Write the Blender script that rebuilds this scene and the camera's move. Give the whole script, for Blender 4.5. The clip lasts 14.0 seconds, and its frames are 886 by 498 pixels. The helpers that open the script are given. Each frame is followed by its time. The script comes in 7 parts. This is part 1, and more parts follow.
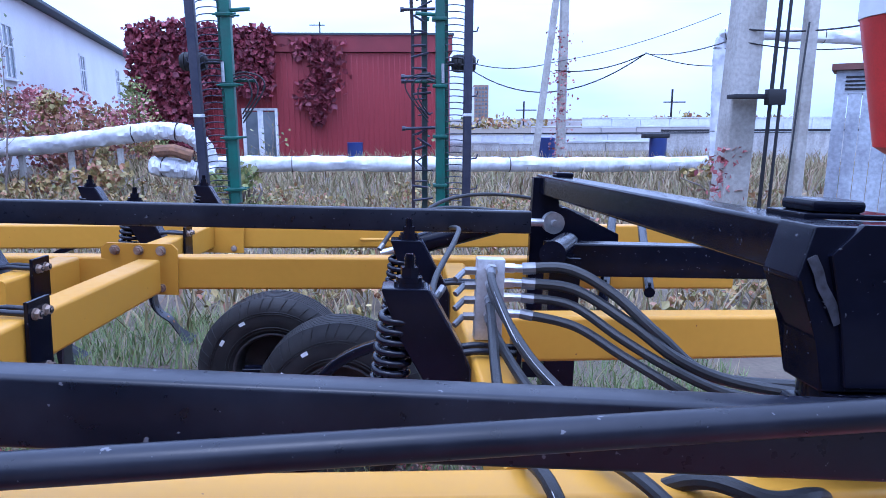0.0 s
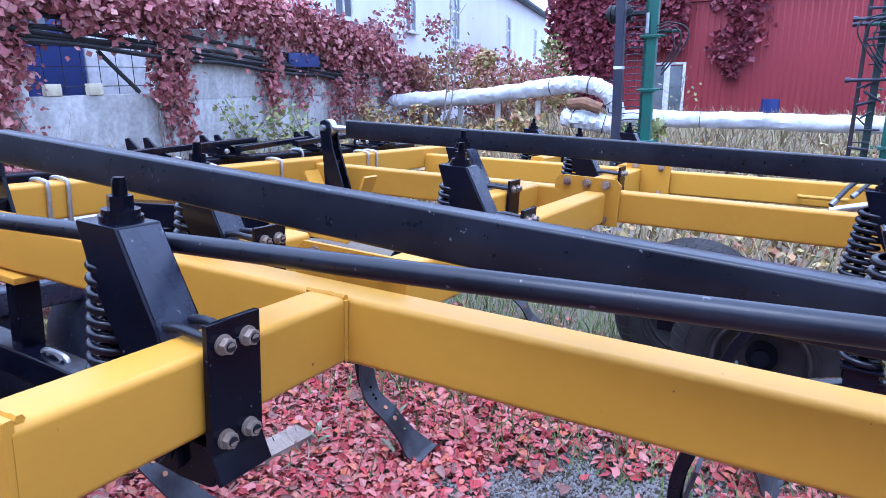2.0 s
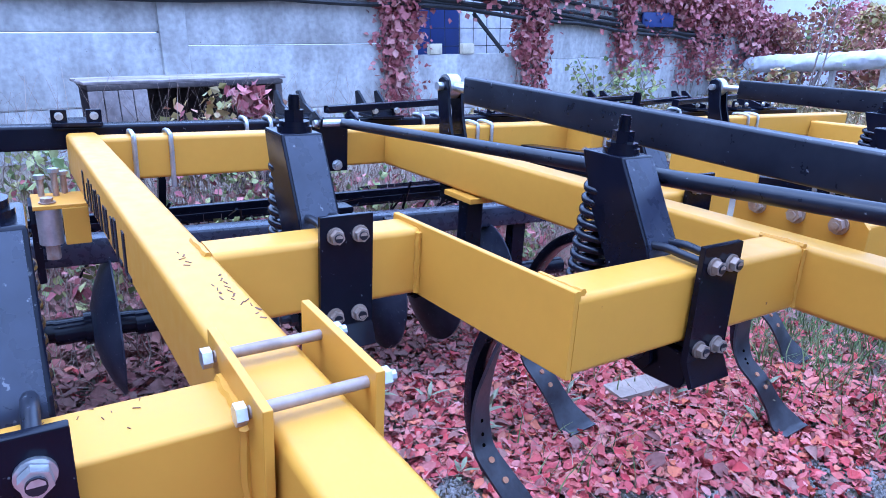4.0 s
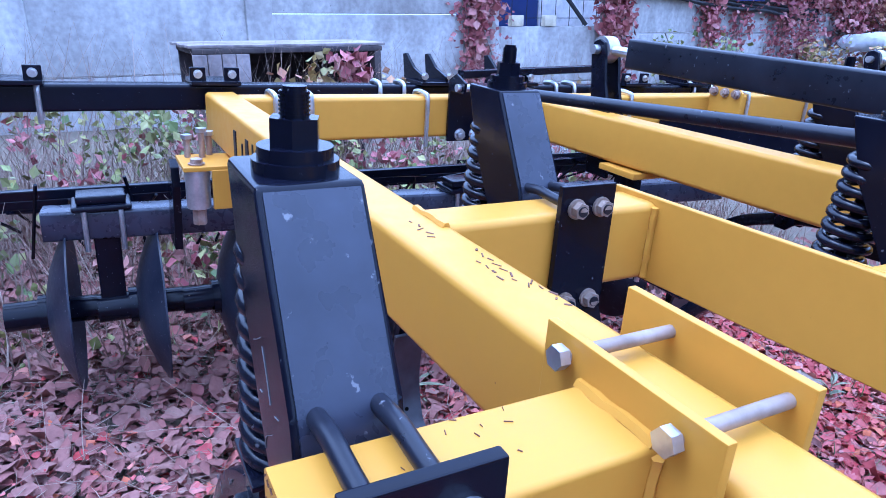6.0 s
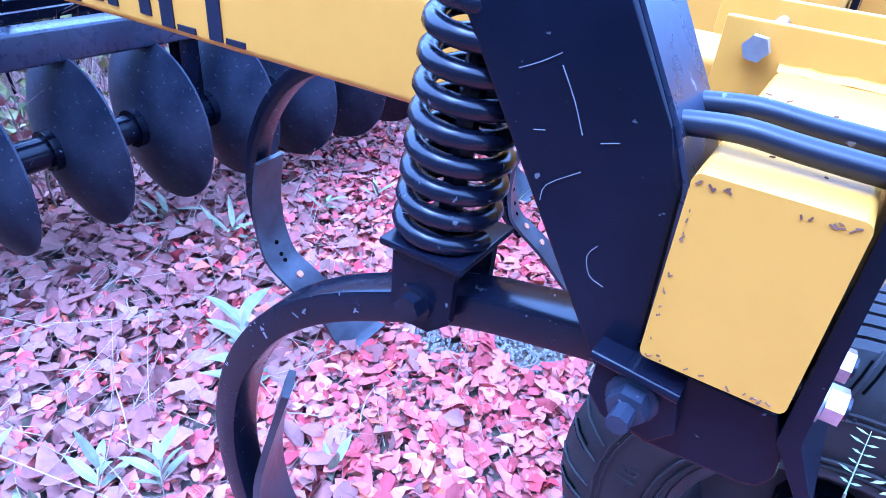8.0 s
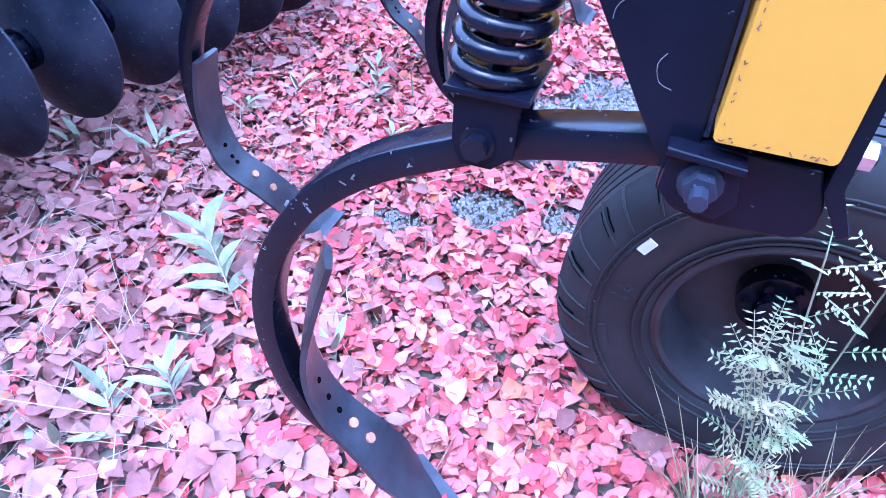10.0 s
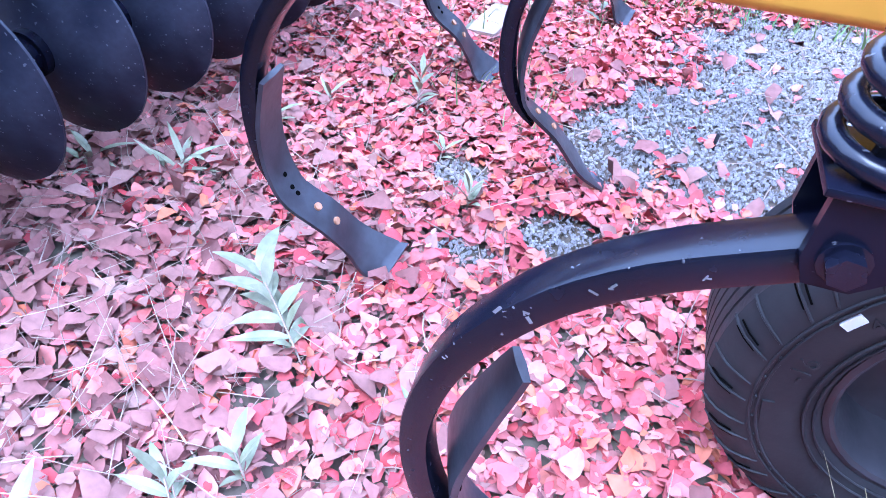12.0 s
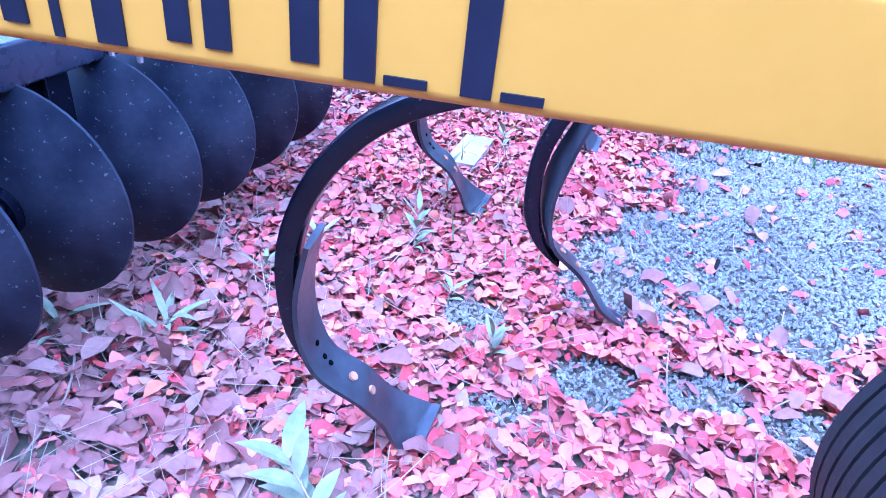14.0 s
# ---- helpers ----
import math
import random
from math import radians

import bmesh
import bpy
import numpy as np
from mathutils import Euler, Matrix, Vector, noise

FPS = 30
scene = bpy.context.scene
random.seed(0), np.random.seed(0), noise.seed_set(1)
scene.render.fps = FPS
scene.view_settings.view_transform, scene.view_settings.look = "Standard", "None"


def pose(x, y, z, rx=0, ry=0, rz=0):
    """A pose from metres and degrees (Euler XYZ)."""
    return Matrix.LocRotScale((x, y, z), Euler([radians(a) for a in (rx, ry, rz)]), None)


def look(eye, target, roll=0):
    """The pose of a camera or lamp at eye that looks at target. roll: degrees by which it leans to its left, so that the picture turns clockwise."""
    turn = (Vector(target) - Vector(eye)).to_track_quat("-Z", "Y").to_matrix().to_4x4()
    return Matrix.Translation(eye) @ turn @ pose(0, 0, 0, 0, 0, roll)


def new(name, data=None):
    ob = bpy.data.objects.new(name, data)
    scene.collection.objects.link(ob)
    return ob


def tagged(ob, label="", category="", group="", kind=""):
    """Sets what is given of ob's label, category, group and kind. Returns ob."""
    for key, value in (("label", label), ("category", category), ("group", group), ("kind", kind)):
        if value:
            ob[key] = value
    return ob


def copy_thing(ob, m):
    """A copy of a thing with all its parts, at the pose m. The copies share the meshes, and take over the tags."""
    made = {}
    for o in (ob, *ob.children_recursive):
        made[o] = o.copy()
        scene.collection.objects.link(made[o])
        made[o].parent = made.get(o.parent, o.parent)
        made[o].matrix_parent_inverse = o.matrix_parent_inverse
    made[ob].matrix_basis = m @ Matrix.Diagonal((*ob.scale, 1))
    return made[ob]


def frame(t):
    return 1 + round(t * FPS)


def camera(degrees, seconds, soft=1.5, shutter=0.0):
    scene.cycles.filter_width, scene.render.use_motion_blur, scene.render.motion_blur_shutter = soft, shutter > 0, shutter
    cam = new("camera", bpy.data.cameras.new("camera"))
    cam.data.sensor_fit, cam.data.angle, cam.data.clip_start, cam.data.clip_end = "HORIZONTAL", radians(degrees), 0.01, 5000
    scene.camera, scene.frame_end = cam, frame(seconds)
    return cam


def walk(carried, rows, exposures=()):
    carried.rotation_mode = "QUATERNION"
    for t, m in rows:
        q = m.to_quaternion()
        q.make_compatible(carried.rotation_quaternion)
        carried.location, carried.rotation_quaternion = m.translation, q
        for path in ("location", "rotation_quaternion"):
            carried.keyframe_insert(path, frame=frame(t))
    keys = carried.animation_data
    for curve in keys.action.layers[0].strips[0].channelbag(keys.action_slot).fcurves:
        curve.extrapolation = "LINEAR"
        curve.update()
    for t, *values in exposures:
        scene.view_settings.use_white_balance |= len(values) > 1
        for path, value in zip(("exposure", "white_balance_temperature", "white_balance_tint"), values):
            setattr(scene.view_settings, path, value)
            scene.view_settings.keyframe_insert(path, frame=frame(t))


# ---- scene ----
# Everything of the machine is laid out level in its own frame; the yard falls gently ahead and to one side.
YARD = pose(0, 0, 0, -2.6, 2.4, 0)
cam = camera(68.0, 14.0, soft=0.9)
PATH = [
    (0, (0.324, 0.385, 1.631), (0.439, 2.36, 1.334), 2.1),
    (0.5, (0.29, 0.372, 1.61), (0.151, 2.335, 1.256), 2.3),
    (1, (0.252, 0.347, 1.587), (-0.143, 2.267, 1.188), 3.1),
    (1.5, (0.189, 0.295, 1.573), (-0.462, 2.138, 1.147), 3.2),
    (2, (0.124, 0.186, 1.555), (-0.827, 1.881, 1.085), 2.9),
    (2.5, (0.095, 0.083, 1.54), (-1.068, 1.622, 1.013), 2.7),
    (3, (0.063, -0.024, 1.537), (-1.307, 1.327, 0.99), 1.9),
    (3.5, (0.041, -0.112, 1.531), (-1.442, 1.092, 0.939), 2.3),
    (4, (0.016, -0.167, 1.518), (-1.569, 0.883, 0.897), 3.1),
    (4.2, (0.003, -0.178, 1.509), (-1.616, 0.808, 0.87), 2.3),
    (6.3, (-0.358, -0.469, 1.427), (-1.997, 0.442, 0.732), 3.8),
    (6.5, (-0.399, -0.547, 1.417), (-1.952, 0.494, 0.709), 3.3),
    (7, (-0.464, -0.679, 1.38), (-1.735, 0.561, 0.46), 5.0),
    (7.5, (-0.538, -0.703, 1.328), (-1.63, 0.652, 0.342), 6.1),
    (8, (-0.624, -0.681, 1.289), (-1.485, 0.772, 0.218), 4.9),
    (8.5, (-0.678, -0.692, 1.278), (-1.427, 0.782, 0.152), 5.0),
    (9, (-0.707, -0.734, 1.272), (-1.354, 0.728, 0.071), 4.9),
    (9.2, (-0.718, -0.755, 1.277), (-1.328, 0.707, 0.055), 3.6),
    (11.3, (-0.845, -0.879, 1.237), (-1.193, 0.513, -0.157), 5.0),
    (11.5, (-0.913, -0.836, 1.221), (-1.295, 0.563, -0.156), 3.4),
    (12, (-1.092, -0.694, 1.219), (-1.474, 0.742, -0.12), 5.0),
    (12.5, (-1.178, -0.661, 1.249), (-1.621, 0.849, 0.015), 2.0),
    (13, (-1.31, -0.617, 1.216), (-1.616, 1.029, 0.121), 4.7),
    (13.5, (-1.373, -0.587, 1.173), (-1.636, 1.044, 0.046), 2.5),
    (14, (-1.396, -0.585, 1.19), (-1.624, 1.098, 0.134), 6.3),
]
walk(cam, [(t, YARD @ look(eye, target, roll)) for t, eye, target, roll in PATH],
     [(0.0, -0.13, 4750, 22), (1.5, 0.2, 4950, 19), (3.0, 0.47, 4750, 18), (3.5, 0.45, 4450, 17), (6.5, 0.42, 4350, 19), (7.0, 0.55, 4150, 21), (7.5, 0.92, 3950, 21), (8.0, 1.52, 3800, 21), (9.2, 1.6, 3740, 21), (11.3, 1.56, 5150, 19), (11.9, 1.58, 4750, 19), (12.4, 1.6, 3980, 21), (14.0, 1.6, 3870, 22)])

# ---- light: an overcast autumn day ----
world = bpy.data.worlds.new("overcast_sky")
scene.world = world
world.use_nodes = True
wn = world.node_tree
bgn = wn.nodes["Background"]
skyt = wn.nodes.new("ShaderNodeTexSky")
skyt.sky_type, skyt.sun_disc = "NISHITA", False
skyt.sun_elevation, skyt.sun_rotation = radians(70), radians(200)
skyt.air_density, skyt.dust_density = 1.0, 4.0
hsv = wn.nodes.new("ShaderNodeHueSaturation")
hsv.inputs["Saturation"].default_value = 0.35
coord = wn.nodes.new("ShaderNodeTexCoord")
cloud = wn.nodes.new("ShaderNodeTexNoise")
cloud.inputs["Scale"].default_value, cloud.inputs["Detail"].default_value = 2.2, 6
cmap = wn.nodes.new("ShaderNodeMapping")
cmap.inputs["Scale"].default_value = (1, 1, 4)
cramp = wn.nodes.new("ShaderNodeValToRGB")
cramp.color_ramp.elements[0].position, cramp.color_ramp.elements[1].position = 0.35, 0.7
cramp.color_ramp.elements[0].color, cramp.color_ramp.elements[1].color = (6.0, 7.2, 9.4, 1), (9.0, 9.8, 11.2, 1)
cmix = wn.nodes.new("ShaderNodeMixRGB")
cmix.inputs["Fac"].default_value = 0.88
wn.links.new(coord.outputs["Generated"], cmap.inputs["Vector"])
wn.links.new(cmap.outputs["Vector"], cloud.inputs["Vector"])
wn.links.new(cloud.outputs["Fac"], cramp.inputs["Fac"])
wn.links.new(skyt.outputs["Color"], hsv.inputs["Color"])
wn.links.new(hsv.outputs["Color"], cmix.inputs["Color1"])
wn.links.new(cramp.outputs["Color"], cmix.inputs["Color2"])
# an overcast sky is brightest overhead
updown = wn.nodes.new("ShaderNodeSeparateXYZ")
zenith = wn.nodes.new("ShaderNodeMapRange")
zenith.inputs["To Min"].default_value, zenith.inputs["To Max"].default_value = 1.15, 2.85
brighter = wn.nodes.new("ShaderNodeVectorMath")
brighter.operation = "SCALE"
wn.links.new(coord.outputs["Generated"], updown.inputs["Vector"])
wn.links.new(updown.outputs["Z"], zenith.inputs["Value"])
wn.links.new(zenith.outputs["Result"], brighter.inputs["Scale"])
wn.links.new(cmix.outputs["Color"], brighter.inputs[0])
wn.links.new(brighter.outputs["Vector"], bgn.inputs["Color"])
bgn.inputs["Strength"].default_value = 0.135
sun = new("sun", bpy.data.lights.new("sun", "SUN"))
sun.data.energy, sun.data.angle, sun.data.color = 1.3, radians(25), (1.0, 0.97, 0.93)
sun.matrix_world = look((0, 0, 20), (2.5, 6.8, 0))


# ---- materials ----
def material(name, color, color2=None, rough=0.6, metal=0.0, scale=8.0, bump=0.15, bump_scale=60.0, fine=0.25, island=None, spec=0.5, coat=0.0,
             speck=None, speck_at=0.66, speck_scale=38):
    """A painted, rusted or earthy surface: two tones in large patches, fine grain, fine relief; island: colours picked piece by piece."""
    m = bpy.data.materials.new(name)
    m.use_nodes = True
    nt = m.node_tree
    n, l = nt.nodes, nt.links
    b = n["Principled BSDF"]
    tc = n.new("ShaderNodeTexCoord")
    big = n.new("ShaderNodeTexNoise")
    big.inputs["Scale"].default_value, big.inputs["Detail"].default_value = scale, 5
    l.new(tc.outputs["Object"], big.inputs["Vector"])
    mix = n.new("ShaderNodeMixRGB")
    mix.inputs["Color1"].default_value = (*color, 1)
    mix.inputs["Color2"].default_value = (*(color2 or [c * 0.75 for c in color]), 1)
    ramp = n.new("ShaderNodeValToRGB")
    ramp.color_ramp.elements[0].position, ramp.color_ramp.elements[1].position = 0.38, 0.68
    l.new(big.outputs["Fac"], ramp.inputs["Fac"])
    l.new(ramp.outputs["Color"], mix.inputs["Fac"])
    last = mix.outputs["Color"]
    if island:
        geo = n.new("ShaderNodeNewGeometry")
        pick = n.new("ShaderNodeValToRGB")
        pick.color_ramp.interpolation = "LINEAR"
        els = pick.color_ramp.elements
        while len(els) < len(island):
            els.new(0.5)
        for i, c in enumerate(island):
            els[i].position, els[i].color = i / max(1, len(island) - 1), (*c, 1)
        l.new(geo.outputs["Random Per Island"], pick.inputs["Fac"])
        mi = n.new("ShaderNodeMixRGB")
        mi.blend_type, mi.inputs["Fac"].default_value = "MIX", 0.85
        l.new(last, mi.inputs["Color1"])
        l.new(pick.outputs["Color"], mi.inputs["Color2"])
        last = mi.outputs["Color"]
    grain = n.new("ShaderNodeTexNoise")
    grain.inputs["Scale"].default_value, grain.inputs["Detail"].default_value = bump_scale, 4
    l.new(tc.outputs["Object"], grain.inputs["Vector"])
    gm = n.new("ShaderNodeMixRGB")
    gm.blend_type, gm.inputs["Fac"].default_value = "OVERLAY", fine
    l.new(last, gm.inputs["Color1"])
    l.new(grain.outputs["Fac"], gm.inputs["Color2"])
    last = gm.outputs["Color"]
    if speck:
        sp = n.new("ShaderNodeTexNoise")
        sp.inputs["Scale"].default_value, sp.inputs["Detail"].default_value = speck_scale, 7
        l.new(tc.outputs["Object"], sp.inputs["Vector"])
        sr = n.new("ShaderNodeValToRGB")
        sr.color_ramp.elements[0].position, sr.color_ramp.elements[1].position = speck_at, speck_at + 0.03
        l.new(sp.outputs["Fac"], sr.inputs["Fac"])
        sm = n.new("ShaderNodeMixRGB")
        sm.inputs["Color2"].default_value = (*speck, 1)
        l.new(sr.outputs["Color"], sm.inputs["Fac"])
        l.new(last, sm.inputs["Color1"])
        last = sm.outputs["Color"]
    l.new(last, b.inputs["Base Color"])
    rr = n.new("ShaderNodeMapRange")
    rr.inputs["To Min"].default_value, rr.inputs["To Max"].default_value = max(0.05, rough - 0.1), min(1, rough + 0.12)
    l.new(grain.outputs["Fac"], rr.inputs["Value"])
    l.new(rr.outputs["Result"], b.inputs["Roughness"])
    b.inputs["Metallic"].default_value = metal
    b.inputs["Specular IOR Level"].default_value = spec
    b.inputs["Coat Weight"].default_value = coat
    bu = n.new("ShaderNodeBump")
    bu.inputs["Strength"].default_value, bu.inputs["Distance"].default_value = bump, 0.004
    l.new(grain.outputs["Fac"], bu.inputs["Height"])
    l.new(bu.outputs["Normal"], b.inputs["Normal"])
    return m


YELLOW = material("yellow_paint", (0.53, 0.262, 0.026), (0.49, 0.24, 0.023), 0.38, scale=1.4, bump=0.03, bump_scale=30, fine=0.06, speck=(0.16, 0.06, 0.03), speck_at=0.745, spec=0.28)
BLACK = material("black_paint", (0.0035, 0.0038, 0.0085), (0.006, 0.0063, 0.013), 0.16, scale=6, bump=0.03, bump_scale=34, fine=0.2, spec=0.16, speck=(0.09, 0.09, 0.10), speck_at=0.685, speck_scale=85)
# dusty black whose paler base colour stands in for reflected sky
FRONT = material("dusty_sky_sheen_black", (0.014, 0.016, 0.030), (0.030, 0.033, 0.053), 0.28, scale=9, bump=0.05, bump_scale=40, fine=0.3, spec=0.45, speck=(0.16, 0.16, 0.175), speck_at=0.68, speck_scale=70)
GLOSS = material("glossy_black_paint", (0.0035, 0.0038, 0.0085), (0.006, 0.0063, 0.013), 0.23, scale=6, bump=0.04, bump_scale=40, fine=0.2, spec=0.32, speck=(0.09, 0.09, 0.10), speck_at=0.69, speck_scale=85)
# near-black colour painted in for the shade inside holes and tread slots
VOID = material("painted_recess_shade", (0.001, 0.001, 0.001), None, 0.9, bump=0.0, spec=0.05)
BLUEBAR = material("dark_blue_decal", (0.010, 0.010, 0.022), None, 0.5, bump=0.0, spec=0.3)
STEEL = material("zinc_steel", (0.55, 0.55, 0.56), (0.42, 0.42, 0.44), 0.35, 0.85, 20, 0.05, 120)
RUSTY = material("rusty_steel", (0.30, 0.20, 0.15), (0.42, 0.36, 0.32), 0.55, 0.6, 30, 0.2, 150)
RUSTHEAD = material("rusted_bolt_head", (0.34, 0.15, 0.08), (0.42, 0.22, 0.12), 0.8, 0, 60, 0.2, 150)
WORN = material("worn_share_steel", (0.044, 0.045, 0.056), (0.022, 0.021, 0.028), 0.33, 0.2, 14, 0.1, 70)
WORNBOLT = material("worn_bolt_steel", (0.33, 0.26, 0.21), (0.22, 0.16, 0.12), 0.5, 0.35, 18, 0.1, 90)
DISC = material("disc_steel", (0.010, 0.0115, 0.022), (0.032, 0.034, 0.050), 0.36, 0.0, 7, 0.06, 60, speck=(0.13, 0.13, 0.145), speck_at=0.66, spec=0.25, fine=0.3, speck_scale=90)
DUSTY = material("dusty_black_paint", (0.006, 0.0066, 0.012), (0.015, 0.016, 0.024), 0.3, 0.0, 5, 0.05, 40, speck=(0.13, 0.13, 0.145), speck_at=0.69, spec=0.32, fine=0.3, speck_scale=70)
RUBBER = material("tyre_rubber", (0.016, 0.015, 0.017), (0.028, 0.027, 0.028), 0.62, 0, 9, 0.2, 80, spec=0.3)
HOSE = material("hose_rubber", (0.018, 0.018, 0.02), None, 0.5, 0, 9, 0.2, 160)
WHITE = material("white_mark", (0.75, 0.77, 0.8), None, 0.5)
GROUND = material("yard_soil", (0.105, 0.078, 0.058), (0.15, 0.125, 0.085), 0.95, 0, 1.2, 0.6, 25, 0.5)


# ---- mesh helpers ----
LOCAL = []


def solid(name, bm, mat, smooth=True):
    me = bpy.data.meshes.new(name)
    bmesh.ops.recalc_face_normals(bm, faces=bm.faces)
    bm.to_mesh(me)
    bm.free()
    me.materials.append(mat)
    if smooth:
        me.shade_smooth()
        me.set_sharp_from_angle(angle=radians(35))
    return me


def crisp(ob):
    """Flat faces keep their own normal beside rounded edges."""
    if len(ob.data.polygons) < 300 and ob.data.materials[0].name in ("yellow_paint", "black_paint", "zinc_steel", "rusty_steel"):
        ob.modifiers.new("crisp", "WEIGHTED_NORMAL").keep_sharp = True
    return ob


def part(name, bm, mat, parent, label=""):
    ob = crisp(new(name, solid(name, bm, mat)))
    ob.parent = parent
    return tagged(ob, label)


def thing(name, label, category, at=None, group="", kind="", local=True):
    ob = new(name)
    ob.empty_display_size = 0.05
    ob.matrix_basis = at if at is not None else Matrix()
    if local:
        LOCAL.append(ob)
    return tagged(ob, label, category, group, kind)


def whole(name, bm, mat, label, category, group="", kind="", local=True):
    ob = crisp(new(name, solid(name, bm, mat)))
    if local:
        LOCAL.append(ob)
    return tagged(ob, label, category, group, kind)


def ring(w, h, r, n=3):
    """A rounded rectangle, w across and h high."""
    pts = []
    for cx, cy, a0 in ((w / 2 - r, h / 2 - r, 0), (-w / 2 + r, h / 2 - r, 90), (-w / 2 + r, -h / 2 + r, 180), (w / 2 - r, -h / 2 + r, 270)):
        for k in range(n + 1):
            a = radians(a0 + 90 * k / n)
            pts.append((cx + r * math.cos(a), cy + r * math.sin(a)))
    return pts


def circle(r, n=10):
    return [(r * math.cos(2 * math.pi * k / n), r * math.sin(2 * math.pi * k / n)) for k in range(n)]


def sweep(bm, pts, section, up=(0, 0, 1), caps=True):
    """section (across, up) carried along pts; section may be a list per point."""
    pts = [Vector(p) for p in pts]
    rows = []
    u = Vector(up)
    for i, p in enumerate(pts):
        t = (pts[min(i + 1, len(pts) - 1)] - pts[max(i - 1, 0)]).normalized()
        s = t.cross(u)
        if s.length < 1e-4:
            s = t.cross(Vector((0.3, 1, 0.2)))
        s.normalize()
        v = s.cross(t).normalized()
        sec = section[i] if isinstance(section[0][0], (list, tuple)) else section
        rows.append([bm.verts.new(p + s * a + v * b) for a, b in sec])
        u = v if abs(t.dot(u)) > 0.6 or len(pts) > 24 else u
    n = len(rows[0])
    for a, b in zip(rows, rows[1:]):
        for k in range(n):
            bm.faces.new((a[k], a[(k + 1) % n], b[(k + 1) % n], b[k]))
    if caps:
        bm.faces.new(rows[0][::-1])
        bm.faces.new(rows[-1])


def rod(bm, a, b, r, n=10):
    sweep(bm, [a, b], circle(r, n), (0.12, 0.31, 0.94))


def box(bm, x0, x1, y0, y1, z0, z1, bev=0.0):
    m = pose((x0 + x1) / 2, (y0 + y1) / 2, (z0 + z1) / 2) @ Matrix.Diagonal((x1 - x0, y1 - y0, z1 - z0, 1))
    r = bmesh.ops.create_cube(bm, size=1, matrix=m)
    if bev:
        es = list({e for v in r["verts"] for e in v.link_edges})
        bmesh.ops.bevel(bm, geom=es, offset=bev, segments=2, affect="EDGES", profile=0.5)


def prism(bm, prof, y0, y1, bev=0.0):
    """A profile in x and z, given its thickness along y."""
    a = [bm.verts.new((x, y0, z)) for x, z in prof]
    b = [bm.verts.new((x, y1, z)) for x, z in prof]
    n = len(prof)
    fs = [bm.faces.new(a), bm.faces.new(b[::-1])]
    fs += [bm.faces.new((a[k], b[k], b[(k + 1) % n], a[(k + 1) % n])) for k in range(n)]
    if bev:
        es = list({e for f in fs for e in f.edges})
        bmesh.ops.bevel(bm, geom=es, offset=bev, segments=2, affect="EDGES", profile=0.5)


def hexbolt(bm, at, axis, r=0.016, h=0.014, stud=0.012, washer=True):
    at, ax = Vector(at), Vector(axis).normalized()
    if washer:
        sweep(bm, [at, at + ax * 0.004], circle(r * 1.3, 14), (0.11, 0.3, 0.9))
    sweep(bm, [at + ax * 0.004, at + ax * (0.004 + h)], circle(r, 6), (0.11, 0.3, 0.9))
    if stud:
        sweep(bm, [at + ax * h, at + ax * (h + stud)], circle(r * 0.55, 8), (0.11, 0.3, 0.9))


TOP, LOW = 1.126, 0.979


def beam(name, a, b, label, w=0.10, h=TOP - LOW, mat=None, r=0.014, z=(TOP + LOW) / 2, za=None, zb=None):
    bm = bmesh.new()
    sweep(bm, [(a[0], a[1], z if za is None else za), (b[0], b[1], z if zb is None else zb)], ring(w, h, r))
    return whole(name, bm, mat or YELLOW, label, "frame beam", "beams of the cultivator frame")


# ---- ground ----
def ground_z(x, y):
    r = math.hypot(x + 0.5, y - 1.0)
    return -(0.042 * x + 0.0454 * y) / (1 + (r / 9.0) ** 4)


def ground_sheet():
    xs = [-900, -300, -120, -60, -30, -20, -14] + [-10 + 0.25 * i for i in range(81)] + [14, 20, 30, 60, 120, 300, 900]
    ys = [-900, -300, -120, -60, -30, -12] + [-6 + 0.25 * i for i in range(105)] + [26, 34, 50, 90, 160, 300, 900]
    bm = bmesh.new()
    vs = [[bm.verts.new((x, y, ground_z(x, y) + (0.012 * noise.noise((x * 2.1, y * 2.1, 0)) if abs(x) < 12 and abs(y) < 22 else 0))) for x in xs] for y in ys]
    for j in range(len(ys) - 1):
        for i in range(len(xs) - 1):
            bm.faces.new((vs[j][i], vs[j][i + 1], vs[j + 1][i + 1], vs[j + 1][i]))
    return whole("ground", bm, GROUND, "brown yard soil under leaves, gravel and dry grass", "ground", kind="structure", local=False)


ground_sheet()

# ---- the cultivator's yellow frame ----
beam("outer_beam", (-2.60, 0.026), (1.6, 0.104), "yellow painted steel outer beam with dark blue lettering bars")
beam("outrigger_beam", (-0.635, -0.288), (-0.635, -0.003), "short yellow stub beam with chipped paint at its end", r=0.006)
beam("cross_beam", (-1.17, 0.10), (-1.17, 0.53), "short yellow cross beam between outer beam and gusset plate")
beam("cross_beam", (-0.732, 0.565), (-0.732, 1.222), "yellow cross beam carrying a black shank clamp")
beam("inner_beam", (-2.452, 1.19), (1.9, 1.40), "long yellow inner beam under the black lift link")
beam("cross_beam", (-0.768, 1.39), (-0.768, 3.205), "yellow cross beam of the centre section")
beam("centre_beam", (-2.452, 3.24), (1.9, 3.46), "long yellow beam of the centre section", za=1.027, zb=1.093)
beam("cross_beam", (0.545, 1.385), (0.548, 3.33), "yellow cross beam carrying hose manifold and shank clamp")
beam("far_beam", (-2.452, 4.48), (2.4, 4.75), "far yellow beam with a welded grab handle", za=1.01, zb=1.12)
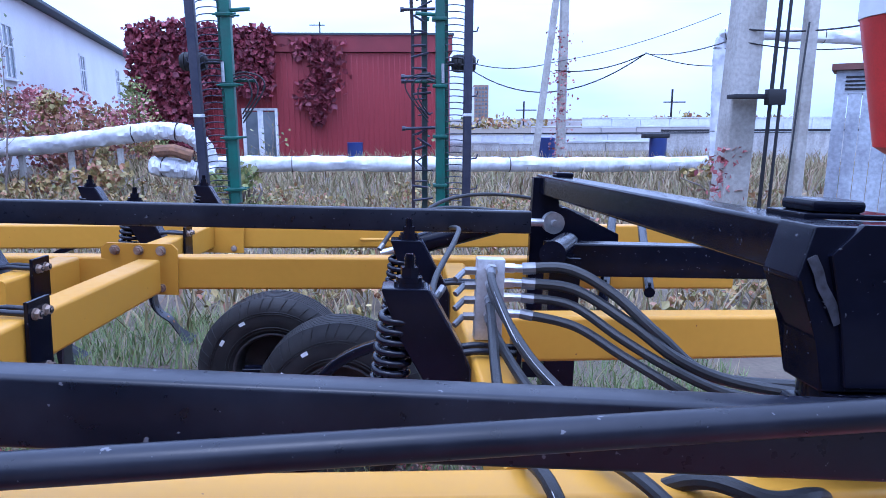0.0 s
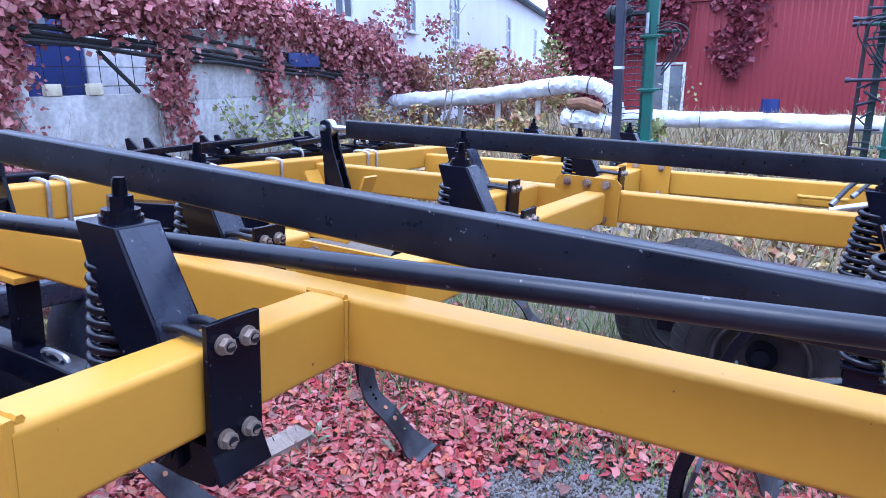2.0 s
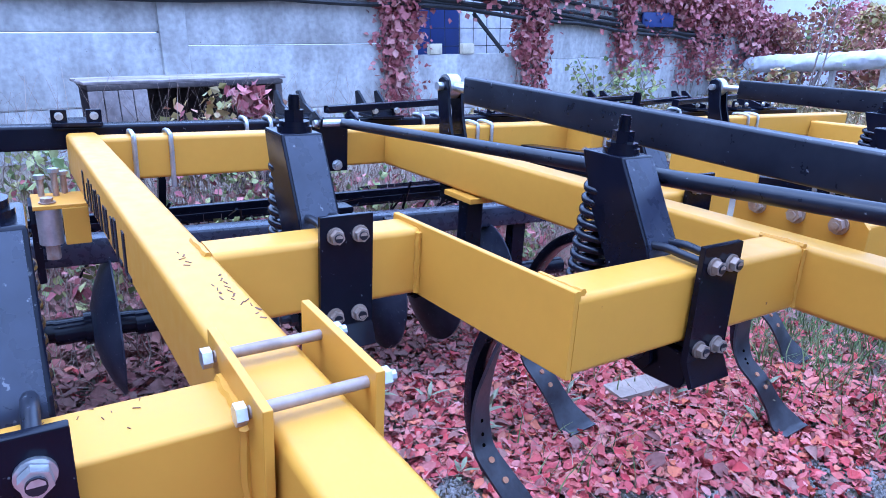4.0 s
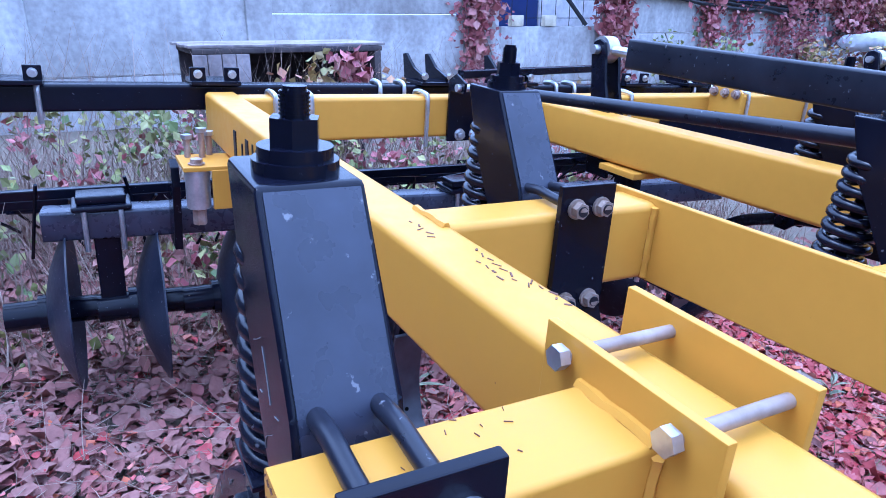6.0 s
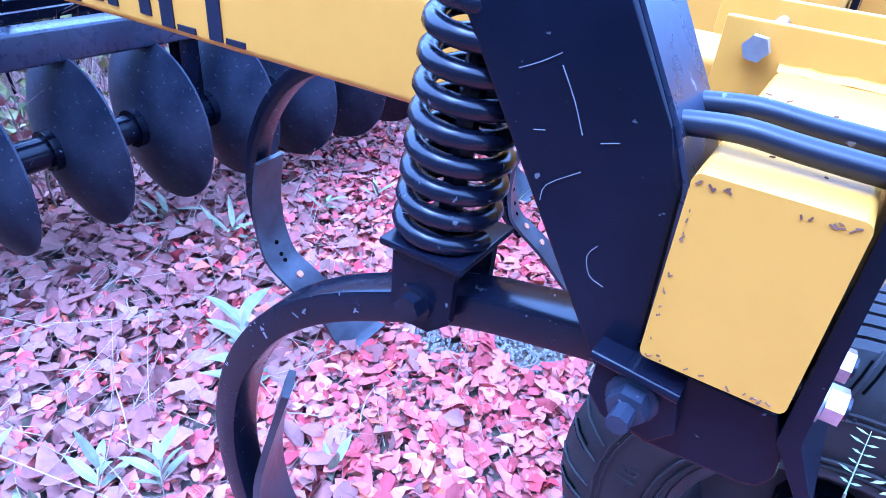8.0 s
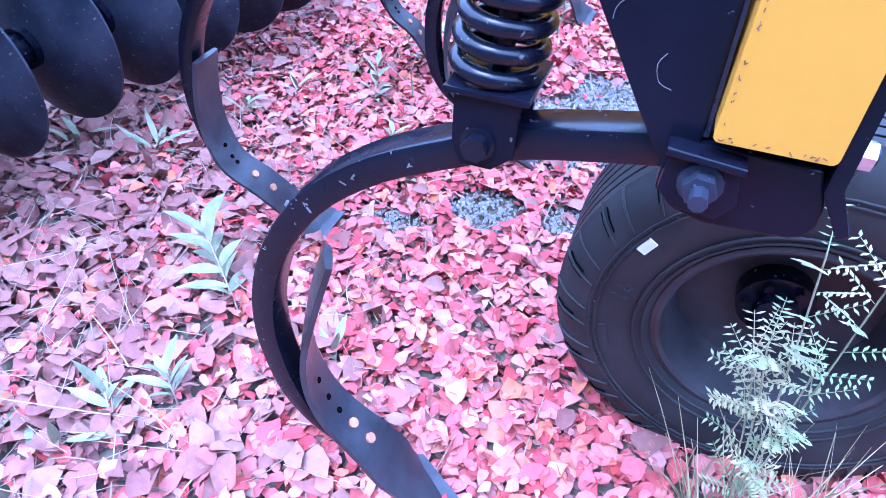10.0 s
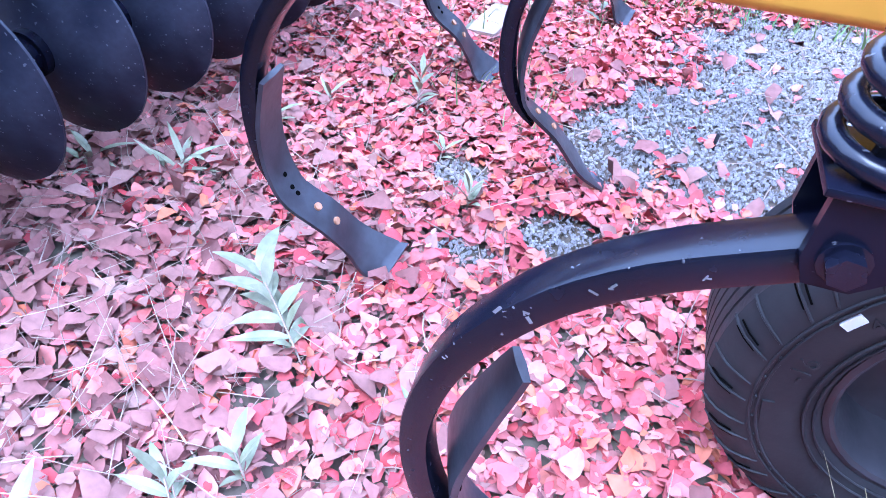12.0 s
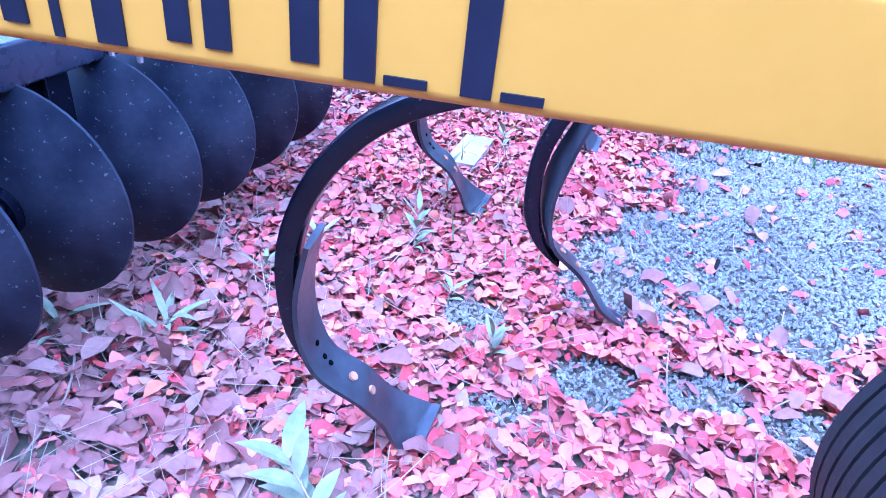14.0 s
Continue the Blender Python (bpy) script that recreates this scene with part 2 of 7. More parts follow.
beam("cross_beam", (-1.11, 2.70), (-1.11, 3.22), "short yellow stub beam at the centre beam")
beam("cross_beam", (-0.91, 3.36), (-0.91, 4.50), "yellow cross beam beyond the centre beam")
beam("cross_beam", (-1.62, 4.60), (-1.62, 5.2), "short yellow stub beam beyond the far beam")
beam("cross_beam", (-1.01, 4.64), (-1.01, 5.8), "yellow cross beam beyond the far beam")
beam("rear_beam", (-2.503, 0.066), (-2.503, 4.9), "yellow rear beam with zinc clamps over it")
beam("front_beam", (0.62, 2.40), (2.0, 2.55), "yellow front beam beside the hydraulic hoses")


mark = thing("maker_mark", "dark blue plain bars of the maker's mark on the yellow beam", "decal")
for x0, x1, z0, z1 in ((-2.178, -2.150, 0.992, 1.080), (-2.143, -2.108, 0.992, 1.000), (-2.085, -2.075, 0.992, 1.06), (-2.040, -2.010, 0.992, 1.082), (-1.968, -1.958, 0.992, 1.082), (-1.928, -1.902, 1.0, 1.076), (-1.876, -1.866, 0.992, 1.086), (-1.831, -1.801, 0.992, 1.084),
                       (-1.758, -1.734, 1.004, 1.074), (-1.720, -1.694, 1.002, 1.076), (-1.636, -1.609, 1.002, 1.076), (-1.585, -1.555, 0.992, 1.086), (-1.547, -1.506, 0.992, 1.001), (-1.475, -1.446, 0.992, 1.086), (-1.438, -1.398, 0.992, 1.001)):
    y = -0.0241 + 0.01857 * (x0 + 2.60) - 0.0025
    bm = bmesh.new()
    box(bm, x0, x1, y, y + 0.004, z0, z1)
    part("bar", bm, BLUEBAR, mark)

gb = bmesh.new()
sweep(gb, [(-1.225, 0.525, 1.056), (-0.683, 0.562, 1.056)], ring(0.014, 0.16, 0.003))
whole("gusset_plate", gb, YELLOW, "upright yellow gusset plate joining two offset cross beams", "plate")


# ---- shank towers ----
def shank_tower(x, y, label, crown=1.30, stud=0.078, reach=1.12, turns=(32, -6), slant=0.85, high=0.74, wide=0.046, close=0.0, swing=0.0, tail=(), flare=0.0, nuts=WORNBOLT, lean=0.0, aside=0.0):
    """A spring-cushioned shank on the beam whose middle is at x; swing: degrees it has swung up about its pivot; tail: the point's last stretch to the soil."""
    t = thing("shank_assembly", label, "cultivator shank", pose(x, y, 0), "spring shanks of the cultivator")
    bm = bmesh.new()
    prism(bm, [(-0.280, crown), (-0.165, crown), (-0.074, 1.138), (-0.058, 1.10), (-0.054, 0.935), (-0.084, 0.925), (-0.236, 1.18)], -0.047, 0.047, 0.006)
    body = part("tower", bm, BLACK, t)
    # added thin skin, coloured paler so this side carries the sky's sheen
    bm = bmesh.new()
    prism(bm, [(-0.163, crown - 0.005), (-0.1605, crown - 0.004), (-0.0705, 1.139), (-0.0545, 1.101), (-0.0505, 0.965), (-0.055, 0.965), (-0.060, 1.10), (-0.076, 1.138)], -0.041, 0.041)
    part("front_sheen_skin", bm, FRONT, t, "dusty black front face, coloured paler for sky sheen")
    bm = bmesh.new()
    for r, z0, z1, n in ((0.038, 0, 0.011, 24), (0.033, 0.011, 0.022, 24), (0.023, 0.022, 0.046, 6), (0.0125, 0.046, stud - 0.004, 14), (0.0105, stud - 0.004, stud, 14)):
        rod(bm, (-0.212, 0, crown + z0), (-0.212, 0, crown + z1), r, n)
    for k in range(int((stud - 0.05) / 0.0035)):
        rod(bm, (-0.212, 0, crown + 0.048 + 0.0035 * k), (-0.212, 0, crown + 0.0498 + 0.0035 * k), 0.0135, 14)
    part("tension_bolt", bm, BLACK, t, "black tension bolt with nut and washers")
    bm = bmesh.new()
    hx = -0.165 + 0.036 / (crown - 1.138) * 0.091
    # solid disc, its black colour standing for the hole's inner shade
    rod(bm, (hx - 0.0039, 0.0, crown - 0.0277), (hx - 0.0085, 0.0, crown - 0.0303), 0.0085, 14)
    part("hole", bm, VOID, body)
    bm = bmesh.new()
    prism(bm, [(0.054, 1.178), (0.067, 1.178), (0.067, 0.948), (0.092, 0.905), (0.082, 0.897), (0.054, 0.942)], -0.056, 0.056, 0.002)
    plate = part("clamp_plate", bm, BLACK, t)
    for sy in (-0.026, 0.026):
        for z in (1.139, 0.971):
            bm = bmesh.new()
            lift = 0.005 if z > 1 else -0.005
            sweep(bm, smooth_line([(-0.095, sy, z - lift), (-0.066, sy, z), (-0.035, sy, z + lift * 0.7), (0.0, sy, z + lift * 0.3), (0.05, sy, z), (0.088, sy, z)], 3), circle(0.0088, 14), (0, 1, 0))
            part("clamp_rod", bm, DUSTY, t)
            bm = bmesh.new()
            sweep(bm, [(0.067, sy, z), (0.072, sy, z)], circle(0.0172, 18), (0.11, 0.3, 0.9))
            hexbolt(bm, (0.069, sy, z), (1, 0, 0), 0.0142, 0.012, 0.007, False)
            part("nut", bm, nuts, plate, "zinc nut with a little rust")
    bm = bmesh.new()
    prism(bm, [(-0.084, 0.960), (-0.055, 0.960), (0.05, 0.960), (0.064, 0.92), (0.065, 0.90), (0.058, 0.886), (0.045, 0.881), (-0.03, 0.876), (-0.06, 0.884), (-0.084, 0.905)], -0.048, 0.048, 0.004)
    part("lower_bracket", bm, BLACK, t)
    bm = bmesh.new()
    hexbolt(bm, (-0.046, -0.062, 0.930), (0, -1, 0), 0.0162, 0.014, 0.022)
    part("pivot_bolt", bm, DISC, t, "worn blue-black pivot bolt with threaded end")
    bm = bmesh.new()
    prism(bm, [(-0.080, 0.958), (-0.016, 0.952), (-0.008, 0.912), (-0.024, 0.893), (-0.066, 0.896), (-0.082, 0.915)], -0.062, -0.047, 0.003)
    sweep(bm, [(-0.083, -0.061, 0.961), (-0.014, -0.061, 0.955)], ring(0.026, 0.009, 0.003))
    part("pivot_ear", bm, BLACK, t)
    bm = bmesh.new()
    coils, steps = 10, 18
    path = []
    for k in range(coils * steps + 1):
        f = k / (coils * steps)
        a = 2 * math.pi * k / steps
        path.append((-0.235 - 0.03 * f + 0.042 * math.cos(a), 0.042 * math.sin(a), 1.235 - 0.262 * f))
    sweep(bm, path, circle(0.0096, 12))
    part("coil_spring", bm, GLOSS, t, "black coil spring")
    bm = bmesh.new()
    rod(bm, (-0.235, 0, 1.23), (-0.264, 0, 0.95), 0.012)
    part("guide_rod", bm, BLACK, t)
    bm = bmesh.new()
    box(bm, -0.305, -0.215, -0.05, 0.05, 0.960, 0.968, 0.002)
    for s in (-1, 1):
        prism(bm, [(-0.295, 0.965), (-0.225, 0.965), (-0.228, 0.895), (-0.25, 0.876), (-0.285, 0.876), (-0.295, 0.90)], s * 0.036 - 0.005, s * 0.036 + 0.005)
    seat = part("spring_seat", bm, BLACK, t)
    bm = bmesh.new()
    hexbolt(bm, (-0.266, -0.041, 0.905), (0, -1, 0), 0.0148, 0.013, 0)
    part("seat_bolt", bm, GLOSS, seat)
    bm = bmesh.new()
    far = lambda a: a if a > -0.28 else -0.28 + (a + 0.28) * reach
    line = [(-0.04, 0.940), (-0.19, 0.916), (-0.255, 0.899), (-0.305, 0.88), (-0.382, 0.844), (-0.45, 0.793), (-0.502, 0.728), (-0.541, 0.655), (-0.567, 0.57), (-0.576, 0.49), (-0.570, 0.41), (-0.555, 0.345), (-0.532, 0.295), (-0.503, 0.258), (-0.462, 0.226)]
    cs, sn = math.cos(radians(swing)), math.sin(radians(swing))
    swung = lambda p: (-0.05 + (p[0] + 0.05) * cs + (p[2] - 0.93) * sn, p[1], 0.93 + (p[2] - 0.93) * cs - (p[0] + 0.05) * sn)
    line = smooth_line([swung((far(a), lean * min(1.0, max(0.0, (-0.25 - a) / 0.25)), b)) for a, b in line], 3)
    thin = lambda i: 0.039 - 0.031 * max(0.0, (i - len(line) + 10) / 9)
    sweep(bm, line, [ring(thin(i), 0.05, 0.006, 2) for i in range(len(line))], (0, 1, 0))
    part("shank", bm, GLOSS, t)
    bm = bmesh.new()
    share = [(-0.478, 0.74), (-0.497, 0.66), (-0.519, 0.56), (-0.533, 0.46), (-0.530, 0.38), (-0.513, 0.315), (-0.485, 0.27)]
    share = smooth_line([swung((far(a) - (close if close > 0 else close * min(1.0, max(0.0, (b - 0.42) / 0.24))), aside, b)) for a, b in share if b <= high] + list(tail), 3)
    n = len(share)
    sec = []
    for i in range(n):
        f = i / (n - 1)
        w = wide - 0.005 + 0.005 * f + flare * max(0.0, (f - 0.62) / 0.38)
        w *= 1.0 if turns[0] < 20 else min(1.0, 0.5 + 2.6 * f)
        turn = radians(turns[0] + (turns[1] - turns[0]) * f)
        flat = [(-0.006, -w), (-0.008, 0), (-0.006, w), (0.004, w), (0.006, 0), (0.004, -w)]
        sec.append([(a * math.cos(turn) - c * math.sin(turn), a * math.sin(turn) + c * math.cos(turn)) for a, c in flat])
    # the last stretch widens and ends in a ground bevel, cut slantwise with one corner leading
    way = (share[-1] - share[-2]).normalized()
    way = Vector((way.x, way.y, 0)).normalized()
    share = share + [share[-1] + way * 0.028]
    sec.append([(a * 0.35, c) for a, c in sec[-1]])
    sweep(bm, share, sec, (0, 1, 0))
    bm.verts.ensure_lookup_table()
    run = [0.0]
    for p, q in zip(share[:0:-1], share[-2::-1]):
        run.append(run[-1] + (p - q).length)
    run.reverse()
    for i, v in enumerate(bm.verts):
        g = max(0.0, 1 - run[min(i // 6, n)] / 0.17)
        v.co += way * ((share[min(i // 6, n)].y - v.co.y) * slant * g * g * (3 - 2 * g))
    sp = part("share", bm, WORN, t, "worn steel point bolted to the shank")
    # bolt holes are solid discs, coloured black for the shade inside them
    for f, r, mt, nm in ((0.62, 0.0095, RUSTHEAD, "share_bolt"), (0.69, 0.0095, RUSTHEAD, "share_bolt"), (0.38, 0.006, VOID, "bolt_hole"), (0.46, 0.006, VOID, "bolt_hole"), (0.53, 0.006, VOID, "bolt_hole")):
        i = int(f * (n - 1))
        tg = (share[i + 1] - share[i - 1]).normalized()
        d = tg.cross(Vector((0, -1, 0))).normalized()
        d = d if d.x > 0 else -d
        bm = bmesh.new()
        rod(bm, share[i] - d * 0.002, share[i] + d * (0.0075 if mt is VOID else 0.011), r, 12)
        part(nm, bm, mt, sp, "rusted bolt head" if mt is RUSTHEAD else "")
    return t


def smooth_line(pts, sub):
    """A Catmull-Rom line through pts."""
    pts = [Vector(p) for p in pts]
    out = []
    for i in range(len(pts) - 1):
        p0, p1, p2, p3 = pts[max(i - 1, 0)], pts[i], pts[i + 1], pts[min(i + 2, len(pts) - 1)]
        for k in range(sub):
            t = k / sub
            out.append(0.5 * ((2 * p1) + (p2 - p0) * t + (2 * p0 - 5 * p1 + 4 * p2 - p3) * t * t + (3 * p1 - p0 - 3 * p2 + p3) * t ** 3))
    return out + [pts[-1]]


shank_tower(-0.635, -0.216, "glossy black spring-cushioned shank clamped on the yellow stub beam", 1.298, 0.072, reach=1.10, turns=(32, -8), high=0.67, close=-0.03, lean=-0.02, aside=-0.010, swing=-1.8, tail=((-0.437, -0.012, 0.218), (-0.396, -0.004, 0.158), (-0.354, 0.012, 0.098), (-0.318, 0.030, 0.055)), wide=0.050, flare=0.016, nuts=STEEL)

first = shank_tower(-1.17, 0.35, "glossy black spring-cushioned shank on the short cross beam", turns=(2, -8), slant=-0.8, high=0.60, wide=0.050, close=0.016, swing=2.5, tail=((-0.490, 0.015, 0.240), (-0.458, 0.055, 0.165), (-0.420, 0.085, 0.098), (-0.376, 0.108, 0.052)))
shank_tower(-0.730, 0.905, "glossy black spring-cushioned shank on the cross beam", turns=(34, -6), high=0.66, swing=6.5, tail=((-0.512, 0.025, 0.262), (-0.462, 0.07, 0.18), (-0.410, 0.11, 0.10), (-0.350, 0.145, 0.03)))
for sx, sy, txt in ((-0.768, 2.25, "black spring-cushioned shank of the centre section"), (-1.195, 1.465, "black spring-cushioned shank on a short stub behind the inner beam"), (-1.11, 2.90, "black spring-cushioned shank behind the centre section"),
                    (0.548, 1.973, "black spring-cushioned shank beside the hose manifold"), (0.548, 2.817, "black spring-cushioned shank beyond the hose manifold"),
                    (-0.91, 3.97, "black spring-cushioned shank beyond the centre beam"), (-1.62, 5.0, "black spring-cushioned shank far back on the frame"),
                    (-1.01, 5.5, "black spring-cushioned shank at the far beam")):
    c = copy_thing(first, pose(sx, sy, 0.0))
    tagged(c, txt)
    LOCAL.append(c)


# ---- lift links ----
def lift_link(a, b, label, ends=2):
    t = thing("lift_link", label, "linkage bar")
    bm = bmesh.new()
    a, b = Vector(a), Vector(b)
    d = (b - a).normalized()
    sweep(bm, [a + d * 0.14, b - d * (0.1 if ends == 2 else -0.05)], ring(0.055, 0.095, 0.008))
    part("bar", bm, DUSTY, t)
    for p, s in ((a, 1), (b, -1))[:ends]:
        bm = bmesh.new()
        rod(bm, p + d * 0.03 * s, p + d * 0.15 * s, 0.017)
        rod(bm, p + Vector((0, -0.024, 0)), p + Vector((0, 0.024, 0)), 0.046, 22)
        part("rod_end", bm, STEEL, t, "zinc rod end")
        bm = bmesh.new()
        rod(bm, p + Vector((0, -0.06, 0)), p + Vector((0, 0.06, 0)), 0.016, 12)
        part("pin", bm, STEEL, t, "zinc pin")
    return t


lift_link((-2.15, 1.260, 1.330), (1.0, 1.163, 1.277), "long black square lift link above the inner beam", 1)
lift_link((-2.26, 3.07, 1.322), (0.95, 3.145, 1.343), "long black square lift link above the centre beam")
bm = bmesh.new()
sweep(bm, [(-2.365, 0.912, 1.168), (1.2, 1.084, 1.371)], circle(0.019, 16))
whole("control_rod", bm, DUSTY, "long round black control rod with worn paint", "rod")

# ---- wheels ----
RIM = material("dusty_dark_rim", (0.022, 0.020, 0.023), (0.045, 0.040, 0.045), 0.5, 0.2, 10, 0.1, 60)


def shoulder_lug(span, shift=0.0, r=0.0028):
    """A thin ridge running from the tread over the tyre's shoulder."""
    bm = bmesh.new()
    line = ((0.4105, 0.33, 0.0), (0.4035, 0.385, 0.012), (0.389, 0.44, 0.03), (0.368, 0.475, 0.055), (0.345, 0.493, 0.085))[span[0]:span[1]]
    sweep(bm, [(rr * math.cos(a + shift), yy * 0.27, rr * math.sin(a + shift)) for rr, yy, a in line], circle(r, 6), (0, 1, 0.1))
    return bm


lugm = shoulder_lug((0, 5))
LUG = solid("tread_lug", lugm, RUBBER)
# raised thin bars, blackened to give the shade of notches in the shoulder
SLOT_SHADE = solid("slot_shade_bar", shoulder_lug((1, 4), 0.02, 0.0018), VOID)


def raised_writing(text, height, parent, at, mat):
    """Letters of the built-in font as a thin raised mesh."""
    cu = bpy.data.curves.new("writing", "FONT")
    cu.body, cu.size, cu.extrude, cu.align_x, cu.align_y = text, height, 0.0012, "CENTER", "CENTER"
    tmp = bpy.data.objects.new("writing", cu)
    me = bpy.data.meshes.new_from_object(tmp)
    bpy.data.objects.remove(tmp)
    me.materials.append(mat)
    ob = new("raised_writing", me)
    ob.parent = parent
    ob.matrix_basis = at
    return tagged(ob, "raised rubber size marking")


def wheel(x, y, r=0.41, w=0.27, label="worn ribbed farm tyre on a dished dark rim", marked=False):
    t = thing("gauge_wheel", label, "wheel", pose(x, y, r - 0.01), "gauge wheels of the cultivator")
    bm = bmesh.new()
    prof = [(0.215, -0.40), (0.235, -0.46), (0.29, -0.5), (0.35, -0.49), (0.385, -0.44), (0.40, -0.38)]
    for k, yy in enumerate((-0.30, -0.18, -0.06, 0.06, 0.18, 0.30)):
        prof += [(0.41, yy - 0.045), (0.41, yy + 0.045)] + ([(0.390, yy + 0.045), (0.390, yy + 0.072)] if k < 5 else [])
    prof += [(0.40, 0.38), (0.385, 0.44), (0.35, 0.49), (0.29, 0.5), (0.235, 0.46), (0.215, 0.40)]
    n = 72
    rows = [[bm.verts.new((rr * r / 0.41 * math.cos(2 * math.pi * k / n), yy * w, rr * r / 0.41 * math.sin(2 * math.pi * k / n))) for rr, yy in prof] for k in range(n)]
    for k in range(n):
        a, b = rows[k], rows[(k + 1) % n]
        for i in range(len(prof) - 1):
            bm.faces.new((a[i], b[i], b[i + 1], a[i + 1]))
    tyre = part("tyre", bm, RUBBER, t)
    q = r / 0.41
    for k in range(40):
        for s in (-1, 1):
            lug = new("tread_lug", LUG)
            lug.parent = tyre
            lug.matrix_basis = pose(0, 0, 0, 0, 9 * k + 4.5 * (s > 0) + 1.7 * (k % 2), 0) @ Matrix.Diagonal((q, s * w / 0.27, q, 1))
            if s < 0 and k % 2 and marked:
                for d in (2.2, 4.4):
                    slot = new("slot_shade_bar", SLOT_SHADE)
                    slot.parent = tyre
                    slot.matrix_basis = pose(0, 0, 0, 0, 9 * k + d, 0) @ Matrix.Diagonal((q, s * w / 0.27, q, 1))
    for rr, yy in ((0.337, -0.497), (0.326, -0.499), (0.252, -0.487), (0.236, -0.466)):
        bm = bmesh.new()
        sweep(bm, [(rr * q * math.cos(a * math.pi / 24), yy * w, rr * q * math.sin(a * math.pi / 24)) for a in range(49)], circle(0.003, 6), (0, 1, 0), False)
        part("sidewall_ring", bm, RUBBER, tyre)
    for a0, a1, rr in ((208, 214, 0.312), (236, 242, 0.312), (110, 118, 0.31), (160, 170, 0.31)):
        bm = bmesh.new()
        m = [radians(a0), radians((a0 + a1) / 2), radians(a1)]
        sweep(bm, [(rr * q * math.cos(v), -0.503 * w, -rr * q * math.sin(v)) for v in m], [(-0.009, -0.002), (0.009, -0.002), (0.009, 0.003), (-0.009, 0.003)], (0, 1, 0))
        part("sidewall_mark", bm, WHITE if rr > 0.311 else RUBBER, tyre, "white paper sticker" if rr > 0.311 else "raised sidewall bar")
    if marked:
        for k in range(40):
            a = 2 * math.pi * k / 40
            bm = bmesh.new()
            bmesh.ops.create_icosphere(bm, subdivisions=1, radius=0.0028, matrix=pose(0.331 * q * math.cos(a), -0.5 * w, 0.331 * q * math.sin(a)))
            part("sidewall_stud", bm, RUBBER, tyre)
        for text, deg, h in (("-16", 187, 0.045), ("4", 215, 0.035)):
            a = radians(deg)
            raised_writing(text, h, tyre, pose(0.288 * q * math.cos(a), -0.502 * w, -0.288 * q * math.sin(a), 90, deg - 270, 0), RUBBER)
    bm = bmesh.new()
    prof = [(0.218, -0.43), (0.208, -0.44), (0.200, -0.42), (0.190, -0.3), (0.183, 0.05), (0.10, 0.10), (0.0, 0.10)]
    rows = [[bm.verts.new((rr * math.cos(2 * math.pi * k / 32), yy * w, rr * math.sin(2 * math.pi * k / 32))) for rr, yy in prof] for k in range(32)]
    for k in range(32):
        a, b = rows[k], rows[(k + 1) % 32]
        for i in range(len(prof) - 1):
            if i == len(prof) - 2:
                bm.faces.new((a[i], b[i], a[i + 1]))
            else:
                bm.faces.new((a[i], b[i], b[i + 1], a[i + 1]))
    rim = part("rim", bm, RIM, t)
    bm = bmesh.new()
    rod(bm, (0, -0.02, 0), (0, 0.05, 0), 0.07, 20)
    rod(bm, (0, -0.05, 0), (0, 0.0, 0), 0.04, 16)
    for k in range(6):
        a = math.pi * k / 3
        hexbolt(bm, (0.055 * math.cos(a), -0.02, 0.055 * math.sin(a)), (0, -1, 0), 0.009, 0.01, 0.005, False)
    part("hub", bm, BLACK, t)
    return t


wheel(-0.425, 0.235, 0.402, marked=True)
wheel(0.03, 3.50)
wheel(-0.38, 4.0)

# ---- disc gang ----
GX = lambda y: -2.60 + 0.10 * (y - 0.4)
gang = thing("disc_gang", "black gang of concave discs on one shaft below the frame", "disc gang")
bm = bmesh.new()
sweep(bm, [(GX(-0.54), -0.54, 0.69), (GX(2.3), 2.3, 0.69)], ring(0.10, 0.10, 0.01))
# same paler black brightens the beam in place of sky reflection
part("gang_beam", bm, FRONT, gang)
bm = bmesh.new()
sweep(bm, [(GX(-0.56), -0.56, 0.375), (GX(2.2), 2.2, 0.375)], circle(0.045, 16))
part("shaft", bm, BLACK, gang)
bm = bmesh.new()
n, rings = 40, [(0.0, -0.075), (0.08, -0.072), (0.15, -0.055), (0.22, -0.028), (0.282, 0.006), (0.283, 0.012), (0.22, -0.021), (0.15, -0.048), (0.08, -0.065), (0.0, -0.068)]
rows = [[bm.verts.new((rr * math.cos(2 * math.pi * k / n), yy, rr * math.sin(2 * math.pi * k / n))) for rr, yy in rings[1:-1]] for k in range(n)]
c0, c1 = bm.verts.new((0, -0.075, 0)), bm.verts.new((0, -0.068, 0))
for k in range(n):
    a, b = rows[k], rows[(k + 1) % n]
    for i in range(len(a) - 1):
        bm.faces.new((a[i], b[i], b[i + 1], a[i + 1]))
    bm.faces.new((a[0], b[0], c0))
    bm.faces.new((a[-1], b[-1], c1))
disc_mesh = solid("disc", bm, DISC)
for k in range(9):
    y = -0.49 + 0.275 * k
    d = new("disc", disc_mesh)
    d.parent = gang
    d.matrix_basis = pose(GX(y), y, 0.375, 0, 0, -2)
    for y0, y1, r in ((-0.10, -0.07, 0.064), (-0.068, -0.04, 0.06), (-0.20, -0.09, 0.049)):
        bm = bmesh.new()
        rod(bm, (GX(y), y + y0, 0.375), (GX(y), y + y1, 0.375), r, 20)
        part("spool", bm, BLACK, gang)
for y in (-0.36, 0.75, 1.9):
    bm = bmesh.new()
    box(bm, GX(y) - 0.03, GX(y) + 0.03, y - 0.04, y + 0.04, 0.34, 0.66, 0.006)
    part("hanger", bm, BLACK, gang)

# rear harrow frame
bm = bmesh.new()
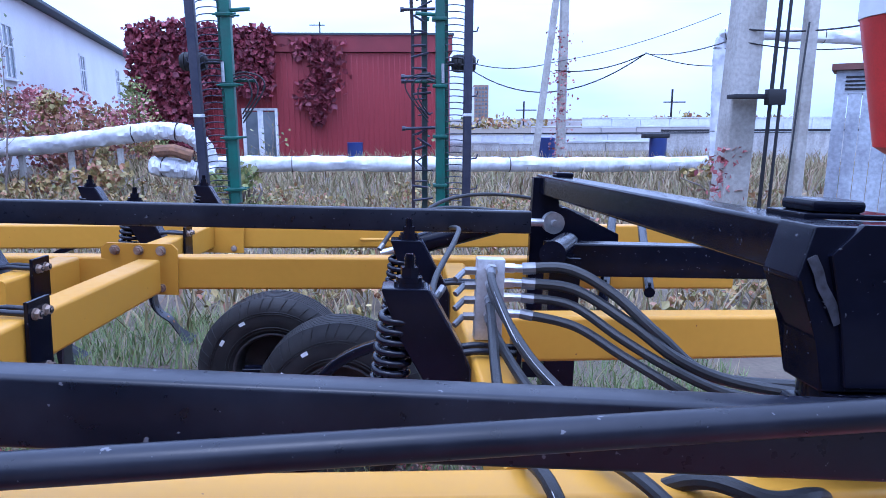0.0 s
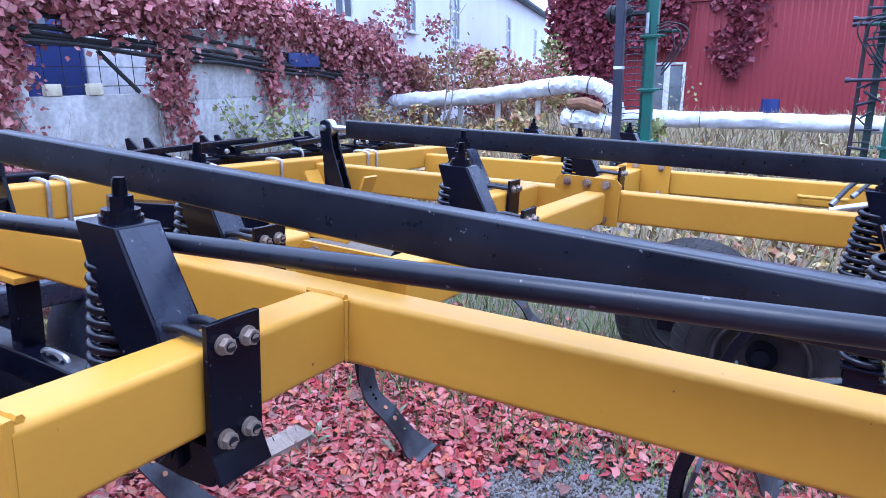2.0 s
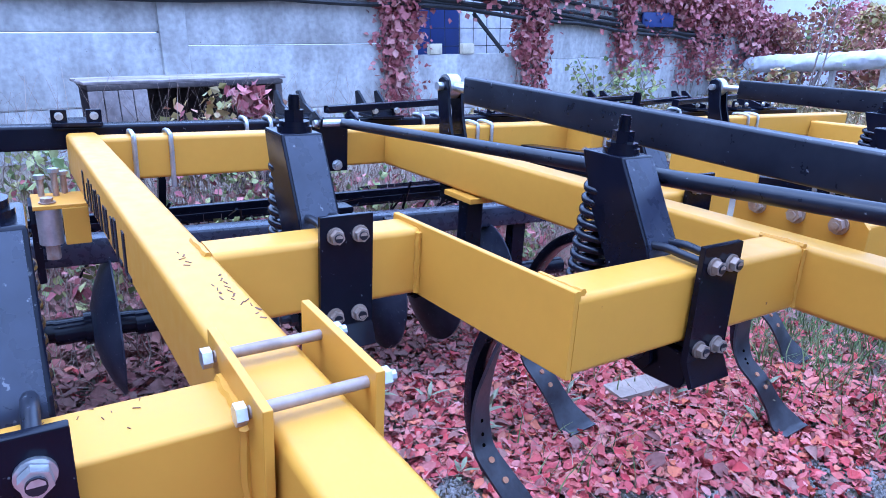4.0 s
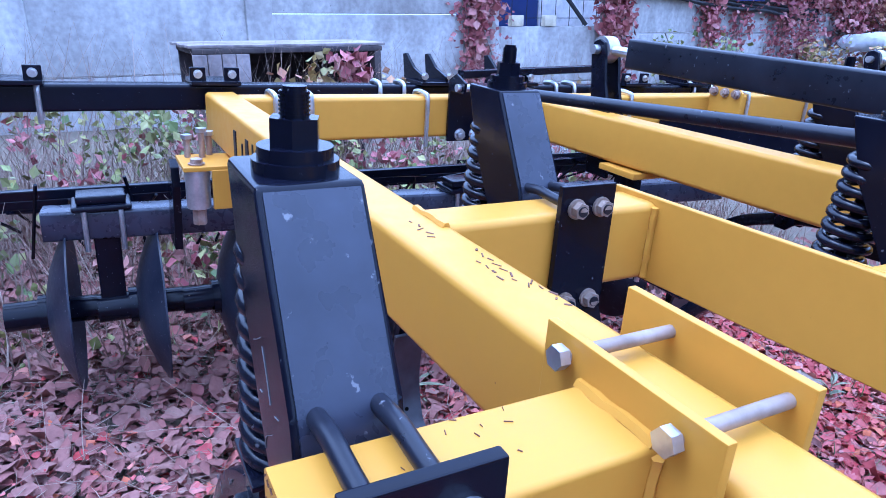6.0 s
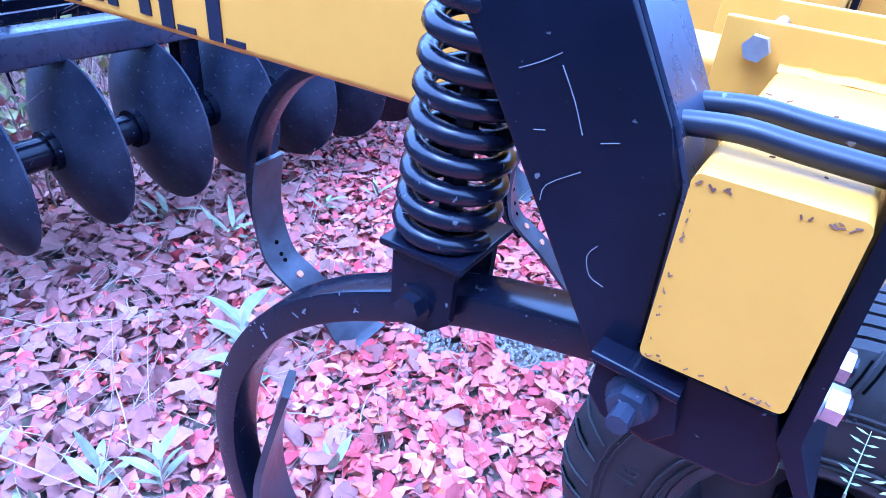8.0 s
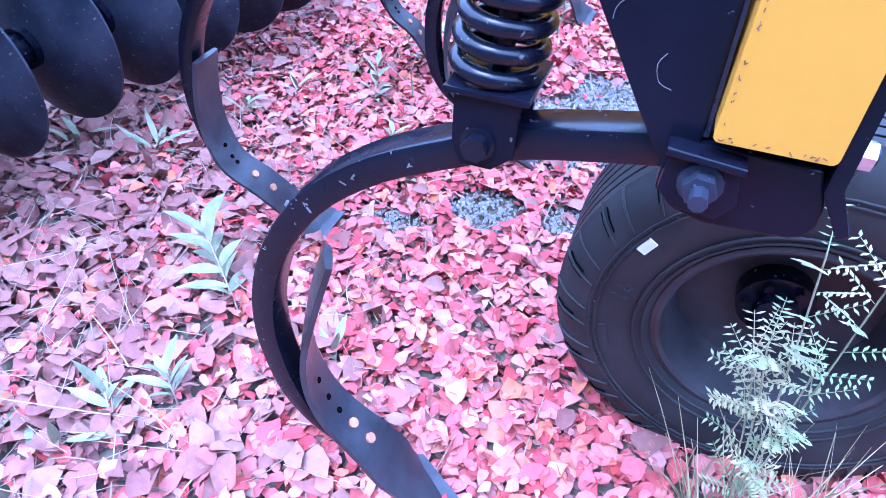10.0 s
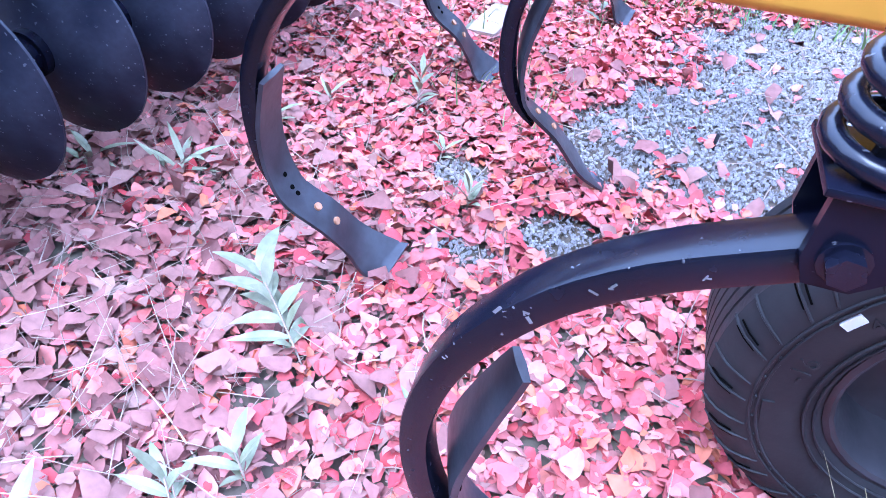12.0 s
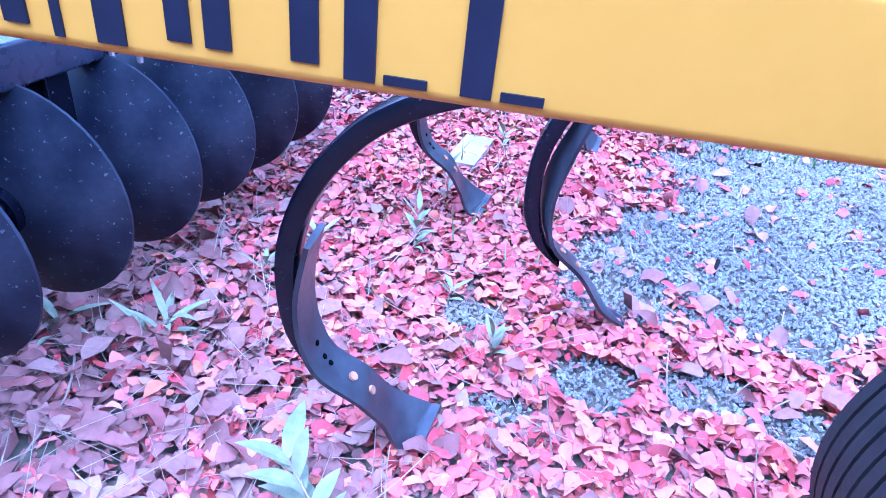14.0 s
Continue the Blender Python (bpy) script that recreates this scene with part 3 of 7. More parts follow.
sweep(bm, [(-2.70, -1.6, 1.10), (-2.70, 4.6, 1.10)], ring(0.085, 0.085, 0.01))
whole("harrow_beam", bm, BLACK, "black square harrow beam clamped behind the yellow rear beam", "frame beam")

# ---- clamps, plates and bolts on the frame ----
def bolt_on(parent, at, axis, r=0.014, mat=None, stud=0.01, name="bolt", washer=True):
    bm = bmesh.new()
    hexbolt(bm, at, axis, r, r * 0.9, stud, washer)
    return part(name, bm, mat or STEEL, parent)


def cross_clamp():
    t = thing("beam_clamp", "pair of yellow clamp plates with long bolts over the beam", "clamp")
    for y0, y1, x0, x1 in ((-0.002, 0.009, -0.742, -0.530), (0.130, 0.142, -0.775, -0.55)):
        bm = bmesh.new()
        box(bm, x0, x1, y0, y1, 0.945, 1.165, 0.002)
        part("clamp_plate", bm, YELLOW, t)
    for x in (-0.707, -0.572):
        for z in (1.143, 0.962):
            bm = bmesh.new()
            rod(bm, (x, -0.004, z), (x, 0.152, z), 0.0072, 12)
            rb = part("long_bolt", bm, WORNBOLT, t, "bare brownish steel bolt")
            bolt_on(rb, (x, -0.003, z), (0, -1, 0), 0.0125, STEEL, 0, "bolt_head", False)
            bolt_on(rb, (x, 0.142, z), (0, 1, 0), 0.0125, STEEL, 0.012, "nut", False)


cross_clamp()


def hinge_plate(x0, x1, y, z0, z1, xs, label, dz=0.0):
    t = thing("hinge_plate", label, "plate")
    bm = bmesh.new()
    c = 0.025
    prism(bm, [(x0, z0), (x1, z0), (x1, z1 - c), (x1 - c, z1), (x0 + c, z1), (x0, z1 - c)], y - 0.006, y + 0.006, 0.002)
    part("plate", bm, YELLOW, t)
    for x in xs:
        bolt_on(t, (x, y - 0.006, z1 - 0.03), (0, -1, 0), 0.017, RUSTY, 0.008)
    bolt_on(t, (xs[-1], y - 0.006, z0 + 0.03), (0, -1, 0), 0.015, RUSTY, 0.006)
    return t


hinge_plate(-0.955, -0.63, 1.376, 0.985, 1.185, (-0.892, -0.793, -0.693), "yellow hinge plate with three bolts beside the inner beam")
hinge_plate(-0.99, -0.665, 3.272, 0.96, 1.185, (-0.93, -0.83, -0.735), "yellow hinge plate with three bolts at the centre beam")
hinge_plate(-0.96, -0.68, 4.50, 0.95, 1.175, (-0.90, -0.74), "yellow joint plate on the far beam")
hinge_plate(-2.455, -2.28, 2.19, 0.98, 1.18, (-2.43, -2.37, -2.31), "yellow joint plate at the rear beam")


def weld(a, b, r=0.007):
    bm = bmesh.new()
    a, b = Vector(a), Vector(b)
    n = max(4, int((b - a).length / 0.012))
    pts = [a.lerp(b, k / n) + Vector((random.uniform(-1, 1), random.uniform(-1, 1), random.uniform(-1, 1))) * 0.0015 for k in range(n + 1)]
    sweep(bm, pts, circle(r, 6))
    whole("weld_bead", bm, YELLOW, "painted weld bead where two yellow beams meet", "weld", "weld beads")


for a, b in (((-0.786, 1.222, 1.126), (-0.684, 1.226, 1.126)), ((-0.684, 1.222, 1.12), (-0.684, 1.226, 0.985)), ((-1.221, 0.087, 1.126), (-1.119, 0.089, 1.126)), ((-1.119, 0.52, 1.12), (-1.119, 0.52, 0.985)),
             ((-0.585, -0.004, 1.12), (-0.585, -0.004, 0.985)), ((-0.685, -0.004, 1.126), (-0.585, -0.004, 1.126)), ((-0.79, 0.572, 1.128), (-0.69, 0.58, 1.128))):
    weld(a, b)


def u_clamp(x, y, w, h, zc, label, group, along=0.0):
    """A zinc U-bolt round a beam that runs along y."""
    bm = bmesh.new()
    pts = [(x - w / 2, y, zc - h / 2 - 0.03), (x - w / 2, y, zc + h / 2 - 0.02), (x - w / 2 + 0.02, y + along * 0.3, zc + h / 2 + 0.006), (x + w / 2 - 0.02, y + along * 0.7, zc + h / 2 + 0.006), (x + w / 2, y + along, zc + h / 2 - 0.02), (x + w / 2, y + along, zc - h / 2 - 0.03)]
    sweep(bm, smooth_line(pts, 4), circle(0.0085, 8), (0.05, 1, 0.02))
    return whole("u_bolt", bm, STEEL, label, "U-bolt", group)


for y in (0.17, 0.29, 0.72, 1.62, 1.70, 2.45, 2.9, 3.7, 3.8):
    u_clamp(-2.503, y, 0.115, 0.152, 1.054, "zinc U-bolt over the yellow rear beam", "U-bolts on the rear beam")
for y in (-0.62, -0.50, 0.62, 0.72, 1.45, 1.55, 2.3, 2.42, 3.3):
    u_clamp(-2.70, y, 0.10, 0.088, 1.10, "zinc U-bolt round the black harrow beam", "U-bolts on the harrow beam")
for y in (-0.42, -0.31, 0.9, 1.0):
    u_clamp(GX(y), y, 0.115, 0.11, 0.69, "zinc U-bolt round the black gang beam", "U-bolts on the gang beam")

for y in (-0.365, 0.95):
    bm = bmesh.new()
    box(bm, GX(y) - 0.07, GX(y) + 0.07, y - 0.09, y + 0.09, 0.742, 0.762, 0.008)
    box(bm, GX(y) - 0.05, GX(y) + 0.05, y - 0.075, y + 0.075, 0.762, 0.79, 0.008)
    whole("bearing_cap", bm, BLACK, "black cast clamp cap on the gang beam", "clamp", "gang clamp caps")


def clamp_block(y, lugs):
    t = thing("harrow_bracket", "black bolted bracket on top of the harrow beam", "bracket", None, "brackets along the harrow beam")
    bm = bmesh.new()
    box(bm, -2.77, -2.62, y - 0.08, y + 0.08, 1.143, 1.158, 0.003)
    part("base", bm, BLACK, t)
    for s in (-1, 1):
        bm = bmesh.new()
        if lugs:
            prism(bm, [(-2.84, 1.15), (-2.66, 1.15), (-2.66, 1.175), (-2.76, 1.20), (-2.83, 1.25), (-2.86, 1.245)], y + s * 0.05 - 0.006, y + s * 0.05 + 0.006, 0.002)
        else:
            box(bm, -2.66, -2.648, y + s * 0.055 - 0.025, y + s * 0.055 + 0.025, 1.15, 1.20, 0.003)
        lug = part("lug", bm, BLACK, t)
        bolt_on(lug, (-2.648, y + s * 0.055, 1.178), (1, 0, 0), 0.011, STEEL, 0.004)


for y, lg in ((-0.56, 0), (0.02, 0), (0.86, 1), (1.25, 1), (1.9, 0), (2.3, 1), (2.75, 1), (3.5, 1), (3.9, 0), (4.2, 1)):
    clamp_block(y, lg)
for k, (y, z, L) in enumerate(((1.35, 1.19, 0.8), (2.55, 1.2, 0.9), (3.1, 1.19, 0.7), (3.6, 1.2, 0.8))):
    bm = bmesh.new()
    sweep(bm, [(-2.62, y - L / 2, z), (-2.75, y + L / 2, z + 0.02)], ring(0.04, 0.03, 0.004))
    whole("folded_drag_bar", bm, BLACK, "flat black drag bar lying folded on the rear frame", "drag bar", "folded drag bars")

# rod bracket on the rear beam
t = thing("rod_bracket", "black bracket with two bright bolts holding the control rod", "bracket")
bm = bmesh.new()
box(bm, -2.452, -2.436, 0.805, 0.965, 0.965, 1.16, 0.003)
part("plate", bm, BLACK, t)
for y in (0.81, 0.96):
    bm = bmesh.new()
    prism(bm, [(-2.45, 1.15), (-2.34, 1.15), (-2.33, 1.19), (-2.40, 1.215), (-2.45, 1.19)], y - 0.005, y + 0.005, 0.002)
    part("ear", bm, BLACK, t)
for y in (0.855, 0.918):
    bolt_on(t, (-2.436, y, 0.99), (1, 0, 0), 0.017, STEEL)
bm = bmesh.new()
rod(bm, (-2.365, 0.79, 1.17), (-2.365, 0.98, 1.17), 0.014)
part("pin", bm, STEEL, t)


def lift_arm(x, y, label):
    """The arm that carries a lift link's rear end, standing in a yellow saddle."""
    t = thing("link_stand", label, "link stand", None, "rear link stands")
    for s in (-1, 1):
        bm = bmesh.new()
        prism(bm, [(x - 0.036, 1.325), (x - 0.026, 1.355), (x, 1.365), (x + 0.026, 1.355), (x + 0.036, 1.325), (x + 0.055, 1.22), (x + 0.14, 1.0), (x + 0.13, 0.9), (x + 0.02, 0.9), (x - 0.01, 1.2)], y + s * 0.030 - 0.006, y + s * 0.030 + 0.006, 0.002)
        part("side_plate", bm, BLACK, t)
    bm = bmesh.new()
    box(bm, x + 0.025, x + 0.075, y - 0.0235, y + 0.0235, 0.92, 1.15, 0.004)
    part("web", bm, BLACK, t)
    return t


lift_arm(-2.15, 1.260, "black lift arm holding the rod end above the inner beam")
lift_arm(-2.26, 3.07, "black lift arm holding the far lift link in a yellow saddle")
t = thing("arm_saddle", "bent yellow steel saddle round the lift arm's foot", "bracket")
bm = bmesh.new()
sweep(bm, [(-2.29, 2.96, 1.09), (-2.24, 2.96, 1.01), (-2.18, 2.96, 0.985), (-1.98, 2.96, 0.985), (-1.92, 2.96, 1.01), (-1.885, 2.96, 1.10)], ring(0.11, 0.014, 0.003))
part("strap", bm, YELLOW, t)
bolt_on(t, (-2.06, 2.905, 0.985), (0, -1, 0), 0.018, STEEL)

# bracket under the outer beam's rear end, with its bolts, spacer and hanger lug
t = thing("gang_bracket", "yellow bracket plate with rusty bolts and a steel spacer", "bracket")
bm = bmesh.new()
box(bm, -2.36, -2.19, -0.155, 0.05, 0.962, 0.975, 0.002)
part("plate", bm, YELLOW, t)
for x, y, h in ((-2.325, -0.125, 0.055), (-2.315, -0.085, 0.075), (-2.345, -0.06, 0.06)):
    bm = bmesh.new()
    rod(bm, (x, y, 0.975), (x, y, 0.975 + h), 0.009, 10)
    sb = part("stud", bm, RUSTY, t, "rusty stud")
    bm = bmesh.new()
    rod(bm, (x, y, 0.975 + h), (x, y, 0.987 + h), 0.016, 6)
    part("nut", bm, STEEL, sb)
bm = bmesh.new()
rod(bm, (-2.225, -0.115, 0.965), (-2.225, -0.115, 0.85), 0.034, 20)
part("spacer", bm, STEEL, t, "dull steel spacer")
bm = bmesh.new()
hexbolt(bm, (-2.225, -0.115, 0.976), (0, 0, 1), 0.018, 0.012, 0)
part("bolt", bm, RUSTY, t)
bm = bmesh.new()
rod(bm, (-2.225, -0.115, 0.85), (-2.225, -0.115, 0.80), 0.02, 6)
part("nut", bm, RUSTY, t)
bm = bmesh.new()
box(bm, -2.20, -2.185, -0.08, -0.01, 0.85, 0.965, 0.003)
part("gusset", bm, YELLOW, t)
bm = bmesh.new()
prism(bm, [(-2.60, 0.63), (-2.48, 0.63), (-2.42, 0.86), (-2.43, 0.92), (-2.47, 0.94), (-2.52, 0.92), (-2.56, 0.80)], -0.165, -0.14, 0.004)
whole("hanger_lug", bm, BLACK, "thick black hanger lug welded to the gang beam", "lug")

# small yellow clips under the inner beam
t = thing("beam_hanger", "rust-stained hanger under the inner beam carrying the gang", "bracket")
bm = bmesh.new()
box(bm, -1.97, -1.80, 1.14, 1.30, 0.955, 0.975, 0.003)
part("clip", bm, YELLOW, t)
bm = bmesh.new()
box(bm, -1.93, -1.87, 1.18, 1.25, 0.62, 0.955, 0.004)
part("post", bm, BLACK, t)
bm = bmesh.new()
sweep(bm, [(-2.5, 1.2, 0.69), (-1.55, 1.2, 0.69)], ring(0.09, 0.09, 0.008))
part("drag_bar", bm, BLACK, t)
for sx in (-1.75, -1.72):
    u_clamp(sx, 1.2, 0.10, 0.10, 0.69, "zinc U-bolt round the black drag bar", "U-bolts on the drag bar")

# centre-section walking beam and black side parts seen past the lift link
for x, y, txt in ((-1.62, 2.0, "yellow stub of the centre section with a bright bolt"),):
    t = thing("stub_plate", txt, "plate")
    bm = bmesh.new()
    box(bm, -1.68, -1.30, 2.02, 2.034, 1.0, 1.12, 0.003)
    part("plate", bm, YELLOW, t)
    bolt_on(t, (-1.50, 2.02, 1.04), (0, -1, 0), 0.022, STEEL)
bm = bmesh.new()
sweep(bm, [(-2.45, 1.92, 0.98), (-0.796, 2.34, 1.05)], ring(0.08, 0.10, 0.006))
whole("brace", bm, BLACK, "black diagonal brace in the centre section", "brace")
for x in (-1.18, -1.13):
    u_clamp(x, 2.2, 0.11, 0.12, 1.05, "zinc U-bolt round the black brace", "U-bolts on the brace")
beam("cross_beam", (-1.195, 1.295), (-1.195, 1.64), "short yellow stub beam behind the inner beam")

# grab handle on the far beam
bm = bmesh.new()
sweep(bm, smooth_line([(0.05, 4.56, 1.05), (0.05, 4.50, 1.06), (0.07, 4.47, 1.062), (0.27, 4.48, 1.066), (0.29, 4.51, 1.066), (0.29, 4.57, 1.06)], 4), circle(0.011, 8))
whole("grab_handle", bm, YELLOW, "bent yellow grab handle welded to the far beam", "handle")

# ---- rear spike harrow ----
hr = thing("spike_harrow", "black spike harrow with many slanted tines over dry weeds", "harrow")
tine = bmesh.new()
rod(tine, (0.03, 0, 0.06), (-0.02, 0, -0.30), 0.0065, 6)
tine_mesh = solid("tine", tine, BLACK)
for k, (x, z) in enumerate(((-2.88, 0.74), (-3.12, 0.64), (-3.36, 0.56), (-3.60, 0.50), (-3.85, 0.46), (-4.1, 0.42))):
    bm = bmesh.new()
    sweep(bm, [(x, -1.5, z), (x, 4.5, z)], ring(0.035, 0.035, 0.004))
    part("tine_bar", bm, BLACK, hr)
    for i in range(20):
        y = -1.45 + 0.295 * i + 0.09 * (k % 3)
        ti = new("tine", tine_mesh)
        ti.parent = hr
        ti.matrix_basis = pose(x, y, z, random.uniform(-24, 24), random.uniform(5, 70), 0)
for y in (-1.2, 0.3, 1.8, 3.3):
    bm = bmesh.new()
    sweep(bm, [(-2.70, y, 1.06), (-2.80, y, 0.78), (-4.15, y + 0.05, 0.43)], ring(0.03, 0.045, 0.004))
    part("drawbar", bm, BLACK, hr)

# ---- the black lift rocker ----
SCUFF = material("scuffed_weld", (0.06, 0.06, 0.075), (0.02, 0.02, 0.025), 0.5, 0.2, 60, 0.3, 120)
rk = thing("lift_rocker", "heavy black welded lift rocker frame with scratched paint", "lift frame")
bm = bmesh.new()
sweep(bm, [(0.950, 3.3, 1.4985), (0.976, 1.33, 1.4985)], ring(0.10, 0.085, 0.009))
part("crossbar", bm, BLACK, rk)
bm = bmesh.new()
prism(bm, [(0.898, 1.462), (0.918, 1.543), (1.16, 1.543), (1.16, 1.29), (0.952, 1.29), (0.942, 1.374)], 1.30, 1.40, 0.006)
part("near_arm", bm, BLACK, rk)
bm = bmesh.new()
prism(bm, [(0.968, 1.40), (0.985, 1.30), (1.16, 1.30), (1.16, 1.547), (0.985, 1.547), (0.940, 1.50)], 1.291, 1.305, 0.003)
part("end_plate", bm, BLACK, rk)
bm = bmesh.new()
sweep(bm, smooth_line([(0.914, 1.298, 1.497), (0.926, 1.297, 1.475), (0.934, 1.298, 1.455), (0.950, 1.297, 1.43), (0.966, 1.297, 1.398)], 3), [(-0.008, -0.002), (0.008, -0.002), (0.004, 0.003), (-0.004, 0.003)], (0, 1, 0))
part("weld", bm, SCUFF, rk, "bare scraped weld")
bm = bmesh.new()
box(bm, 0.985, 1.16, 1.44, 1.56, 1.540, 1.550, 0.003)
box(bm, 1.005, 1.10, 1.45, 1.55, 1.550, 1.572, 0.008)
part("cap", bm, BLACK, rk)
bm = bmesh.new()
box(bm, 0.925, 0.995, 3.02, 3.10, 1.540, 1.560, 0.006)
part("lug", bm, BLACK, rk)
bm = bmesh.new()
rod(bm, (1.07, 1.34, 1.262), (1.07, 1.34, 1.288), 0.11, 28)
part("collar", bm, BLACK, rk)
bm = bmesh.new()
prism(bm, [(0.955, 1.26), (1.20, 1.26), (1.20, 0.75), (0.85, 0.75), (0.90, 1.14)], 1.352, 1.40, 0.006)
part("near_foot", bm, BLACK, rk)
bm = bmesh.new()
prism(bm, [(0.875, 1.53), (0.985, 1.53), (0.99, 1.40), (1.03, 1.40), (1.27, 1.29), (1.27, 1.15), (1.0, 1.15), (1.0, 0.62), (0.87, 0.62)], 3.235, 3.285, 0.004)
part("far_arm", bm, BLACK, rk)
bm = bmesh.new()
sweep(bm, [(0.88, 2.93, 1.225), (1.9, 2.98, 1.225)], ring(0.10, 0.13, 0.008))
part("draw_arm", bm, BLACK, rk)
bm = bmesh.new()
rod(bm, (0.86, 2.72, 1.27), (0.98, 3.0, 1.27), 0.05, 20)
part("roller", bm, BLACK, rk)
bm = bmesh.new()
box(bm, 0.865, 0.985, 2.78, 2.88, 0.62, 1.25, 0.005)
part("post", bm, BLACK, rk)
for a, b in (((1.05, 2.7, 1.05), (1.45, 3.9, 1.35)), ((1.3, 2.9, 1.1), (1.7, 4.2, 1.35))):
    bm = bmesh.new()
    rod(bm, a, b, 0.022)
    part("strut", bm, BLACK, rk)
# lift cylinder lying behind
t = thing("lift_cylinder", "black hydraulic lift cylinder with a hose at its end", "cylinder")
bm = bmesh.new()
rod(bm, (0.40, 3.75, 1.15), (0.82, 3.72, 1.28), 0.055, 20)
part("barrel", bm, BLACK, t)
bm = bmesh.new()
rod(bm, (0.20, 3.76, 1.09), (0.40, 3.75, 1.15), 0.02, 12)
part("piston_rod", bm, STEEL, t)

# ---- manifold and hydraulic hoses ----
DULL = material("dull_ferrule_steel", (0.22, 0.22, 0.23), (0.15, 0.15, 0.16), 0.4, 0.7, 30)
ALU = material("bare_aluminium", (0.50, 0.50, 0.53), (0.40, 0.38, 0.38), 0.4, 0.5, 30, 0.1, 90)
mf = thing("hose_manifold", "bare metal manifold block with zinc hose fittings", "manifold")
bm = bmesh.new()
box(bm, 0.515, 0.590, 2.085, 2.13, 1.13, 1.352, 0.004)
part("block", bm, ALU, mf)
for z in (1.325, 1.285, 1.245, 1.20):
    bm = bmesh.new()
    rod(bm, (0.590, 2.107, z), (0.618, 2.107, z), 0.014, 6)
    rod(bm, (0.618, 2.107, z), (0.653, 2.107, z), 0.011, 12)
    part("side_fitting", bm, STEEL, mf)
    bm = bmesh.new()
    rod(bm, (0.552, 2.085, z), (0.552, 2.05, z), 0.016, 6)
    part("front_fitting", bm, STEEL, mf)
    bm = bmesh.new()
    rod(bm, (0.515, 2.107, z - 0.01), (0.485, 2.107, z - 0.01), 0.012, 6)
    rod(bm, (0.485, 2.107, z - 0.01), (0.46, 2.085, z - 0.03), 0.009, 8)
    part("elbow", bm, DULL, mf)


def hose(pts, r, label, stripe=False):
    t = thing("hydraulic_hose", label, "hose", None, "hydraulic hoses")
    line = smooth_line(pts, 8)
    bm = bmesh.new()
    sweep(bm, line, circle(r, 10), (0.1, 0.2, 1))
    h = part("hose", bm, HOSE, t)
    if stripe:
        bm = bmesh.new()
        off = Vector((-0.2, -0.9, 0.3)).normalized() * (r * 0.86)
        sweep(bm, [p + off for p in line], [(-0.0035, -0.001), (0.0035, -0.001), (0.0035, 0.0015), (-0.0035, 0.0015)], (0.1, 0.2, 1))
        part("stripe", bm, WHITE, h, "white printed stripe")
    for p, q in ((line[0], line[1]), (line[-1], line[-2])):
        bm = bmesh.new()
        d = (q - p).normalized()
        sweep(bm, [p - d * 0.005, p + d * 0.03], circle(r * 1.12, 10), (0.1, 0.2, 1))
        part("ferrule", bm, DULL, h)
    return t


hose([(0.645, 2.107, 1.325), (0.76, 2.085, 1.33), (0.864, 2.028, 1.28), (0.968, 1.951, 1.19), (1.094, 1.915, 1.1), (1.35, 1.92, 1.075), (1.6, 1.9, 1.07)], 0.015, "thick black hydraulic hose curving from the manifold")
hose([(0.645, 2.107, 1.285), (0.78, 2.085, 1.275), (0.904, 1.988, 1.21), (1.008, 1.911, 1.14), (1.154, 1.895, 1.09), (1.4, 1.9, 1.055), (1.6, 1.88, 1.05)], 0.015, "thick black hydraulic hose bending over the front beam")
hose([(0.645, 2.107, 1.245), (0.77, 2.075, 1.235), (0.884, 1.988, 1.17), (0.988, 1.901, 1.12), (1.134, 1.865, 1.07), (1.38, 1.88, 1.04), (1.6, 1.86, 1.03)], 0.013, "black hydraulic hose sagging beside the front beam")
hose([(0.645, 2.107, 1.2), (0.78, 2.065, 1.18), (0.884, 1.968, 1.13), (0.978, 1.891, 1.085), (1.054, 1.885, 1.04), (1.15, 1.9, 0.95)], 0.013, "black hydraulic hose hanging down beyond the manifold")
hose([(0.548, 2.05, 1.325), (0.545, 1.965, 1.3), (0.584, 1.808, 1.21), (0.648, 1.681, 1.14), (0.734, 1.566, 1.05), (0.8, 1.5, 0.9)], 0.011, "striped black hydraulic hose slanting down from the manifold", True)
hose([(0.548, 2.05, 1.285), (0.55, 1.945, 1.27), (0.604, 1.758, 1.19), (0.688, 1.611, 1.12), (0.774, 1.516, 1.02), (0.84, 1.45, 0.88)], 0.011, "striped black hydraulic hose beside its twin", True)
hose([(0.548, 2.05, 1.245), (0.54, 1.935, 1.22), (0.529, 1.758, 1.16), (0.518, 1.581, 1.15), (0.519, 1.415, 1.145), (0.55, 1.27, 1.145), (0.6, 1.16, 1.0), (0.66, 1.1, 0.8)], 0.012, "striped hydraulic hose running over the inner beam", True)
hose([(0.548, 2.05, 1.2), (0.555, 1.955, 1.18), (0.584, 1.758, 1.145), (0.608, 1.531, 1.145), (0.634, 1.415, 1.15), (0.7, 1.26, 1.148), (0.8, 1.14, 1.05), (0.9, 1.08, 0.9)], 0.012, "black hydraulic hose lying over the inner beam")
hose([(0.66, 1.62, 0.98), (0.7, 1.42, 1.05), (0.78, 1.3, 1.148), (0.86, 1.24, 1.15), (0.94, 1.26, 1.145), (1.02, 1.36, 1.08), (1.06, 1.5, 0.98)], 0.014, "black hose looped over the inner beam")
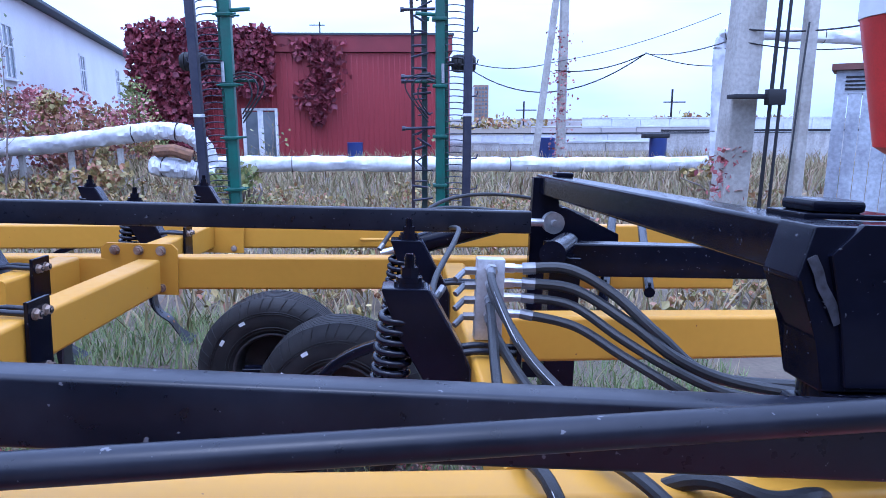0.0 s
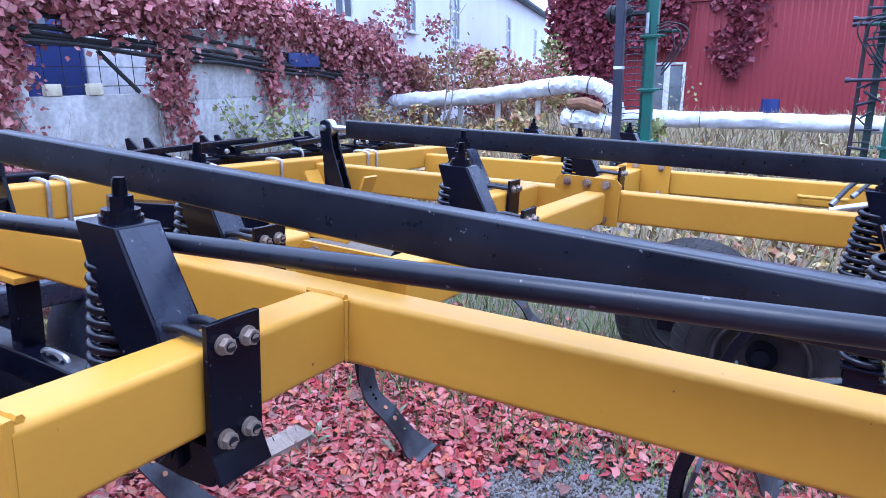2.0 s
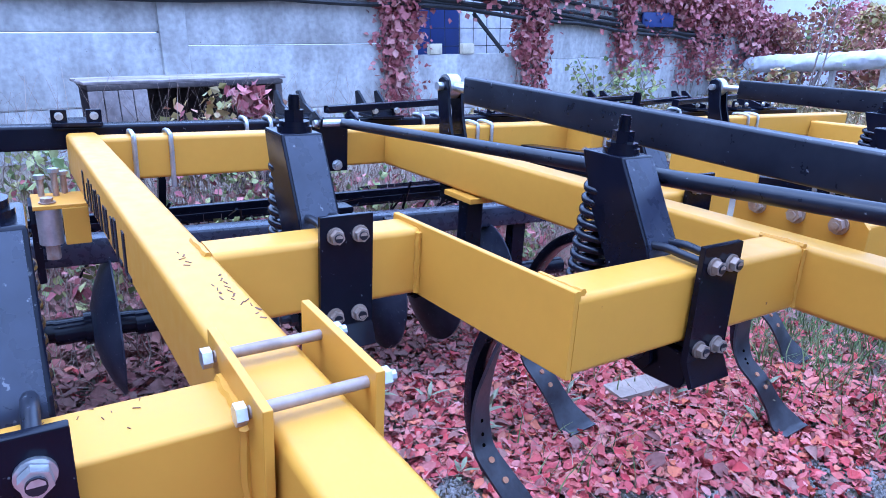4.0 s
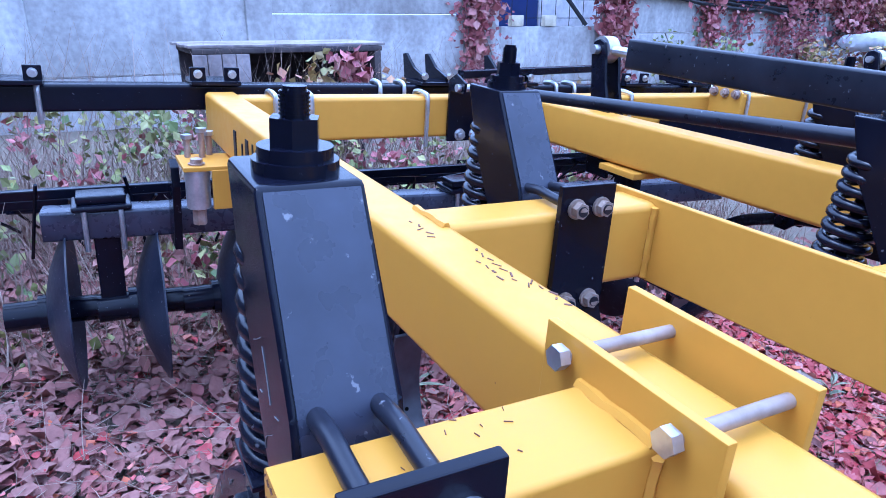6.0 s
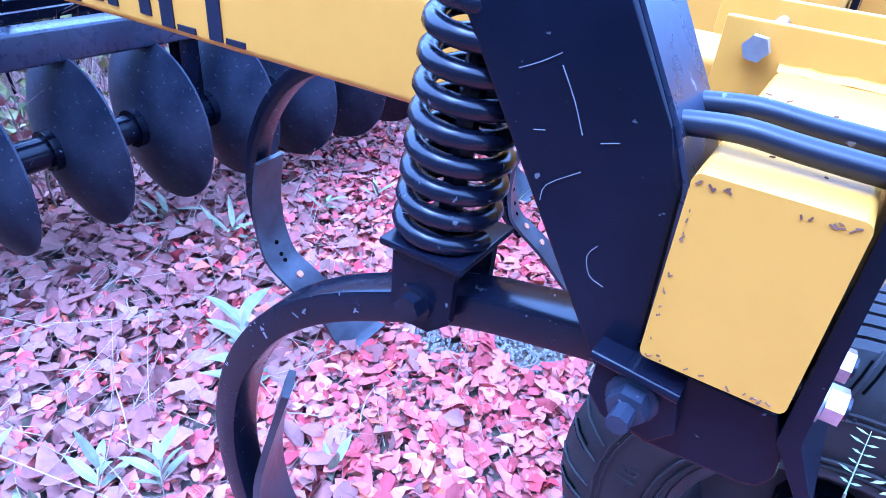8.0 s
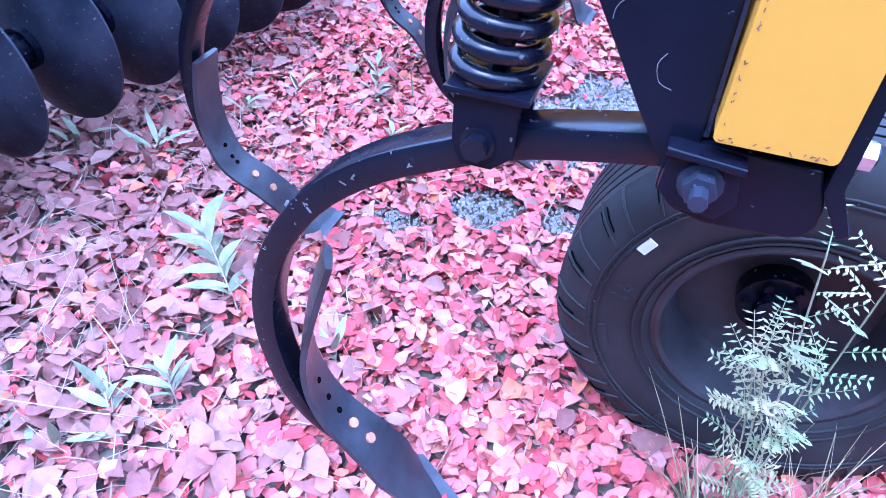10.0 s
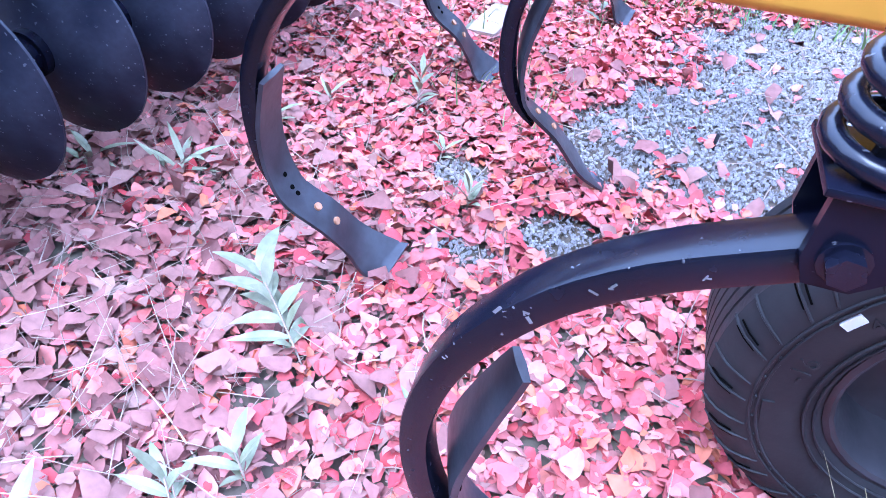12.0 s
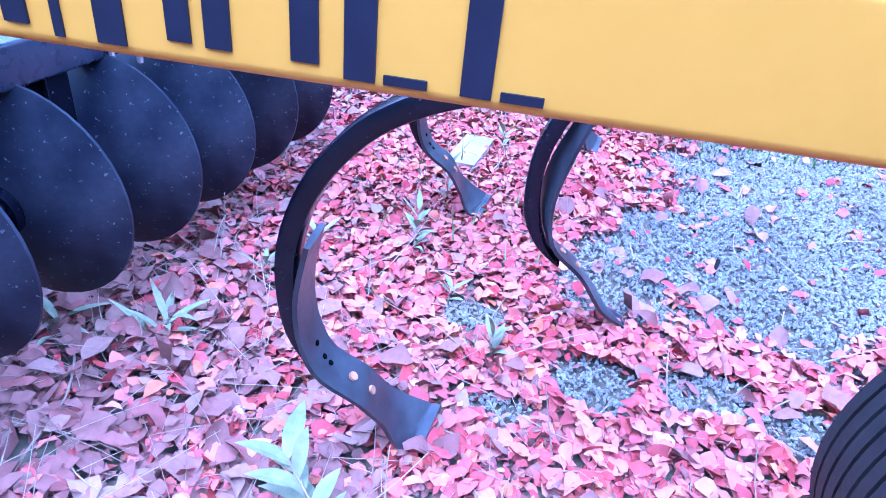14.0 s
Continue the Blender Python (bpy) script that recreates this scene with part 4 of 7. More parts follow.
hose([(0.425, 2.085, 1.27), (0.4, 2.065, 1.24), (0.414, 2.208, 1.28), (0.488, 2.531, 1.34), (0.524, 2.966, 1.33), (0.45, 3.5, 1.25)], 0.009, "thin black hose arching towards the lift cylinder")
hose([(0.2, 3.6, 1.14), (0.3, 3.7, 1.26), (0.5, 3.8, 1.33), (0.8, 3.9, 1.32), (1.1, 4.0, 1.28)], 0.012, "black hose arching over the far beams")
hose([(0.3, 4.2, 1.12), (0.5, 4.4, 1.3), (0.8, 4.6, 1.36), (1.2, 4.7, 1.33), (1.6, 4.8, 1.2)], 0.012, "black hose arching above the far beam")

# wheel arm and black running gear under the centre section
t = thing("wheel_arm", "black wheel arm and axle between the two centre wheels", "axle arm")
bm = bmesh.new()
sweep(bm, [(-0.5, 3.75, 0.41), (0.15, 3.75, 0.43), (0.55, 3.72, 0.75)], ring(0.08, 0.12, 0.008))
part("arm", bm, BLACK, t)
bm = bmesh.new()
rod(bm, (-0.38, 3.72, 0.41), (-0.38, 4.0, 0.41), 0.035)
rod(bm, (0.03, 3.5, 0.41), (0.03, 3.75, 0.41), 0.035)
part("axles", bm, BLACK, t)
t = thing("wheel_arm", "black wheel arm reaching down behind the outer gauge wheel", "axle arm")
bm = bmesh.new()
sweep(bm, [(-0.46, 0.46, 0.41), (0.1, 0.46, 0.62), (0.35, 0.46, 0.98)], ring(0.07, 0.12, 0.008))
part("arm", bm, BLACK, t)
bm = bmesh.new()
rod(bm, (-0.46, 0.25, 0.40), (-0.46, 0.46, 0.40), 0.035)
part("axle", bm, BLACK, t)


# scraped paint on the nearest tower and chipped edges of the yellow beams
SCRAPE = material("scraped_paint", (0.20, 0.19, 0.20), (0.10, 0.10, 0.10), 0.6)
CHIP = material("rust_chip", (0.10, 0.04, 0.025), (0.2, 0.1, 0.06), 0.8, 0, 40)


def scrape(name, pts, w, mat, label, up):
    bm = bmesh.new()
    sweep(bm, smooth_line(pts, 3), [(-w, -0.0004), (w, -0.0004), (w * 0.5, 0.0006), (-w * 0.5, 0.0006)], up)
    return whole(name, bm, mat, label, "paint mark", "paint marks")


for pts in (((-0.835, 1.153), (-0.819, 1.161), (-0.805, 1.17)), ((-0.803, 1.162), (-0.79, 1.14), (-0.78, 1.118)), ((-0.817, 1.112), (-0.808, 1.114)), ((-0.803, 1.059), (-0.80, 1.073), (-0.776, 1.091)), ((-0.766, 1.116), (-0.753, 1.12)),
            ((-0.752, 1.038), (-0.758, 1.027), (-0.753, 1.011), (-0.741, 1.006))):
    scrape("scratch", [(x + 0.013, -0.2634, z) for x, z in pts], 0.0003, SCRAPE, "thin pale scratch in the black paint", (0, 1, 0))
for cx, cz, n in ((-1.118, 0.762, 9), (-1.20, 0.665, 3), (-1.065, 0.815, 3), (-0.985, 0.855, 3)):
    rs = np.random.default_rng(int(-cx * 1000))
    for k in range(n):
        x, z = cx + rs.normal() * 0.009, cz + rs.normal() * 0.005
        side = -0.2413 - 0.02 * min(1.0, max(0.0, (-0.885 - cx) / 0.27))
        scrape("scratch", [(x, side, z), (x + rs.normal() * 0.005, side, z + rs.normal() * 0.005)], rs.uniform(0.0007, 0.002), SCRAPE, "worn bare patch in the shank's black paint", (0, 1, 0))
rngc = np.random.default_rng(44)
for x0, x1, y in ((-1.02, -0.86, 0.08), (-0.98, -0.90, 0.062), (-1.16, -1.06, 0.052), (-0.90, -0.80, 0.094)):
    n = int((x1 - x0) / 0.018)
    for k in range(n):
        x = x0 + 0.018 * k
        scrape("paint_chip", [(x, y + rngc.normal() * 0.004, 1.1266), (x + rngc.uniform(0.004, 0.014), y + rngc.normal() * 0.005, 1.1266)], rngc.uniform(0.0008, 0.0022), CHIP, "small dark rust chip in yellow paint", (0, 0, 1))
for k in range(26):
    x = rngc.uniform(-0.682, -0.588)
    top = k % 2
    z = 1.1225 if top else 0.986
    scrape("paint_chip", [(x, -0.2886, z - rngc.random() * 0.006), (x + rngc.uniform(0.001, 0.004), -0.2886, z - rngc.random() * 0.006)], rngc.uniform(0.0003, 0.0009), CHIP, "small dark rust chip on the stub's cut end", (0, 1, 0))
for k in range(14):
    z = rngc.uniform(0.99, 1.12)
    scrape("paint_chip", [(-0.6815 + rngc.random() * 0.003, -0.2886, z), (-0.6815 + rngc.random() * 0.003, -0.2886, z + rngc.uniform(0.001, 0.004))], rngc.uniform(0.0003, 0.0007), CHIP, "small dark rust chip on the stub's cut end", (0, 1, 0))
for k in range(16):
    x = rngc.uniform(-0.69, -0.61)
    scrape("paint_chip", [(x, -0.09 - 0.01 * k, 1.1266), (x + rngc.uniform(0.002, 0.006), -0.09 - 0.01 * k + rngc.normal() * 0.003, 1.1266)], rngc.uniform(0.0003, 0.0007), CHIP, "small dark rust chip in yellow paint", (0, 0, 1))

# ---- foliage helpers ----
def leaf_stuff(name, spots, size, mat, label, category="leaves", droop=0.5, seed=1, local=False):
    """Small folded leaves at the given spots (place, outward way or None), joined."""
    rng = np.random.default_rng(seed)
    verts, faces = [], []
    for p, up in spots:
        s = size * rng.uniform(0.6, 1.35)
        d = Vector(rng.normal(size=3))
        if up is not None:
            d = d * 0.55 + Vector(up) * droop
        a = d.normalized()
        b = a.cross(Vector(rng.normal(size=3))).normalized()
        c = a.cross(b)
        p = Vector(p)
        i = len(verts)
        w = s * rng.uniform(0.32, 0.48)
        verts += [p, p + b * s * 0.45 + c * w + a * s * 0.08, p + b * s, p + b * s * 0.45 - c * w + a * s * 0.08, p + b * s * 0.5]
        faces += [(i, i + 1, i + 4), (i + 1, i + 2, i + 4), (i + 2, i + 3, i + 4), (i + 3, i, i + 4)]
    me = bpy.data.meshes.new(name)
    me.from_pydata([tuple(v) for v in verts], [], faces)
    me.materials.append(mat)
    ob = new(name, me)
    if local:
        LOCAL.append(ob)
    return tagged(ob, label, category, kind="stuff")


def clump(rng, centre, radius, n):
    """Leaf spots in an uneven, lumpy mass."""
    out = []
    c = Vector(centre)
    subs = [(c + Vector((rng.normal() * radius[0] * 0.5, rng.normal() * radius[1] * 0.5, rng.normal() * radius[2] * 0.5)), rng.uniform(0.3, 0.6)) for _ in range(9)]
    for _ in range(n):
        s, f = subs[rng.integers(len(subs))]
        d = Vector(rng.normal(size=3)).normalized()
        r = f * rng.uniform(0.4, 1.0)
        out.append((s + Vector((d.x * radius[0] * r, d.y * radius[1] * r, d.z * radius[2] * r)), d))
    return out


VINE = material("vine_leaves", (0.22, 0.05, 0.06), (0.14, 0.03, 0.04), 0.6, 0, 3, 0.1, 30, 0.2, [(0.18, 0.04, 0.055), (0.34, 0.085, 0.095), (0.46, 0.17, 0.16), (0.28, 0.07, 0.08), (0.50, 0.27, 0.23), (0.38, 0.14, 0.13)])
DARKVINE = material("dark_vine_leaves", (0.14, 0.025, 0.035), None, 0.6, 0, 3, 0.1, 30, 0.2, [(0.10, 0.016, 0.03), (0.22, 0.03, 0.05), (0.28, 0.05, 0.07), (0.14, 0.028, 0.042)])
BUSH = material("autumn_bush_leaves", (0.25, 0.16, 0.05), None, 0.6, 0, 3, 0.1, 30, 0.2, [(0.15, 0.17, 0.05), (0.42, 0.30, 0.10), (0.32, 0.11, 0.08), (0.24, 0.21, 0.08), (0.50, 0.38, 0.16)])
RUSTBUSH = material("rusty_shrub_leaves", (0.25, 0.1, 0.06), None, 0.6, 0, 3, 0.1, 30, 0.2, [(0.22, 0.06, 0.06), (0.40, 0.22, 0.10), (0.26, 0.09, 0.07), (0.34, 0.16, 0.09), (0.18, 0.05, 0.06), (0.30, 0.24, 0.10)])
GREENB = material("green_yellow_leaves", (0.16, 0.2, 0.06), None, 0.6, 0, 3, 0.1, 30, 0.2, [(0.10, 0.16, 0.05), (0.22, 0.24, 0.07), (0.34, 0.30, 0.10), (0.12, 0.14, 0.05)])
BARK = material("grey_bark", (0.18, 0.14, 0.12), (0.26, 0.22, 0.19), 0.9, 0, 12, 0.4, 40)
REDWALL = material("red_cladding", (0.27, 0.026, 0.034), (0.24, 0.022, 0.03), 0.55, 0, 0.6, 0.05, 8, 0.1)
REDTRIM = material("dark_red_trim", (0.22, 0.025, 0.032), None, 0.5, 0, 1, 0.05, 8, 0.1)
CONC = material("old_concrete", (0.52, 0.505, 0.485), (0.37, 0.35, 0.33), 0.9, 0, 1.1, 0.5, 14, 0.45, speck=(0.12, 0.11, 0.10), speck_at=0.72)


def streaked(m, amount):
    """Rain streaks running down a surface."""
    nt = m.node_tree
    n, l = nt.nodes, nt.links
    b = n["Principled BSDF"]
    src = b.inputs["Base Color"].links[0].from_socket
    tc, mp, nz, rp, mx = (n.new(k) for k in ("ShaderNodeTexCoord", "ShaderNodeMapping", "ShaderNodeTexNoise", "ShaderNodeValToRGB", "ShaderNodeMixRGB"))
    mp.inputs["Scale"].default_value = (2.6, 2.6, 0.7)
    nz.inputs["Scale"].default_value, nz.inputs["Detail"].default_value = 1.6, 6
    rp.color_ramp.elements[0].position, rp.color_ramp.elements[1].position = 0.42, 0.64
    rp.color_ramp.elements[0].color, rp.color_ramp.elements[1].color = (0.45, 0.44, 0.43, 1), (1, 1, 1, 1)
    mx.blend_type, mx.inputs["Fac"].default_value = "MULTIPLY", amount
    l.new(tc.outputs["Object"], mp.inputs["Vector"])
    l.new(mp.outputs["Vector"], nz.inputs["Vector"])
    l.new(nz.outputs["Fac"], rp.inputs["Fac"])
    l.new(src, mx.inputs["Color1"])
    l.new(rp.outputs["Color"], mx.inputs["Color2"])
    l.new(mx.outputs["Color"], b.inputs["Base Color"])


streaked(CONC, 0.42)
CONC2 = material("weathered_post_concrete", (0.42, 0.40, 0.37), (0.30, 0.28, 0.25), 0.9, 0, 2.5, 0.5, 18, 0.4)
PLASTER = material("white_plaster", (0.74, 0.74, 0.77), (0.68, 0.68, 0.71), 0.9, 0, 0.5, 0.1, 10, 0.15)
FOIL = material("foil_wrap", (0.72, 0.73, 0.77), (0.48, 0.49, 0.53), 0.45, 0.1, 4, 1.0, 11, 0.4)
FRAMEW = material("white_frame", (0.78, 0.78, 0.8), None, 0.5)
PANE = material("window_pane", (0.10, 0.12, 0.14), (0.2, 0.22, 0.24), 0.08, 0, 1.0, 0.0)
GREEN = material("green_implement_paint", (0.01, 0.10, 0.075), (0.015, 0.075, 0.06), 0.45, 0, 5, 0.1, 40)
DARKSTEEL = material("dark_blue_steel", (0.025, 0.027, 0.05), (0.04, 0.04, 0.06), 0.45, 0.2, 5, 0.1, 40)
DARKTIMBER = material("dark_wet_timber", (0.05, 0.042, 0.045), (0.09, 0.075, 0.07), 0.9, 0, 3, 0.5, 30, 0.5, spec=0.15)
TIMBER = material("grey_timber", (0.30, 0.26, 0.25), (0.15, 0.125, 0.12), 0.9, 0, 3, 0.5, 30, 0.5, spec=0.15)
BLUEP = material("blue_plastic", (0.018, 0.035, 0.16), None, 0.5, 0, 3)
ROOF = material("dark_roof_edge", (0.05, 0.07, 0.09), None, 0.6)
CABLE = material("black_cable", (0.012, 0.012, 0.016), None, 0.6)
SNOWY = material("pale_sheeting", (0.62, 0.64, 0.68), (0.45, 0.46, 0.49), 0.8, 0, 0.4, 0.2, 5, 0.3)
SHED = material("peeling_grey_boards", (0.42, 0.45, 0.50), (0.22, 0.23, 0.27), 0.85, 0, 2.2, 0.5, 25, 0.5)
REDP = material("red_plastic", (0.50, 0.03, 0.025), None, 0.4, 0, 3)
FAR = material("far_town", (0.45, 0.40, 0.38), (0.35, 0.33, 0.33), 0.9, 0, 0.2)
PAPER = material("faded_paper_sign", (0.65, 0.58, 0.42), None, 0.8, 0, 8)


# ---- concrete panel wall ----
def wall_x(y):
    return -9.0 - (0.0 if y < 7 else 0.115 * (y - 7))


WB = 0.15      # foot of the wall
PILLARS = (-3.6, -0.95, 1.68, 5.0, 7.5, 9.9, 12.5, 15.0)
wall = thing("wall_west", "old grey concrete panel wall with stained joints and a gap in its upper course", "wall", kind="structure", local=False)
for a, b in zip(PILLARS, PILLARS[1:]):
    fall = max(-0.3, 0.208 - 0.055 * ((a + b) / 2))     # the courses step down with the yard
    for lo, hi in ((WB - 0.6, 0.62 + fall), (0.63 + fall, 1.475 + fall), (1.487 + fall, 2.62 + fall)):
        if hi > 2.2 and a == 5.0:
            continue
        bm = bmesh.new()
        dz = random.uniform(-0.012, 0.012)
        sweep(bm, [(wall_x(a) + dz, a + 0.14, (lo + hi) / 2), (wall_x(b) + dz, b - 0.14, (lo + hi) / 2)], ring(0.12, hi - lo, 0.015))
        part("panel", bm, CONC, wall)
for y in PILLARS:
    bm = bmesh.new()
    box(bm, wall_x(y) - 0.14, wall_x(y) + 0.13, y - 0.16, y + 0.16, WB - 0.5, 2.66, 0.015)
    part("pillar", bm, CONC, wall)
# cables along the wall
for k, (z, off, sag) in enumerate(((2.36, 0.16, 0.05), (2.30, 0.19, 0.08), (2.25, 0.17, 0.06), (2.19, 0.2, 0.10), (2.52, 0.15, 0.03))):
    bm = bmesh.new()
    pts = []
    for i in range(34):
        y = -3 + 0.5 * i
        pts.append((wall_x(y) + off, y, z - 0.10 - 0.075 * max(0, y - 5) - sag * abs(math.sin(y * 1.1 + k)) * 0.5))
    sweep(bm, pts, circle(0.034, 7))
    whole("wall_cable", bm, CABLE, "black cable slung along the concrete wall", "cable", "cables along the wall", local=False)
# what shows through the gap
t = thing("blue_truck", "dark blue truck cab behind the wall, partly hidden by vines", "truck", local=False)
bm = bmesh.new()
box(bm, -11.6, -10.6, 5.9, 7.1, 0.2, 3.0, 0.08)
part("cab", bm, BLUEP, t)
bm = bmesh.new()
box(bm, -10.598, -10.57, 6.0, 6.5, 2.1, 2.7, 0.02)
part("window", bm, PANE, t)
bm = bmesh.new()
box(bm, -11.6, -10.7, 7.15, 9.4, 0.2, 3.2, 0.05)
part("box_body", bm, FRAMEW, t)
for y in (5.42, 6.03):
    bm = bmesh.new()
    box(bm, wall_x(y) - 0.04, wall_x(y) + 0.06, y, y + 0.22, 1.342, 1.50, 0.01)
    whole("paper_box", bm, PAPER, "small faded cardboard box on the wall's ledge", "box", "boxes on the ledge", local=False)
grid = thing("wire_grille", "rusty wire grille in the wall's gap", "grille", local=False)
for i in range(9):
    bm = bmesh.new()
    rod(bm, (wall_x(6) - 0.02, 5.2 + 0.27 * i, 1.34), (wall_x(6) - 0.02, 5.2 + 0.27 * i, 2.45), 0.006, 6)
    part("bar", bm, CABLE, grid)
for i in range(4):
    bm = bmesh.new()
    rod(bm, (wall_x(6) - 0.02, 5.15, 1.46 + 0.27 * i), (wall_x(6) - 0.02, 7.36, 1.46 + 0.27 * i), 0.006, 6)
    part("bar", bm, CABLE, grid)
bm = bmesh.new()
sweep(bm, [(wall_x(6) + 0.03, 6.25, 1.95), (wall_x(6) + 0.03, 6.85, 1.36)], ring(0.05, 0.05, 0.005))
whole("wall_brace", bm, CABLE, "dark diagonal steel brace in the wall's gap", "brace", local=False)
bm = bmesh.new()
box(bm, wall_x(10.3) + 0.15, wall_x(10.3) + 0.2, 10.4, 11.3, 1.76, 2.04, 0.02)
whole("blue_sheet", bm, BLUEP, "torn blue plastic sheet hanging on the wall", "sheet", local=False)

# vines over the wall
rng = np.random.default_rng(5)
spots = []
for _ in range(15000):
    y = rng.uniform(4.3, 16.5)
    thick = 0.55 + 0.35 * noise.noise((y * 0.8, 3.1, 0))
    top = 2.78 + 0.22 * noise.noise((y * 0.9, 0, 0)) + (0.2 if 8 < y < 11 else 0) - max(0, y - 11) * 0.16
    z = top - abs(rng.normal()) * thick * 0.62
    if noise.noise((y * 1.3, z * 1.6, 7)) < -0.16 and y < 11:
        continue
    if y < 7.5 and z < 2.2 and rng.random() < 0.94:
        continue
    spots.append(((wall_x(y) + rng.normal() * 0.18 + 0.12, y, z), (1, -0.2, 0.3)))
for py, reach, n in ((4.75, 2.3, 900), (5.05, 1.2, 260), (5.9, 0.6, 120), (6.5, 0.7, 120), (7.25, 1.5, 420), (7.55, 2.2, 650), (9.9, 1.7, 500), (12.4, 1.5, 400)):
    for _ in range(n):
        z = 2.7 - reach * rng.random() ** 1.2
        spots.append(((wall_x(py) + 0.16 + rng.normal() * 0.06, py + rng.normal() * (0.10 + 0.12 * noise.noise((z * 2, py, 0))), z), (1, -0.2, 0.1)))
for _ in range(5200):
    y = rng.uniform(4.4, 15)
    spots.append(((wall_x(y) + 0.1 + rng.normal() * 0.16, y, 2.72 - max(0, y - 11) * 0.12 + 0.2 * noise.noise((y * 1.7, 0, 3)) + rng.normal() * 0.15), (0.8, -0.2, 0.5)))
leaf_stuff("wall_vine", spots, 0.12, VINE, "dense burgundy creeper spilling over the concrete wall", "creeper", seed=2)
for n_, (ys, lo, cnt, wd) in enumerate(((4.85, 0.5, 900, 0.26), (4.6, 1.1, 220, 0.1), (7.4, 0.7, 600, 0.2), (7.1, 1.4, 200, 0.12), (9.9, 0.8, 700, 0.22), (10.8, 0.9, 700, 0.3), (12.4, 0.6, 1700, 0.55), (13.3, 0.6, 900, 0.35))):
    spots = [((wall_x(ys) + 0.15 + rng.normal() * 0.05, ys + rng.normal() * wd * (0.5 + 0.5 * rng.random()), lo + (2.6 - lo) * rng.random() ** 0.8), (1, -0.2, 0.1)) for _ in range(cnt)]
    leaf_stuff("hanging_vine", spots, 0.085, VINE, "red creeper strand hanging down the concrete wall", "creeper", seed=20 + n_)
    bm = bmesh.new()
    for k in range(4):
        sweep(bm, [(wall_x(ys) + 0.135, ys + rng.normal() * wd * 0.4, z) for z in (0.25, 0.9, 1.5, 2.1, 2.6)], circle(0.009, 5))
    whole("vine_stem", bm, BARK, "bare brown creeper stems clinging to the concrete wall", "creeper stem", local=False)

# weeds at the foot of the wall
for n_, (x, y, h, cnt, m) in enumerate(((-8.3, 8.3, 1.1, 260, GREENB), (-8.4, 9.4, 0.9, 220, GREENB), (-8.6, 1.5, 0.55, 90, BUSH), (-8.4, 6.0, 0.5, 120, BUSH), (-8.9, 12.6, 0.9, 420, BUSH))):
    t = thing("wall_weed", "straggly weed with small leaves at the wall's foot", "weed", local=False)
    spots = []
    for k in range(6):
        e = Vector((x + rng.normal() * 0.35, y + rng.normal() * 0.35, h * rng.uniform(0.7, 1.15)))
        b0 = Vector((x + rng.normal() * 0.08, y + rng.normal() * 0.08, 0.25))
        bm = bmesh.new()
        sweep(bm, [b0, b0.lerp(e, 0.5) + Vector((0, 0, 0.08)), e], circle(0.008, 5))
        part("stem", bm, BARK, t)
        for _ in range(cnt // 6):
            f = rng.random() ** 0.7
            spots.append((b0.lerp(e, f) + Vector(rng.normal(size=3)) * 0.09, (0, 0, 1)))
    lv = leaf_stuff("leaves", spots, 0.09, m, "", "leaves", seed=60 + n_)
    del lv["category"]
    lv.parent = t


# ---- by the wall ----
# an open-fronted timber crate with a slatted lid, standing on blocks
t = thing("timber_crate", "open-fronted weathered timber crate with a slatted lid by the wall", "crate", local=False)
for nm, d in (("lid", (-5.6, -4.8, 0.30, 1.60, 1.24, 1.275)), ("floor_board", (-5.6, -4.8, 0.30, 1.60, 0.80, 0.84)), ("side", (-5.6, -4.8, 1.54, 1.59, 0.84, 1.24)), ("back", (-5.6, -5.56, 0.31, 1.54, 0.84, 1.24)), ("rail", (-4.83, -4.79, 0.30, 1.60, 0.845, 0.89)), ("rail", (-4.83, -4.79, 0.30, 1.60, 0.92, 0.95))):
    bm = bmesh.new()
    box(bm, *d, 0.006)
    part(nm, bm, DARKTIMBER, t)
for k in range(4):
    bm = bmesh.new()
    box(bm, -4.82 + 0.004 * (k % 2), -4.785, 0.30 + 0.09 * k, 0.385 + 0.09 * k, 0.84, 1.238, 0.004)
    part("board", bm, TIMBER, t)
for k in range(4):
    bm = bmesh.new()
    box(bm, -5.6 + 0.2 * k, -5.42 + 0.2 * k, 0.26 + 0.02 * (k % 2), 1.63 + 0.03 * (k % 3), 1.277, 1.296, 0.003)
    part("lid_slat", bm, TIMBER, t)
for yy in (0.5, 1.4):
    bm = bmesh.new()
    box(bm, -5.55, -4.85, yy - 0.06, yy + 0.06, ground_z(-5.2, yy) - 0.02, 0.80, 0.01)
    part("bearer", bm, DARKTIMBER, t)
spots = clump(rng, (-4.5, 1.0, 0.95), (0.2, 0.4, 0.35), 260)
leaf_stuff("crate_weed", spots, 0.075, BUSH, "dry yellowing weed growing in front of the crate", "weed", seed=91)
spots = clump(rng, (-4.5, 1.25, 1.1), (0.12, 0.18, 0.12), 120)
leaf_stuff("crate_creeper", spots, 0.09, VINE, "small red creeper tuft beside the crate", "creeper", seed=92)
bm = bmesh.new()
box(bm, -5.2, -4.3, 2.9, 3.9, 0.22, 0.60, 0.03)
whole("white_sacks", bm, SNOWY, "pale sheet-covered stack lying behind the harrow", "covered stack", local=False)

